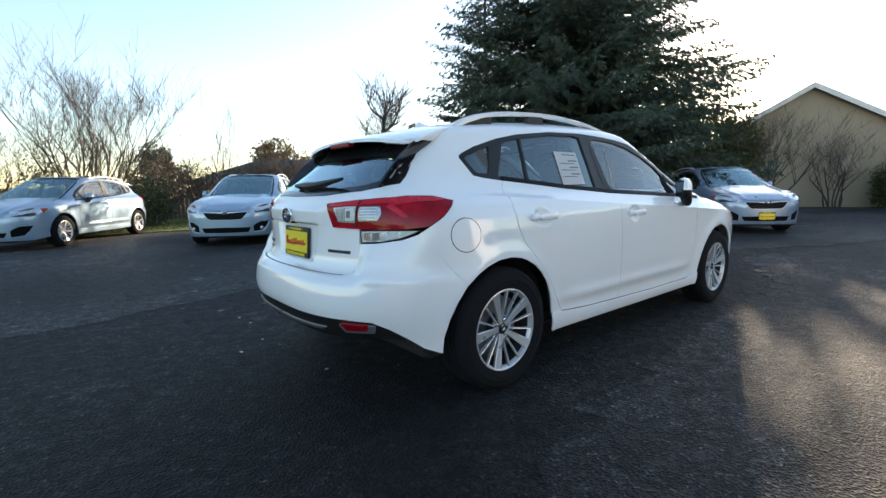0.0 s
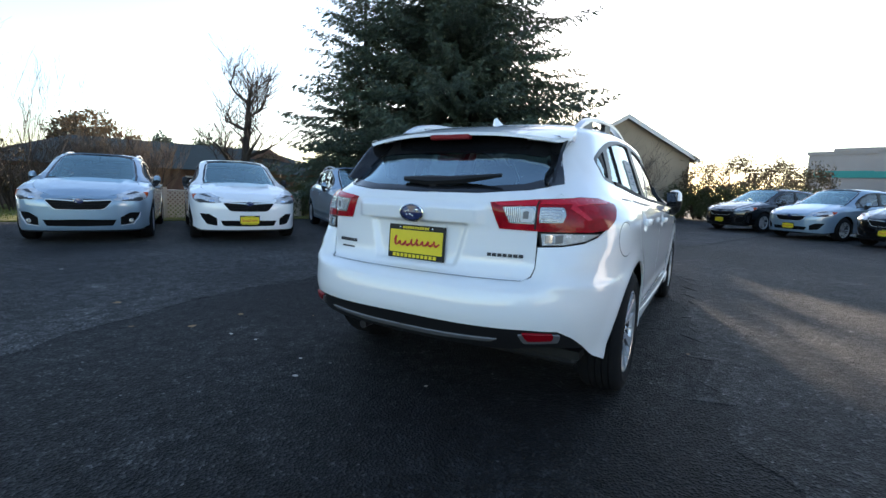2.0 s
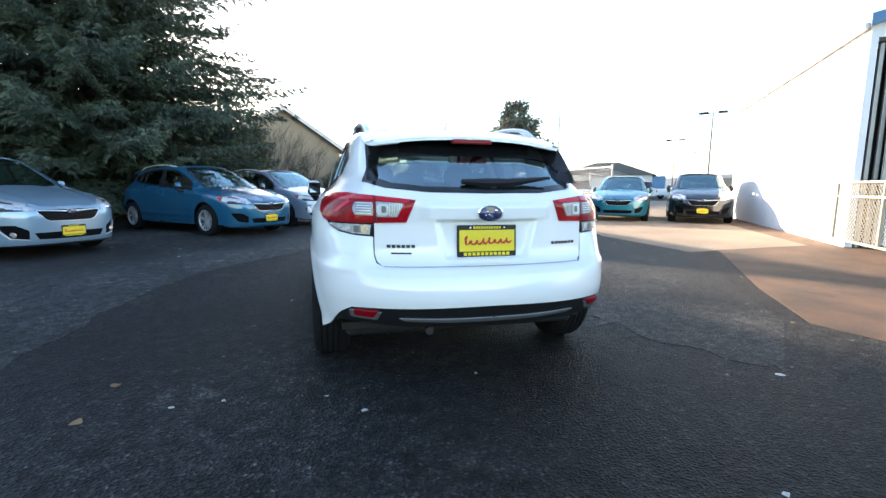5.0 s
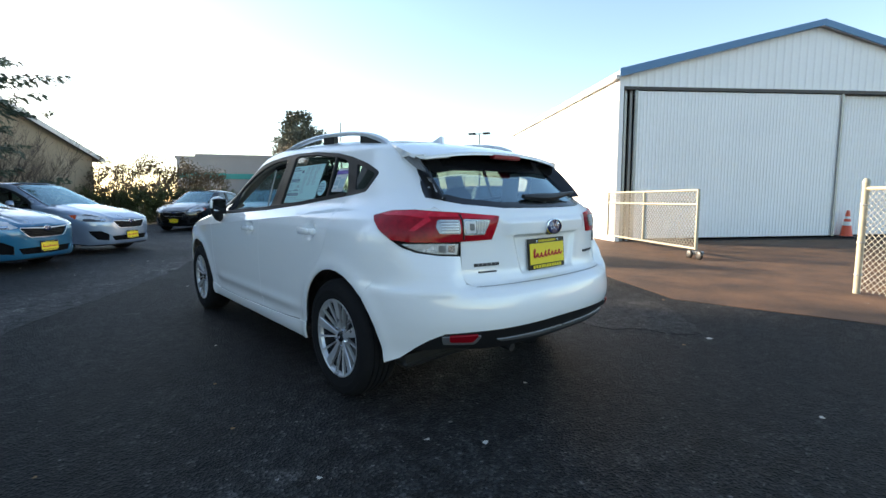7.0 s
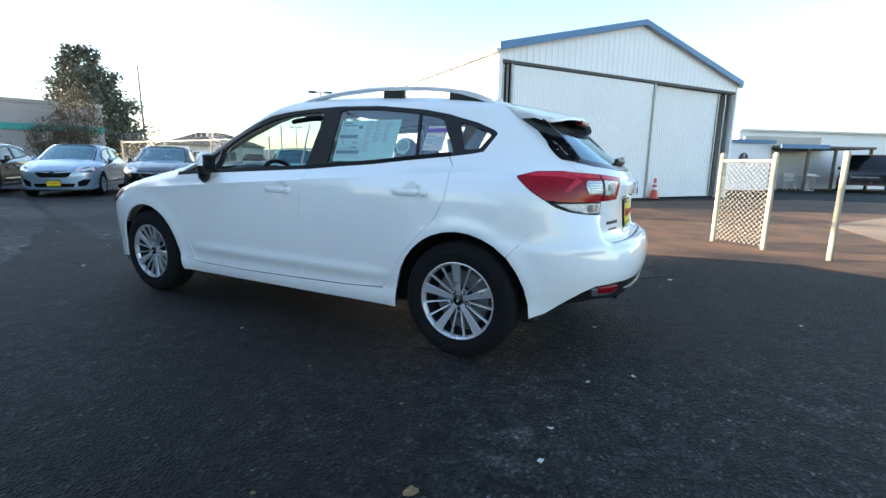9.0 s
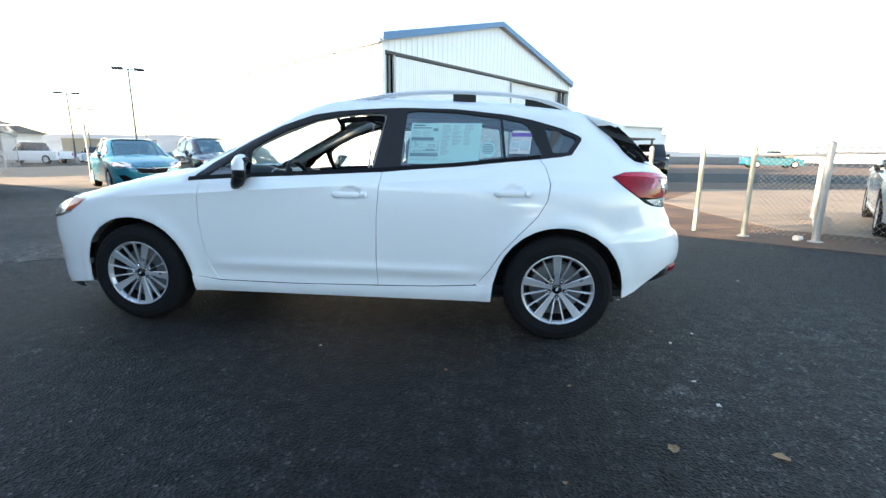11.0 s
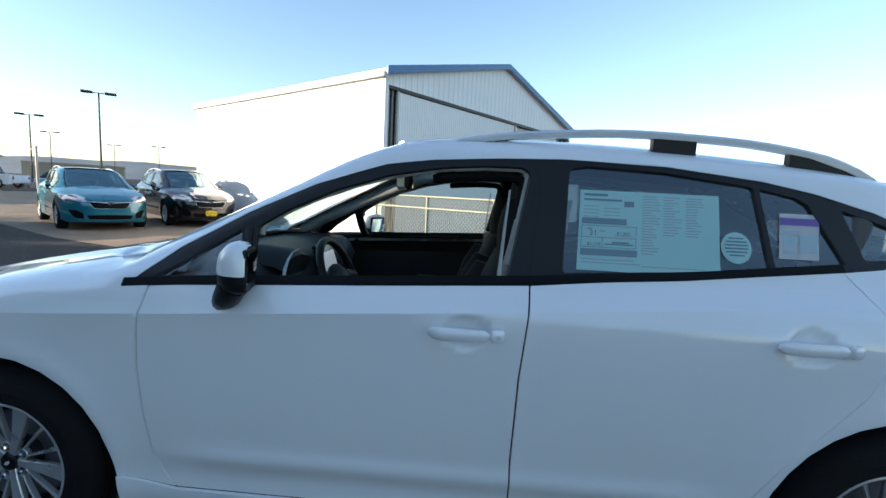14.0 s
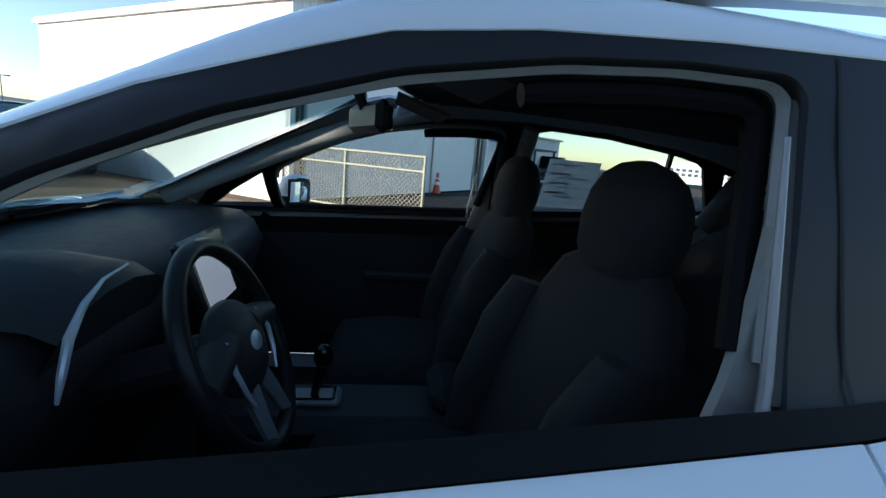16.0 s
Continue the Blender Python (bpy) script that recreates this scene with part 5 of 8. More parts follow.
    g.tube([(.01, 0, .02), (.05, 0, .10)], .012, 8)
    part("mirror_stalk", g, C_SATIN, mr)


def make_mirror(car, s, body):
    t = new("door_mirror")
    t.parent = car
    t.matrix_basis = Matrix.Translation((.545, s * .907, 1.003)) @ Matrix.Rotation(radians(-28 if s < 0 else 0), 4, "Z")
    secs = ((-.035, .80, .078), (-.024, .95, .089), (-.005, 1.0, .092), (.02, .92, .085), (.045, .66, .060), (.058, .2, .016))
    for nm, mat, keep in (("cap", body, 1), ("lower_shell", C_SATIN, -1)):
        g = Geo()
        vs, k = [], 11
        for x, w, h in secs:
            for i in range(k):
                a = math.pi * i / (k - 1)
                yy = .064 * w * math.copysign(abs(math.cos(a)) ** .7, math.cos(a))
                zz = h * abs(math.sin(a)) ** .7 * (1.0 if keep > 0 else .62)
                vs.append((x - yy * .22, s * yy, keep * zz - .012))
        g.add(vs, [(j * k + i, j * k + i + 1, (j + 1) * k + i + 1, (j + 1) * k + i) for j in range(len(secs) - 1) for i in range(k - 1)])
        part(nm, g, mat, t, smooth=60)
    g = Geo()
    g.box(-.036, -.056, -.060, -.026, .056, .060, Matrix.Rotation(radians(13 * s), 4, "Z"), .004)
    part("mirror_bezel", g, C_SATIN, t)
    g = Geo()
    g.box(-.039, -.050, -.052, -.0365, .050, .053, Matrix.Rotation(radians(13 * s), 4, "Z") @ Matrix.Rotation(radians(-5), 4, "Y"))
    part("mirror_glass", g, C_MIRROR, t, "mirror glass")
    g = Geo()
    g.tube([(.01, s * .005, -.045), (.04, -s * .015, -.085), (.07, -s * .04, -.108), (.08, -s * .10, -.105)], [.042, .038, .026, .022], 10)
    part("mirror_foot", g, C_SATIN, t, smooth=True)


def oval(car, x, z, sx, name="badge", y=0.0):
    g = Geo()
    m = Matrix.Translation((x, y, z)) @ Matrix.Rotation(radians(90 * sx), 4, "Y")
    g.lathe([(.001, .010), (.052, .009), (.060, .004), (.062, -.004)], 28, m @ Matrix.Diagonal((.62, 1, 1, 1)))
    b = part(name, g, C_BADGE, car, "dark blue oval badge", smooth=40)
    g = Geo()
    g.lathe([(.060, .011), (.065, .010), (.067, .004), (.064, -.004)], 28, m @ Matrix.Diagonal((.62, 1, 1, 1)))
    part("badge_ring", g, C_CHROME, b, smooth=True)
    g = Geo()
    for q, r in (((.012, -.03), .010), ((-.008, .006), .006), ((-.010, .026), .006), ((.008, .018), .006), ((-.014, -.008), .005), ((.004, .034), .005)):
        g.ball((0, 0, 0), (r * .7, r, .003), 8, 4, m @ Matrix.Translation((q[0], q[1], .010)))
    tagged(part("badge_marks", g, C_CHROME, b), kind="stuff")


def plate(car, x, z, sx, full=False):
    t = new("licence_plate")
    t.parent = car
    t.matrix_basis = Matrix.Translation((x, 0, z)) @ Matrix.Rotation(radians(90 if sx > 0 else -90), 4, "Z") @ Matrix.Rotation(radians(90 - (4 if sx < 0 else 0)), 4, "X")
    g = Geo()
    g.box(-.158, -.080, -.006, .158, .080, .002, None, .003)
    part("plate_frame", g, C_SATIN, t, "black plate frame")
    g = Geo()
    g.box(-.147, -.053, .0025, .147, .055, .005)
    f = part("plate_face", g, C_YELLOW, t, "yellow dealer plate")
    g = Geo()
    n = 66
    pts = []
    for k in range(n + 1):
        q = k / n
        a = q * 2 * math.pi * 8
        tall = .046 if q < .13 else (.036 if .42 < q < .52 else .022)
        v = -.006 + .010 * q + tall * (.5 + .5 * math.sin(a)) - .014
        pts.append((-.125 + .25 * q + .30 * v + .006 * math.cos(a), v, .0065))
    g.tube(pts, [.0048 + .0018 * math.sin(k * 1.7) for k in range(n + 1)], 5)
    part("plate_script", g, C_PLATERED, t, "red slanted scribble in place of a name")
    for v0, v1, w in ((-.074, -.058, .125), (.061, .073, .075)):
        g = Geo()
        n = 11
        for i in range(n):
            u = -w + 2 * w * i / n
            g.box(u, v0, .0055, u + 1.45 * w / n, v1, .0065)
        tagged(part("plate_lettering", g, C_YELLOW, t), kind="stuff")
    for u in (-.09, .09):
        g = Geo()
        g.ball((u, .066, .006), (.006, .006, .003), 8, 4)
        part("plate_bolt", g, C_CHROME, t)
    return t

# ---- a whole car ----
def lettering(car, y0, y1, z0, z1, n):
    """A maker's name as a row of plain chrome bars on the tailgate."""
    g = Geo()
    for i in range(n):
        a, b = y0 + (y1 - y0) * i / n, y0 + (y1 - y0) * (i + .78) / n
        q = [m_gate(np.array([[rear_t("y", abs(y), z), z]]))[0] for y, z in ((a, z0), (b, z0), (b, z1), (a, z1))]
        q = [(float(p[0]) - .004, math.copysign(float(p[1]), y0), float(p[2])) for p in q]
        k = [(x + .005, y, z) for x, y, z in q]
        g.add(q + k, [(0, 1, 2, 3), (0, 4, 5, 1), (1, 5, 6, 2), (2, 6, 7, 3), (3, 7, 4, 0)])
    return part("lettering", g, C_RIMDARK, car, "dark chrome lettering as plain bars")


def on_side(x, z, out, s=1):
    """A point out from the body side."""
    return Vector((x, s * (float(side_y(np.array(x), np.array(z), False)) + out), z))


def make_car(body, label, full=False, rails=True, plates=True, rear_tint=True):
    car = thing("hatchback_car", label, "car")
    st = .03 if full else .055
    both = (1, -1)
    rim = roof_rim()
    shut = [(.845, .925), (.864, .80), (.868, .69), (.856, .55), (.836, .42), (.803, .34), (.765, .296)]
    b_seam = [(-.256, .303), (-.252, .49), (-.259, .73), (-.283, .984)]
    r_seam = [(-.845, .327), (-.872, .347), (-.93, .42), (-1.0, .53), (-1.10, .645), (-1.20, .75), (-1.25, .84), (-1.262, .93), (-1.24, 1.02), (-1.206, 1.0665)]
    gap = .0028
    for s in both:
        one = (s,)
        lower = [p for p in BELT if -.28 < p[0] < .84][::-1]
        d = panel("front_door", shut + [(.25, .293)] + [(x + gap, z) for x, z in b_seam] + lower, m_side, body, car, st * .62 if full else st, sides=one)
        lower = [p for p in BELT if -1.2 < p[0] < -.29]
        d2 = panel("rear_door", [(x - gap, z) for x, z in b_seam[::-1]] + [(-.6, .311)] + r_seam + lower[::-1], m_side, body, car, st * .62 if full else st, sides=one)
        # door handles
        for dd, (hx, hz) in ((d, (-.105, .855)), (d2, (-1.055, .876))):
            def bar(q0, q1, fat):
                """A stretch of the grip bar: a flattened oval section with rounded ends."""
                g = Geo()
                vs, n = [], 13
                for i in range(n):
                    q = q0 + (q1 - q0) * i / (n - 1)
                    e = max(.12, 1 - abs(2 * i / (n - 1) - 1) ** 9) ** .5
                    c = on_side(hx + q, hz, .012 + .017 * (1 - (q / .112) ** 4), s)
                    for k in range(12):
                        a = 2 * math.pi * k / 12
                        ca, sa = math.cos(a), math.sin(a)
                        vs.append(c + Vector((0, s * .011 * e * math.copysign(abs(ca) ** .7, ca), fat * e * math.copysign(abs(sa) ** .7, sa))))
                fs = [(12 * i + k, 12 * i + (k + 1) % 12, 12 * i + 12 + (k + 1) % 12, 12 * i + 12 + k) for i in range(n - 1) for k in range(12)]
                return g.add(vs, fs + [tuple(range(11, -1, -1)), tuple(12 * (n - 1) + k for k in range(12))])
            part("door_handle", bar(.108, -.064, .0185), body, dd, smooth=True)
            part("handle_end", bar(-.067, -.106, .0185), body, dd, smooth=True)
            if full and dd is d:
                g = Geo()
                m = Matrix.Translation(on_side(hx - .087, hz, .0335, s)) @ Matrix.Rotation(radians(-90 * s), 4, "X")
                g.lathe([(.001, .0015), (.007, .0015), (.0075, -.002)], 12, m)
                part("lock", g, C_SILVERTRIM, dd)
        # front wing, body frame, sill
        top = [(x, float(hood_edge(x)) - .0006) for x in (1.84, 1.75, 1.66, 1.55, 1.4, 1.25, 1.1, 1.0)]
        wing = [(x + 2.7 * gap, z) for x, z in shut[::-1]] + [(.88, .932), (.95, .965)] + top[::-1] + [(1.78, .800), (1.70, .800), (1.662, .796), (1.70, .765), (1.79, .712), (1.735, .69), (1.69, .62)] + arc(WHEEL_X, 40, 168, 10)[0:] + [(.955, .32)]
        panel("front_wing", wing, m_side, body, car, st, sides=one)
        pillar = [(.955, .93), (1.0, .968)] + [(float(screen_line(z)) - .078, z) for z in (.99, 1.05, 1.12, 1.2, 1.28, 1.34, 1.37)]
        frame_ = pillar + rim + [(-1.455, 1.355), (-1.50, 1.322), (-1.56, 1.268), (-1.66, 1.192), (-1.76, 1.118), (-1.845, 1.052), (-1.85, 1.002), (-1.68, .999), (-1.608, .972), (-1.68, .912), (-1.76, .858), (-1.80, .832), (-1.70, .70), (-1.60, .583)] \
            + arc(-WHEEL_X, 134, 10, 11) + [(-.955, .33), (-.87, .322)] + [(x - 2 * gap, z) for x, z in r_seam] + [(-1.33, 1.080)] + CROWN + [(.90, .945)]
        panel("body_side", frame_, m_side, body, car, st * .6 if full else st, sides=one)
        sill = [(.772, .2885), (.25, .2855), (-.256, .2955), (-.6, .3045), (-.86, .3205), (-.955, .3272), (-.945, .225), (0, .222), (.945, .222), (.955, .3175)]
        panel("sill", sill, m_side, body, car, st, off=.005, sides=one)
        if full:
            g = Geo()
            run = [p for p in rounded(WIN_FRONT, .03) if p[1] > 1.02]
            k0 = max(range(len(run)), key=lambda i: math.dist(run[i], run[i - 1]))
            run = run[k0:] + run[:k0]
            mid = (.12, 1.10)
            run = [(x + (mid[0] - x) * .016, z + (mid[1] - z) * .03) for x, z in run]
            g.tube([on_side(x, z, -.030, s) for x, z in run], .009, 6)
            part("window_channel", g, C_BTRIM, car, "grey rubber window channel", smooth=True)
            g = Geo()
            deep = [(x + (mid[0] - x) * .03, z - .026 * smooth(z, 1.08, 1.22)) for x, z in run if x < .14]
            g.tube([on_side(x, z, -.060, s) for x, z in deep], [.016 - .013 * float(smooth(x, .0, .13)) for x, z in deep], 8)
            part("weatherstrip", g, C_BELT, car, "black door opening weatherstrip", smooth=True)
        # dark window frames and glass
        panel("window_frame", [(.93, .921)] + [(x, z + .003) for x, z in BELT[1:]] + CROWN, m_side, C_SATIN, car, st, holes=[WIN_QUARTER, rounded(WIN_FRONT), rounded(WIN_REAR, .012), WIN_SMALL, rounded(WIN_TAIL, .012)], off=-.003, sides=one, flange=.02, label="satin black window frames")
        panel("frame_gap", [(-.290, .992), (-.285, .992), (-.322, 1.362), (-.327, 1.362)], m_side, M_DARK, car, .05, off=-.0015, flange=0, sides=one)
        belt = [(x, z + .001) for x, z in BELT if x > -1.25]
        panel("belt_moulding", belt + [(x, z + .022) for x, z in belt[::-1]], m_side, C_BELT, car, .05, off=.004, sides=one)
        wins = [("window", WIN_QUARTER, G_CLEAR), ("window", WIN_REAR, G_TINT if rear_tint else G_CLEAR), ("window", WIN_SMALL, G_TINT), ("window", WIN_TAIL, G_TINT)]
        if not full or s < 0:
            wins.append(("window", WIN_FRONT, G_CLEAR))
        for nm, poly, mat in wins:
            c = np.mean(poly, axis=0)
            grown = [(x + .012 * np.sign(x - c[0]), z + .008 * np.sign(z - c[1])) for x, z in poly]
            ob = panel(nm, grown, m_side, mat, car, .06, off=-.012, flange=0, sides=one)
            ob.visible_shadow = False
        if full:
            # sealing strip and channel round the open window
            g = Geo()
            pts = [on_side(x, z, -.022, s) for x, z in WIN_FRONT[2:] if x < .5]
            g.tube(pts, .005, 8)
            part("window_seal", g, C_LINER, car, "pale rubber seal round the window", smooth=True)
            g = Geo()
            g.tube([on_side(x, z, -.006, s) for x, z in ((.586, .97), (.594, 1.03), (.604, 1.10))], .013, 8)
            part("window_divider", g, C_SATIN, car, smooth=True)
        make_mirror(car, s, body)
        # dark backing behind the gaps and in the arches
        panel("inner_skin", [(.93, .90), (.98, .30), (-.95, .30), (-1.02, .53), (-1.28, .80), (-1.26, 1.05), (-.3, .97)], m_side, C_DASH, car, .1, off=-.022, flange=0, sides=one)
        for wx in (WHEEL_X, -WHEEL_X):
            g = Geo()
            n = 16
            vs = []
            for i in range(n + 1):
                a = radians(-14 + 208 * i / n) if wx > 0 else radians(-8 + 190 * i / n)
                r = .380
                vs += [(wx + r * math.cos(a), s * .80, WHEEL_R + r * math.sin(a)), (wx + r * math.cos(a), s * .50, WHEEL_R + r * math.sin(a))]
            vs.append((wx, s * .50, WHEEL_R))
            g.add(vs, [(2 * i, 2 * i + 2, 2 * i + 3, 2 * i + 1) for i in range(n)] + [(2 * i + 1, 2 * i + 3, 2 * n + 2) for i in range(n)])
            part("arch_liner", g, C_DASH, car, smooth=50)
        for wx in (WHEEL_X, -WHEEL_X):
            make_wheel(car, wx, s, full, {(1, True): 33, (1, False): 57, (-1, True): 20, (-1, False): 38}[s, wx > 0])
        # tail lamp
        lamp = panel("tail_lamp", rear_poly(("y", .365, .965), ("y", .55, .983), ("y", .66, .992), ("x", -1.80, .997), ("x", -1.69, .994), ("x", -1.612, .971), ("x", -1.68, .916), ("x", -1.76, .864), ("x", -1.84, .854), ("y", .60, .853), ("y", .41, .858)), m_rear, C_RED, car, .03, off=.007, flange=.03, sides=one, label="red wrap-round tail lamp")
        for poly in ((("y", .420, .950), ("y", .548, .955), ("y", .548, .883), ("y", .452, .884)), (("y", .564, .952), ("y", .646, .953), ("y", .658, .922), ("y", .648, .892), ("y", .564, .890))):
            lens = panel("clear_lens", rounded(rear_poly(*poly), .008), m_rear, C_CLEAR, lamp, .02, off=.0105, flange=.006, sides=one, label="clear silvered lens insert")
        # ribs of the inner lens, stepped rows of the outer one
        for k in range(8):
            y0 = .432 + .0075 * k
            zb = max(.889, .945 - (y0 - .424) * 1.95)
            panel("lens_rib", rear_poly(("y", y0, zb), ("y", y0 + .0035, zb), ("y", y0 + .0035, .949), ("y", y0, .949)), m_rear, C_LENSRIB, lamp, .03, off=.0125, flange=0, sides=one)
        panel("bulb_bowl", rounded(rear_poly(("y", .494, .892), ("y", .541, .891), ("y", .541, .947), ("y", .494, .945)), .010), m_rear, C_LENSRIB, lamp, .02, off=.0122, flange=.002, sides=one, label="pale bulb bowl")
        panel("bulb_seat", rounded(rear_poly(("y", .503, .905), ("y", .524, .904), ("y", .524, .936), ("y", .503, .934)), .006), m_rear, C_STRIP, lamp, .02, off=.0136, flange=.002, sides=one)
        for k in range(5):
            zz = .894 + .012 * k
            panel("lens_row", rear_poly(("y", .572, zz + .004), ("y", .638, zz + .004), ("y", .638, zz + .0075), ("y", .572, zz + .0075)), m_rear, C_LENSRIB, lamp, .03, off=.0122, flange=0, sides=one)
        panel("light_guide", rear_poly(("y", .380, .966), ("y", .55, .978), ("y", .55, .960), ("y", .405, .954)), m_rear, C_REDGUIDE, lamp, .03, off=.0100, flange=.003, sides=one, label="brighter red light guide")
        panel("light_guide", rear_poly(("y", .562, .979), ("y", .66, .987), ("x", -1.80, .991), ("x", -1.69, .986), ("x", -1.64, .976), ("x", -1.70, .970), ("x", -1.79, .969), ("x", -1.87, .958), ("x", -1.83, .905), ("x", -1.85, .902), ("x", -1.895, .950), ("y", .672, .966), ("y", .562, .963)), m_rear, C_REDGUIDE, lamp, .03, off=.0095, flange=.003, sides=one, label="brighter red light guide")
        low_lens = panel("reversing_lens", rear_poly(("y", .568, .848), ("y", .66, .850), ("x", -1.79, .848), ("x", -1.86, .812), ("y", .66, .794), ("y", .576, .790)), m_rear, C_SATIN, lamp, .02, off=.004, flange=.02, sides=one, label="dark-edged lower lens")
        panel("lens_face", rear_poly(("y", .576, .844), ("y", .66, .846), ("x", -1.805, .845), ("x", -1.865, .816), ("y", .66, .800), ("y", .583, .796)), m_rear, C_LOWLENS, low_lens, .02, off=.0075, flange=.004, sides=one, label="silvered lens face")
        for ya, yb, mt in ((.592, .618, C_CHROME), (.628, .655, C_STRIP)):
            panel("lens_facet", rear_poly(("y", ya, .805), ("y", yb, .807), ("y", yb, .840), ("y", ya, .838)), m_rear, mt, low_lens, .02, off=.0092, flange=.002, sides=one)
        g = Geo()
        q0 = m_rear(np.array([[rear_t("y", .555, z), z] for z in np.linspace(.862, .978, 6)]))
        g.tube([(p[0] - .008, s * p[1], p[2]) for p in q0], .0042, 6)
        part("lamp_split", g, C_SATIN, lamp)
        panel("reflector_bezel", rounded(rear_poly(("y", .540, .430), ("y", .690, .430), ("y", .680, .395), ("y", .560, .391)), .01), m_rear, C_STRIP, car, .02, off=.006, flange=.02, sides=one, label="grey trim under the reflector")
        panel("reflector", rounded(rear_poly(("y", .555, .438), ("y", .665, .436), ("y", .660, .410), ("y", .575, .406)), .01), m_rear, C_DEEPRED, car, .02, off=.012, flange=.02, sides=one, label="red rear reflector")
        # black fin from the spoiler's corner down the tailgate's edge
        n = 13
        q = np.linspace(0, 1, n)
        ox, oz = np.interp(q, [0, .2, .5, .8, 1], [-1.548, -1.590, -1.70, -1.80, -1.852]), np.interp(q, [0, .2, .5, .8, 1], [1.268, 1.237, 1.163, 1.096, 1.056])
        rx, rz = np.interp(q, [0, .2, .5, .8, 1], [-1.650, -1.678, -1.752, -1.826, -1.872]), np.interp(q, [0, .2, .5, .8, 1], [1.276, 1.256, 1.192, 1.116, 1.060])
        oy = side_y(ox, oz, False) + .003
        ry = np.maximum(oy + .004, np.interp(q, [0, .6, 1], [.578, .582, .59]))
        iy = np.interp(q, [0, .5, 1], [.470, .505, .555])
        inner = m_rear(np.array([[rear_t("y", float(y), float(z)), float(z)] for y, z in zip(iy, rz)]))
        rows = []
        for k in range(n):
            o_, r_, i_ = Vector((ox[k], oy[k], oz[k])), Vector((rx[k], ry[k], rz[k])), Vector((inner[k][0] - .003, inner[k][1], rz[k]))
            rows.append([o_ + Vector((.02, -.012, 0)), o_, o_.lerp(r_, .5) + Vector((0, .004, 0)), r_, r_ + Vector((-.004, -.012, 0)), r_.lerp(i_, .5) + Vector((.002, -.004, 0)), i_])
        w = len(rows[0])
        g = Geo()
        g.add([Vector((p.x, s * p.y, p.z)) for row in rows for p in row], [(w * a + b, w * a + b + 1, w * a + w + b + 1, w * a + w + b) for a in range(n - 1) for b in range(w - 1)])
        part("glass_fin", g, C_GLOSS, car, "gloss black tailgate side fin", smooth=50)
        # headlamp, fog pocket
        head = panel("headlamp", nose_poly(("x", 1.665, .794), ("x", 1.70, .797), ("x", 1.79, .797), *[("x", x, float(hood_edge(x)) - .0006) for x in (1.86, 1.93, 2.0, 2.06, 2.085)], ("y", .42, .672), ("y", .52, .655), ("x", 1.99, .655), ("x", 1.90, .672), ("x", 1.80, .705), ("x", 1.70, .762)), m_nose, C_HEAD, car, .03, off=.004, flange=.03, sides=one, label="clear headlamp lens over dark inner bezel")
        panel("side_marker", nose_poly(("x", 1.672, .790), ("x", 1.79, .791), *((("x", 1.80, .775), ("x", 1.85, .697)) if full else (("x", 1.80, .770), ("x", 1.80, .715))), ("x", 1.79, .712), ("x", 1.71, .760)), m_nose, C_AMBER, head, .03, off=.007, flange=.01, sides=one, label="amber side marker lens")
        rim_top = [("x", x, float(hood_edge(x)) - .012) for x in (2.05, 2.0, 1.93, 1.86)]
        panel("lamp_brow", nose_poly(("x", 2.075, .684), ("y", .52, .661), ("x", 1.99, .661), ("x", 1.93, .672), ("x", 1.90, .70), ("x", 1.93, .716), ("x", 2.0, .712), ("x", 2.05, .700)), m_nose, C_RIMDARK, head, .03, off=.006, flange=.01, sides=one, label="dark inner lamp bezel")
        panel("lamp_edge", nose_poly(("x", 2.082, .680), ("y", .52, .657), ("x", 1.99, .657), ("x", 1.90, .675), ("x", 1.80, .709), ("x", 1.80, .717), ("x", 1.90, .684), ("x", 1.99, .666), ("y", .52, .667), ("x", 2.075, .688)), m_nose, C_GLOSS, head, .03, off=.0075, flange=0, sides=one, label="dark lower edge of the lens")
        panel("lamp_eye", rounded(nose_poly(("y", .53, .706), ("y", .61, .710), ("y", .61, .676), ("y", .53, .674)), .012), m_nose, C_CHROME, head, .02, off=.009, flange=.006, sides=one, label="bright lamp reflector")
        panel("lamp_brow", nose_poly(*rim_top, ("x", 1.86, float(hood_edge(1.86)) - .030), ("x", 1.93, float(hood_edge(1.93)) - .026), ("x", 2.0, float(hood_edge(2.0)) - .022), ("x", 2.05, float(hood_edge(2.05)) - .018)), m_nose, C_RIMDARK, head, .03, off=.006, flange=0, sides=one)
        fog = panel("fog_pocket", rounded(nose_poly(("y", .50, .275), ("y", .66, .30), ("y", .72, .39), ("x", 1.97, .475), ("y", .62, .475), ("y", .50, .40)), .02), m_nose, C_GRILLE, car, .04, off=-.02, sides=one, label="black fog lamp pocket")
        if rails:
            # roof rail on its feet
            g = Geo()
            knots = [(.14, 1.362, 0), (.06, 1.392, 0), (-.06, 1.424, 0), (-.33, 1.458, 0), (-.62, 1.470, 0), (-.92, 1.460, 0), (-1.21, 1.424, 0), (-1.33, 1.388, 0), (-1.40, 1.352, 0)]
            cx = pchip([-k[0] for k in knots], [k[1] for k in knots])
            pts = [(x, s * (.555 - .02 * abs(x + .6)), float(cx(-x))) for x in np.linspace(.14, -1.40, 30)]
            vs, fs = [], []
            for x, y, z in pts:
                h = .016 + .006 * (abs(x + .63) > .6)
                vs += [(x, y - .017, z - h), (x, y - .019, z), (x, y - .008, z + .009), (x, y + .008, z + .009), (x, y + .019, z), (x, y + .017, z - h)]
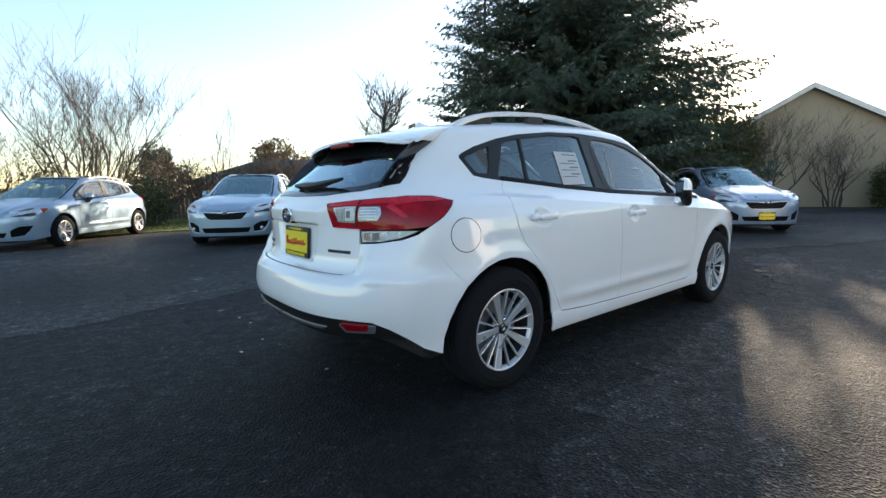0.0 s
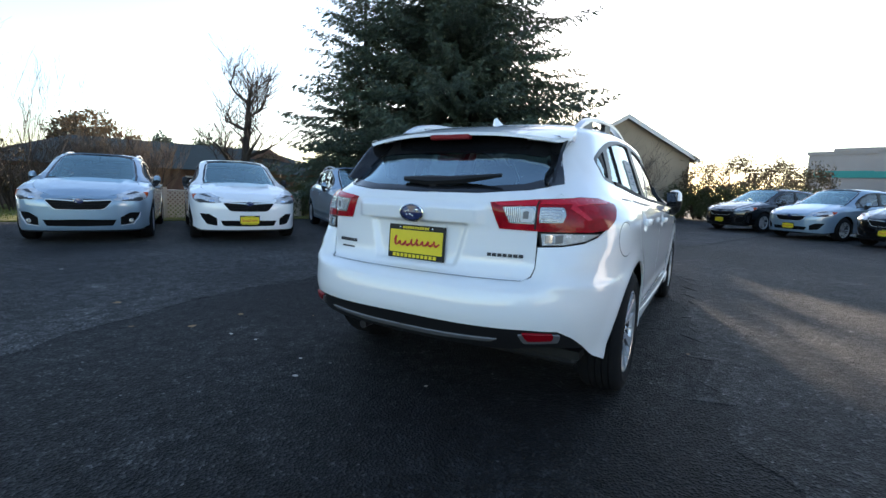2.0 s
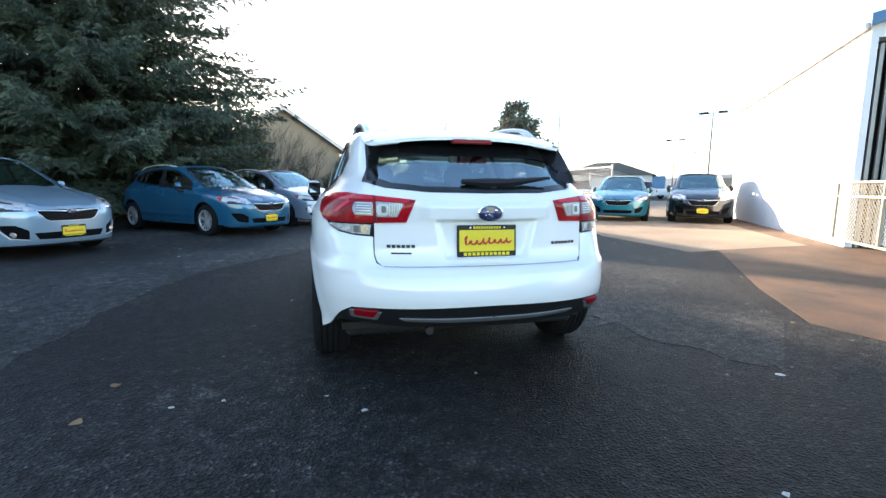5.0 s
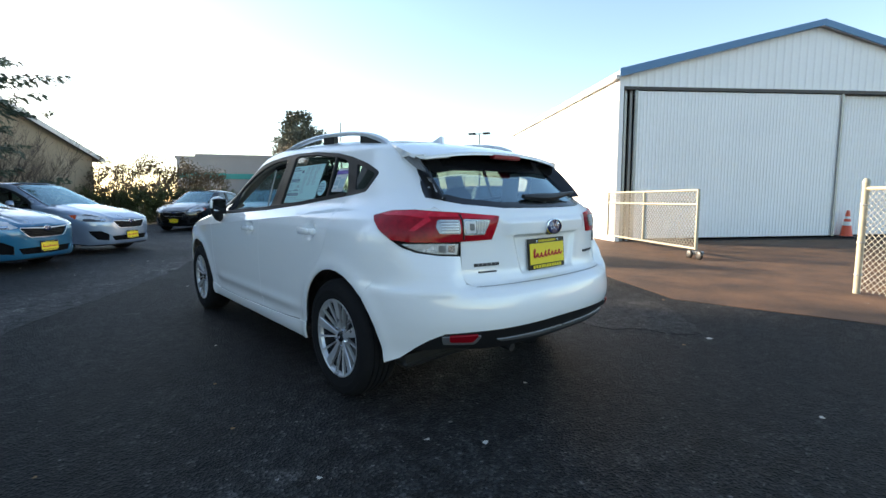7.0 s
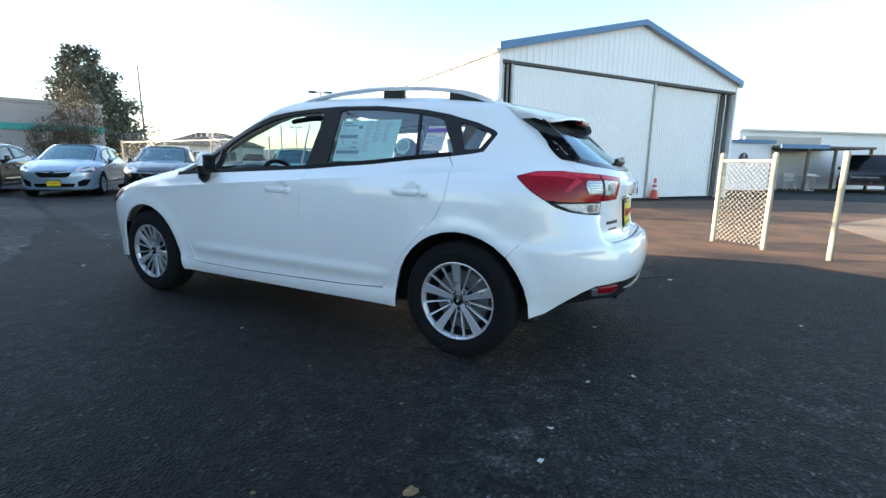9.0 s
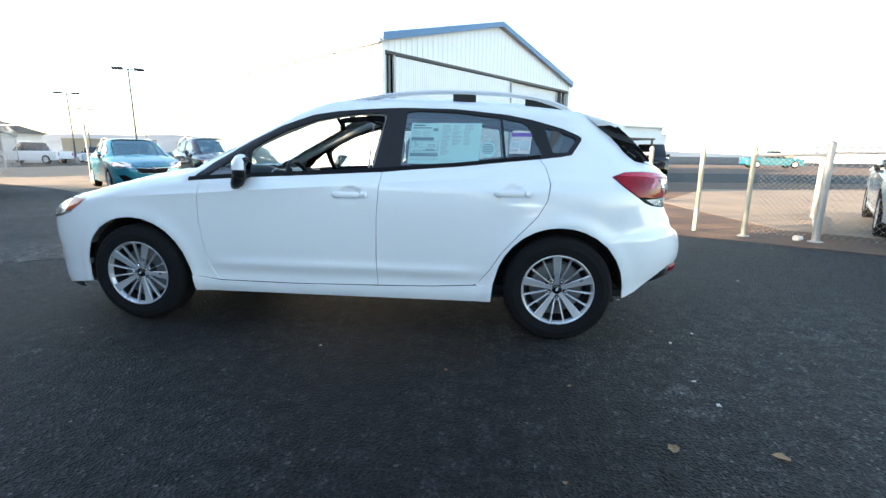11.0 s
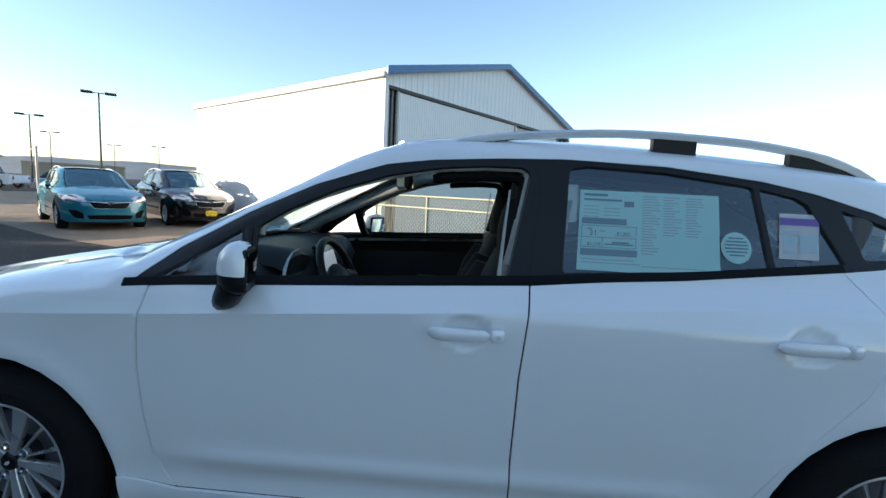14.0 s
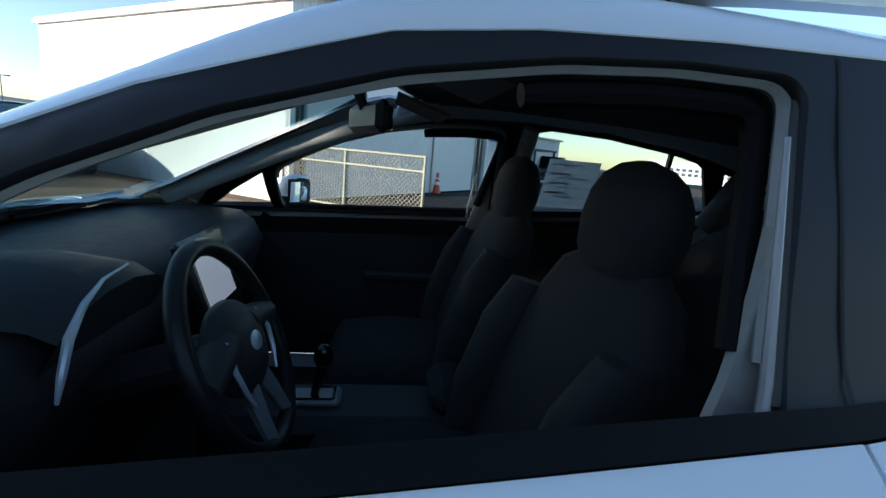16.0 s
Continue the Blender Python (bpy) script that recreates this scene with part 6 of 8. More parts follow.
            for i in range(len(pts) - 1):
                fs += [(6 * i + j, 6 * i + (j + 1) % 6, 6 * i + 6 + (j + 1) % 6, 6 * i + 6 + j) for j in range(6)]
            g.add(vs, fs + [(5, 4, 3, 2, 1, 0), tuple(6 * len(pts) - 6 + j for j in range(6))])
            rl = part("roof_rail", g, C_SILVERTRIM, car, "silver roof rail", smooth=50)
            for x0, x1 in ((.08, -.15), (-.68, -.82), (-1.12, -1.37)):
                g = Geo()
                vs = []
                for x in np.linspace(x0, x1, 5):
                    y = .555 - .02 * abs(x + .6)
                    zr = float(m_roof(np.array([[x, min(y, .545)]]))[0, 2]) - .012
                    zt = max(float(cx(-x)) - .016, zr + .004)
                    vs += [(x, s * (y - .014), zr), (x, s * (y - .014), zt), (x, s * (y + .014), zt), (x, s * (y + .014), zr - .01)]
                g.add(vs, [(4 * i + j, 4 * i + j + 1, 4 * i + 5 + j, 4 * i + 4 + j) for i in range(4) for j in range(3)] + [(0, 1, 2, 3), (19, 18, 17, 16)])
                part("rail_foot", g, C_SATIN, rl)
    # middle panels
    roof = panel("roof", [(.245, 0), (.22, .2), (.165, .4), (.085, .55), (-.5, .562), (-1.0, .552), (-1.37, .53), (-1.43, 0)], m_roof, body, car, st * 1.3, sides=both)
    panel("windscreen", [(screen_t(y, z), z) for y, z in ((0, .985), (.4, .980), (.64, .972), (.635, 1.05), (.60, 1.2), (.56, 1.32), (.50, 1.385), (.3, 1.412), (0, 1.42))], m_screen, G_SCREEN, car, .05, off=-.003, flange=0, sides=both).visible_shadow = False
    band = [(y, z) for y, z in ((.64, .972), (.635, 1.05), (.60, 1.2), (.56, 1.32), (.50, 1.385), (.3, 1.412), (0, 1.42))]
    inner = [(0, 1.409), (.28, 1.402), (.478, 1.375), (.537, 1.312), (.565, 1.2), (.60, 1.05), (.605, .975)]
    panel("screen_border", [(screen_t(y, z), z) for y, z in band + inner], m_screen, C_GLOSS, car, .05, off=-.001, flange=0, sides=both)
    rim_pts = [(x, float(hood_y(np.array(x))) - .0015) for x in (1.03, 1.15, 1.3, 1.45, 1.6, 1.72, 1.82, 1.9, 1.97, 2.03, 2.08, 2.12, 2.15, 2.172)]
    hood = panel("hood", [(1.10, 0), (1.065, .4), (1.02, .60)] + rim_pts + [(2.186, .12), (2.192, 0)], m_hood, body, car, st * 1.2, sides=both)
    g = Geo()
    g.box(.96, -.64, .90, 1.16, .64, .938)
    part("cowl", g, C_SATIN, car)
    for y in (.34, -.18):
        g = Geo()
        p0, p1 = m_screen(np.array([[screen_t(abs(y), .985), .985], [screen_t(abs(y * .2 + .05), 1.03), 1.03]]))
        g.tube([(p0[0] + .02, y, .958), (p0[0] + .0, y - .15, .972), (p0[0] - .03, y - .42, .992)], .008, 6)
        part("wiper", g, C_SATIN, car)
    # front bumper with its openings
    lid_edge = [("x", x, float(hood_edge(x)) - .0006) for x in (2.09, 2.12, 2.15, 2.172)]
    mouth = (("y", 0, .518), ("y", .27, .523), ("y", .315, .540), ("y", .402, .645), ("y", .388, .676), ("y", 0, .684))
    vent = (("y", 0, .372), ("y", .455, .364), ("y", .405, .272), ("y", 0, .264))
    grille = nose_poly(*mouth)
    front_arc = [("x", x, z) for x, z in arc(WHEEL_X, -11, 40, 7)]
    nose = nose_poly(("y", 0, .205), ("y", .5, .205), ("y", .72, .20), *front_arc, ("x", 1.685, .62), ("x", 1.73, .69), ("x", 1.786, .709), ("x", 1.80, .702), ("x", 1.90, .669), ("x", 1.99, .652), ("y", .52, .652), ("y", .415, .670), *lid_edge, ("y", 0, .708), *mouth[::-1], *vent)
    panel("front_bumper", nose, m_nose, body, car, st, holes=[rounded(nose_poly(("y", .50, .275), ("y", .66, .30), ("y", .72, .39), ("x", 1.97, .475), ("y", .62, .475), ("y", .50, .40)), .02)], sides=both)
    gr = panel("grille", grille, m_nose, C_GRILLE, car, .05, off=-.02, sides=both, label="black front grille")
    panel("grille_bar", nose_poly(("y", .055, .642), ("y", .20, .653), ("y", .385, .662), ("y", .384, .671), ("y", .20, .667), ("y", .055, .660)), m_nose, C_SILVERTRIM, gr, .04, off=.004, flange=.008, sides=both, label="chrome wing-shaped grille bar")
    for z in (.545, .570, .595, .620):
        panel("grille_slat", nose_poly(("y", 0, z), ("y", .30 + (z - .545), z), ("y", .30 + (z - .545), z + .005), ("y", 0, z + .005)), m_nose, C_SATIN, gr, .06, off=-.012, flange=0, sides=both)
    panel("grille_edge", nose_poly(("y", 0, .513), ("y", .272, .518), ("y", .319, .537), ("y", .408, .645), ("y", .394, .680), ("y", .390, .677), ("y", .403, .645), ("y", .316, .541), ("y", .270, .5225), ("y", 0, .5175)), m_nose, C_SILVERTRIM, gr, .03, off=.003, flange=.010, sides=both)
    panel("lower_grille", nose_poly(("y", 0, .255), ("y", .42, .264), ("y", .47, .370), ("y", 0, .380)), m_nose, C_GRILLE, car, .05, off=-.02, sides=both)
    panel("front_lip", nose_poly(("y", 0, .17), ("y", .6, .17), ("y", .78, .185), ("y", .78, .215), ("y", .5, .214), ("y", 0, .214)), m_nose, C_SATIN, car, .06, off=-.012, sides=both)
    oval(car, 2.256, .648, 1)
    # tailgate, rear bumper
    gate = panel("tailgate", rear_poly(("y", 0, 1.0), ("y", .3, 1.004), ("y", .5, 1.024), ("y", .605, 1.053), ("y", .63, 1.045), ("y", .60, .985), ("y", .562, .98), ("y", .562, .70), ("y", .552, .665), ("y", .525, .648), ("y", 0, .646)), m_gate, body, car, .0125 if full else .045, sides=both)
    panel("rear_window", rear_poly(("y", 0, 1.004), ("y", .3, 1.008), ("y", .5, 1.028), ("y", .607, 1.058), ("y", .565, 1.15), ("y", .53, 1.25), ("y", .50, 1.32), ("y", 0, 1.335)), m_rear, G_REAR, car, .05, off=-.002, flange=0, sides=both, label="dark tinted rear window").visible_shadow = False
    panel("window_border", rear_poly(("y", 0, 1.003), ("y", .3, 1.007), ("y", .5, 1.027), ("y", .607, 1.057), ("y", .565, 1.15), ("y", .53, 1.25), ("y", .50, 1.32), ("y", .455, 1.315), ("y", .485, 1.24), ("y", .525, 1.14), ("y", .55, 1.085), ("y", .47, 1.052), ("y", .3, 1.034), ("y", 0, 1.030)), m_rear, C_GLOSS, car, .03, off=.0, flange=0, sides=both)
    sp = panel("spoiler", [(-1.435, 0), (-1.375, .525), (-1.46, .560), (-1.56, .585), (-1.66, .588), (-1.715, .55), (-1.745, .44), (-1.770, .2), (-1.776, 0)], m_spoiler, body, car, .03, flange=.017, sides=both)
    panel("spoiler_underside", [(-1.50, 0), (-1.50, .40), (-1.70, .40), (-1.742, .2), (-1.750, 0)], lambda p: m_spoiler(p) - np.c_[np.zeros(len(p)), np.zeros(len(p)), .013 + .022 * np.clip((p[:, 0] + 1.76) / .09, 0, 1)], C_GLOSS, sp, .03, flange=0, sides=both, label="gloss black spoiler underside")
    for s_end in (1, -1):
        panel("spoiler_end", [(-1.46, .398), (-1.46, .53), (-1.64, .570), (-1.70, .530), (-1.733, .398)], lambda p: m_spoiler(p) - np.c_[np.zeros(len(p)), np.zeros(len(p)), np.full(len(p), .028)], body, sp, .03, flange=0, sides=(s_end,))
    for s_end in (1, -1):
        # white drop sides of the spoiler
        up = m_spoiler(np.array([(-1.43, .550), (-1.50, .571), (-1.56, .5835), (-1.62, .5865), (-1.675, .5790), (-1.712, .553)]))
        down = np.array([(-1.445, .556, 1.336), (-1.505, .569, 1.300), (-1.555, .578, 1.266), (-1.61, .580, 1.268), (-1.665, .574, 1.273), (-1.706, .549, 1.279)])
        g = Geo()
        rows = [[u + [0, .001, 0], u * .5 + d * .5 + [0, .006, 0], d, d - [0, .03, -.004]] for u, d in zip(up, down)]
        g.add([Vector((p[0], s_end * p[1], p[2])) for row in rows for p in row], [(4 * a + b, 4 * a + b + 1, 4 * a + 5 + b, 4 * a + 4 + b) for a in range(5) for b in range(3)])
        part("spoiler_side", g, body, sp, smooth=50)
    # Black band over the upper glass: the spoiler's shadow as a panel.
    panel("window_header", rear_poly(("y", 0, 1.200), ("y", .38, 1.196), ("y", .49, 1.180), ("y", .53, 1.25), ("y", .50, 1.32), ("y", 0, 1.335)), m_rear, C_GLOSS, car, .04, off=.001, flange=0, sides=both)
    g = Geo()
    g.box(-1.778, -.115, 1.268, -1.74, .115, 1.292, Matrix(), .006)
    part("high_brake_lamp", g, C_DEEPRED, sp, "red high brake lamp")
    panel("gate_corner", rear_poly(("y", .55, .985), ("y", .70, .992), ("x", -1.80, .998), ("x", -1.825, 1.056), ("y", .60, 1.062), ("y", .55, 1.03)), m_rear, body, car, .03, off=-.006, flange=0, sides=both)
    panel("gate_seam", rear_poly(("y", 0, .6425), ("y", .525, .6445), ("y", .525, .6462), ("y", 0, .6442)), m_rear, C_STRIP, car, .03, off=.0018, flange=0, sides=both)
    panel("gate_gap", rear_poly(("y", 0, .62), ("y", .53, .622), ("y", .59, .66), ("y", .59, .79), ("y", .54, .79), ("y", .54, .70), ("y", .52, .668), ("y", 0, .666)), m_rear, C_DASH, car, .03, off=-.016, flange=0, sides=both)
    bump = rear_poly(("y", 0, .6424), ("y", .528, .6444), ("y", .5575, .660), ("y", .5675, .70), ("y", .569, .786), ("y", .66, .792), ("x", -1.86, .806), ("x", -1.795, .832), ("x", -1.70, .6975), ("x", -1.60, .5805), ("x", -1.655, .505), ("x", -1.690, .43), ("x", -1.709, .35), ("x", -1.714, .272), ("x", -1.79, .305), ("x", -1.87, .365), ("x", -1.94, .412), ("y", .68, .445), ("y", .58, .452), ("y", 0, .456))
    panel("rear_bumper", bump, m_bump, body, car, st * .7, sides=both)
    low = panel("bumper_valance", rear_poly(("y", 0, .453), ("y", .58, .449), ("y", .68, .442), ("x", -1.94, .409), ("x", -1.87, .362), ("x", -1.85, .350), ("y", .64, .370), ("y", .5, .352), ("y", 0, .345)), m_rear, C_SATIN, car, .04, off=-.004, flange=.04, sides=both, label="black lower bumper valance")
    panel("silver_strip", rear_poly(("y", 0, .392), ("y", .2, .394), ("y", .46, .402), ("y", .43, .390), ("y", .2, .377), ("y", 0, .374)), m_rear, C_STRIP, low, .04, off=.006, sides=both, label="silver trim strip")
    oval(car, -2.089, .905, -1)
    if full:
        lettering(car, .505, .365, .733, .748, 6)
        lettering(car, .485, .36, .702, .710, 1)
        lettering(car, -.515, -.36, .737, .751, 7)
        w = Geo()
        piv = m_rear(np.array([[rear_t("y", 0, 1.055), 1.055]]))[0]
        w.tube([(piv[0] - .02, .12, 1.060), (piv[0] - .022, -.02, 1.052), (piv[0] - .02, -.14, 1.056), (piv[0] + .005, -.38, 1.085)], [.012, .026, .022, .008], 8)
        part("rear_wiper", w, C_SATIN, car, "black rear wiper", smooth=True)
        w = Geo()
        w.ball((piv[0] - .018, -.045, 1.035), (.022, .034, .026), 12, 8)
        part("wiper_hub", w, C_SATIN, car, smooth=True)
        panel("fuel_flap", [(-1.588 + .077 * math.cos(2 * math.pi * k / 32), .816 + .077 * math.sin(2 * math.pi * k / 32)) for k in range(32)], m_side, body, car, .03, off=.0018, flange=.006, sides=(-1,))
        panel("flap_gap", [(-1.588 + .081 * math.cos(2 * math.pi * k / 32), .816 + .081 * math.sin(2 * math.pi * k / 32)) for k in range(32)], m_side, C_DASH, car, .04, off=.0006, flange=0, sides=(-1,))
        g = Geo()
        g.tube([(-1.6, .28, .32), (-2.0, .30, .32), (-2.07, .30, .315)], .021, 14)
        part("exhaust_pipe", g, C_RIMDARK, car, smooth=True)
    # fin aerial
    g = Geo()
    vs, n = [], 9
    for i in range(n):
        q = i / (n - 1)
        x = -1.06 - .17 * q
        h = .062 * q ** 1.5 * (1 if q < .95 else .7)
        hw = .026 * (1 - .5 * q)
        zz = float(m_roof(np.array([[max(x, -1.40), 0.0]]))[0, 2])
        vs += [(x, -hw, zz - .004), (x, -hw * .35, zz + h), (x, hw * .35, zz + h), (x, hw, zz - .004)]
    g.add(vs, [(4 * i + j, 4 * i + j + 1, 4 * i + 5 + j, 4 * i + 4 + j) for i in range(n - 1) for j in range(3)] + [(4 * n - 4, 4 * n - 3, 4 * n - 2, 4 * n - 1)])
    part("aerial_fin", g, body, car, smooth=50)
    # floor pan
    g = Geo()
    g.box(-1.72, -.70, .20, 2.0, .70, .24, None, .02)
    g.box(-2.06, -.55, .375, -1.70, .55, .44, None, .02)
    part("underbody", g, C_DASH, car)
    if plates:
        plate(car, -2.052, .763, -1, full)
        plate(car, 2.274, .372, 1)
    make_interior(car, full)
    return car


HERO = make_car(P_WHITE, "white hatchback car with silver roof rails and an open driver's window", True)
tagged(HERO, group="parked cars")


# window stickers of the white car
def window_sheet(name, label, x0, x1, z0, z1, s, mat, bars, off=-.006, skew=0.0):
    t = thing(name, label, "sticker")
    f = lambda p: m_side(np.c_[p[:, 0] + skew * (p[:, 1] - z0), p[:, 1]])
    panel("sheet", [(x0, z0), (x1, z0), (x1, z1), (x0, z1)], f, mat, t, .06, off=off, flange=0, sides=(s,))
    for nm, ink, rows in bars:
        for k, (a, b, c, d) in enumerate(rows):
            panel(nm, [(x0 + (x1 - x0) * a, z1 + (z0 - z1) * b), (x0 + (x1 - x0) * c, z1 + (z0 - z1) * b), (x0 + (x1 - x0) * c, z1 + (z0 - z1) * d), (x0 + (x1 - x0) * a, z1 + (z0 - z1) * d)], f, ink, t, .08, off=off + .0015, flange=0, sides=(s,))
    return t


rng = random.Random(5)
dark_rows = [(.03, .045, .20, .075), (.03, .11, .30, .135), (.02, .355, .34, .43), (.02, .74, .42, .82), (.32, .13, .39, .20), (.02, .450, .41, .456), (.02, .595, .41, .601), (.02, .715, .41, .721), (.02, .45, .024, .72), (.408, .45, .412, .72), (.17, .60, .174, .72), (.24, .645, .36, .665), (.19, .67, .39, .685)]
pale_rows = [(.03 + .29 * (k % 2) * .5, .20 + .022 * k, .14 + .3 * (k % 2) * .5, .211 + .022 * k) for k in range(7)]
for col in (.45, .60, .76):
    n = 22 if col < .6 else 15
    pale_rows += [(col, .05 + .034 * k, col + .07 + .06 * rng.random(), .05 + .034 * k + .013) for k in range(n)]
pale_rows += [(.06, .48, .10, .50), (.15, .51, .19, .525), (.26, .565, .39, .575), (.03, .86, .40, .872), (.03, .90, .44, .912), (.45, .92, .9, .93)]
SHEET = window_sheet("window_sticker", "large pale blue price sheet on the rear door glass", -.424, -.850, 1.037, 1.278, 1, C_PAPER, (("heading", C_INK, dark_rows), ("print", C_INKL, pale_rows)), -.0075, -.06)


def sticker_text(parent, words, x, z, size, s=1):
    """Printed characters lying on the glass, read from outside."""
    cu = bpy.data.curves.new("printed_text", "FONT")
    cu.body, cu.size, cu.extrude = words, size, 0.0002
    cu.materials.append(C_INK)
    o = new("printed_text", cu)
    o.parent = parent
    q = [on_side(x + dx, z + dz, -.0042, s) for dx, dz in ((0, 0), (-.05, 0), (0, .05))]
    u, v = (q[1] - q[0]).normalized(), (q[2] - q[0]).normalized()
    n = u.cross(v).normalized()
    v = n.cross(u)
    o.matrix_basis = Matrix(((u.x, v.x, n.x, q[0].x), (u.y, v.y, n.y, q[0].y), (u.z, v.z, n.z, q[0].z), (0, 0, 0, 1)))
    return o


for words, x, z, size in (("31", -.462, 1.137, .026), ("$1,000", -.545, 1.141, .015), ("$1,150", -.455, 1.1075, .015)):
    sticker_text(SHEET, words, x, z, size)
window_sheet("small_sheet", "white and purple leaflet on the small rear side glass", -1.03, -1.15, 1.10, 1.235, 1, C_PAPERW, (("heading", C_PURPLE, [(0, .10, 1, .26)]), ("print", C_INKL, [(.08, .38, .5, .45), (.08, .5, .45, .75), (.5, .45, .95, .85), (.08, .82, .4, .9)])), -.0075, -.12)
window_sheet("paper_notice", "white printed paper notice inside the rear side glass", -.48, -.70, 1.045, 1.245, -1, C_PAPERW, (("print", C_INK, [(.08, .08, .7, .11), (.1, .26, .5, .30), (.25, .35, .9, .375), (.1, .46, .5, .50), (.25, .55, .9, .575), (.1, .66, .5, .70), (.25, .75, .9, .775)]),), -.0075, -.03)
disc = thing("round_sticker", "round pale sticker with printed lines on the door glass", "sticker")
panel("sheet", [(-.905 + .046 * math.cos(2 * math.pi * k / 24), 1.125 + .046 * math.sin(2 * math.pi * k / 24)) for k in range(24)], m_side, C_PAPER, disc, .03, off=-.0075, flange=0, sides=(1,))
for k in range(6):
    hw = .036 * math.sqrt(max(.1, 1 - ((k - 2.5) / 3.2) ** 2))
    panel("print", [(-.905 - hw, 1.15 - .010 * k), (-.905 + hw, 1.15 - .010 * k), (-.905 + hw, 1.1545 - .010 * k), (-.905 - hw, 1.1545 - .010 * k)], m_side, C_INK, disc, .06, off=-.006, flange=0, sides=(1,))

# ---- parked cars ----
LOT = make_car(P_SILVER, "silver hatchback car parked at the edge of the lot", False)
tagged(LOT, group="parked cars")


def recolour(car, body):
    for o in car.children_recursive:
        if o.type == "MESH" and o.data.materials and o.data.materials[0] == P_SILVER:
            o.material_slots[0].link = "OBJECT"
            o.material_slots[0].material = body


def park(x, y, heading, body, label, tall=1.0, no_rails=False, no_plate=False):
    car = copy_thing(LOT, Matrix.Translation((x, y, 0)) @ Matrix.Rotation(radians(heading), 4, "Z") @ Matrix.Diagonal((1, 1, tall, 1)))
    tagged(car, label, "car", "parked cars")
    drop = []
    if no_rails:
        drop += [o for o in car.children if o.name.startswith("roof_rail")]
    if no_plate:
        drop += [o for o in car.children if o.name.startswith("licence_plate")]
    for o in drop:
        for c in o.children_recursive:
            bpy.data.objects.remove(c)
        bpy.data.objects.remove(o)
    if body != P_SILVER:
        recolour(car, body)
    return car


def fog_lamps(car):
    """Round fog lamps with bright L-shaped edging in the front pockets."""
    for sd in (1, -1):
        p = m_nose(np.array([[nose_t("y", .63, .345), .345]]))[0]
        g = Geo()
        g.lathe([(.001, .012), (.028, .010), (.036, .002), (.040, -.02)], 16, Matrix.Translation((p[0] - .008, sd * p[1], p[2])) @ Matrix.Rotation(radians(90), 4, "Y"))
        part("fog_lamp", g, C_CLEAR, car, "round clear fog lamp", smooth=40)
        panel("fog_edging", nose_poly(("y", .50, .268), ("y", .665, .290), ("y", .735, .39), ("x", 1.975, .47), ("x", 1.985, .47), ("y", .722, .39), ("y", .655, .300), ("y", .50, .278)), m_nose, C_SILVERTRIM, car, .03, off=.005, flange=.008, sides=(sd,), label="silver edging of the fog lamp pocket")


def dark_mirrors(car):
    for o in car.children_recursive:
        if o.name.split(".")[0] == "cap":
            o.material_slots[0].link = "OBJECT"
            o.material_slots[0].material = C_SATIN


LOT.matrix_basis = Matrix.Translation((.47, 8.9, 0)) @ Matrix.Rotation(radians(-121), 4, "Z")
tagged(LOT, "silver hatchback car parked facing the lot beside a white car")
dark_mirrors(park(2.32, 7.58, -119, P_WHITE, "white car without roof rails parked between two silver ones", no_rails=True))
fog_lamps(park(4.66, 6.20, -124, P_SILVER, "silver hatchback car with roof rails parked under the conifer"))
park(-3.04, 11.27, -124, P_SILVER, "silver hatchback car with a sunlit side beside the grass")
park(7.47, 3.58, -133, P_BLUE, "bright blue hatchback car parked under the conifer")
park(9.60, 2.12, -137, P_GREY, "silver grey hatchback car parked before the gabled house")
park(16.1, -2.9, 140, P_BLACK, "black hatchback car parked before the dark hedge", no_rails=True)
park(14.0, -4.55, 140, P_SILVER, "silver sedan-like car parked beside black ones", no_rails=True)
park(12.3, -6.2, 140, P_BLACK, "black hatchback car with roof rails in the far row")
park(9.95, -9.36, 141, P_TEAL, "bright teal hatchback car lit by low sun", no_plate=True)
park(8.75, -11.4, 141, P_BLACK, "tall black crossover car lit by low sun", 1.07)
fog_lamps(LOT)
for o in [o for o in LOT.children if o.name.startswith("licence_plate") and o.matrix_basis.translation.x > 0]:
    for c in o.children_recursive:
        bpy.data.objects.remove(c)
    bpy.data.objects.remove(o)
park(-7.8, -4.25, 57, P_SILVER, "silver car parked beyond the walk gate")

# ---- plants ----
def blades(points, ways, length, width, rng_, droop=0.0, bend=True):
    """Small pointed leaves at points along ways, as vertex and face arrays."""
    n = len(points)
    ways = ways / np.maximum(np.linalg.norm(ways, axis=1), 1e-6)[:, None]
    side = np.cross(ways, rng_.normal(size=(n, 3)))
    side /= np.maximum(np.linalg.norm(side, axis=1), 1e-6)[:, None]
    ln = length * rng_.uniform(.6, 1.3, n)[:, None]
    wd = width * rng_.uniform(.6, 1.3, n)[:, None]
    tip = points + ways * ln - np.array([0, 0, 1]) * droop * ln
    mid = points + ways * ln * .5
    v = np.stack([points, mid - side * wd, tip, mid + side * wd], axis=1).reshape(-1, 3)
    i = np.arange(n) * 4
    return v, np.stack([i, i + 1, i + 2, i + 3], axis=1)


def array_part(name, v, f, mat, parent, label="", kind=""):
    me = bpy.data.meshes.new(name)
    me.from_pydata(v.tolist(), [], f.tolist())
    me.materials.append(mat)
    me.update()
    ob = new(name, me)
    ob.parent = parent
    return tagged(ob, label, kind=kind)


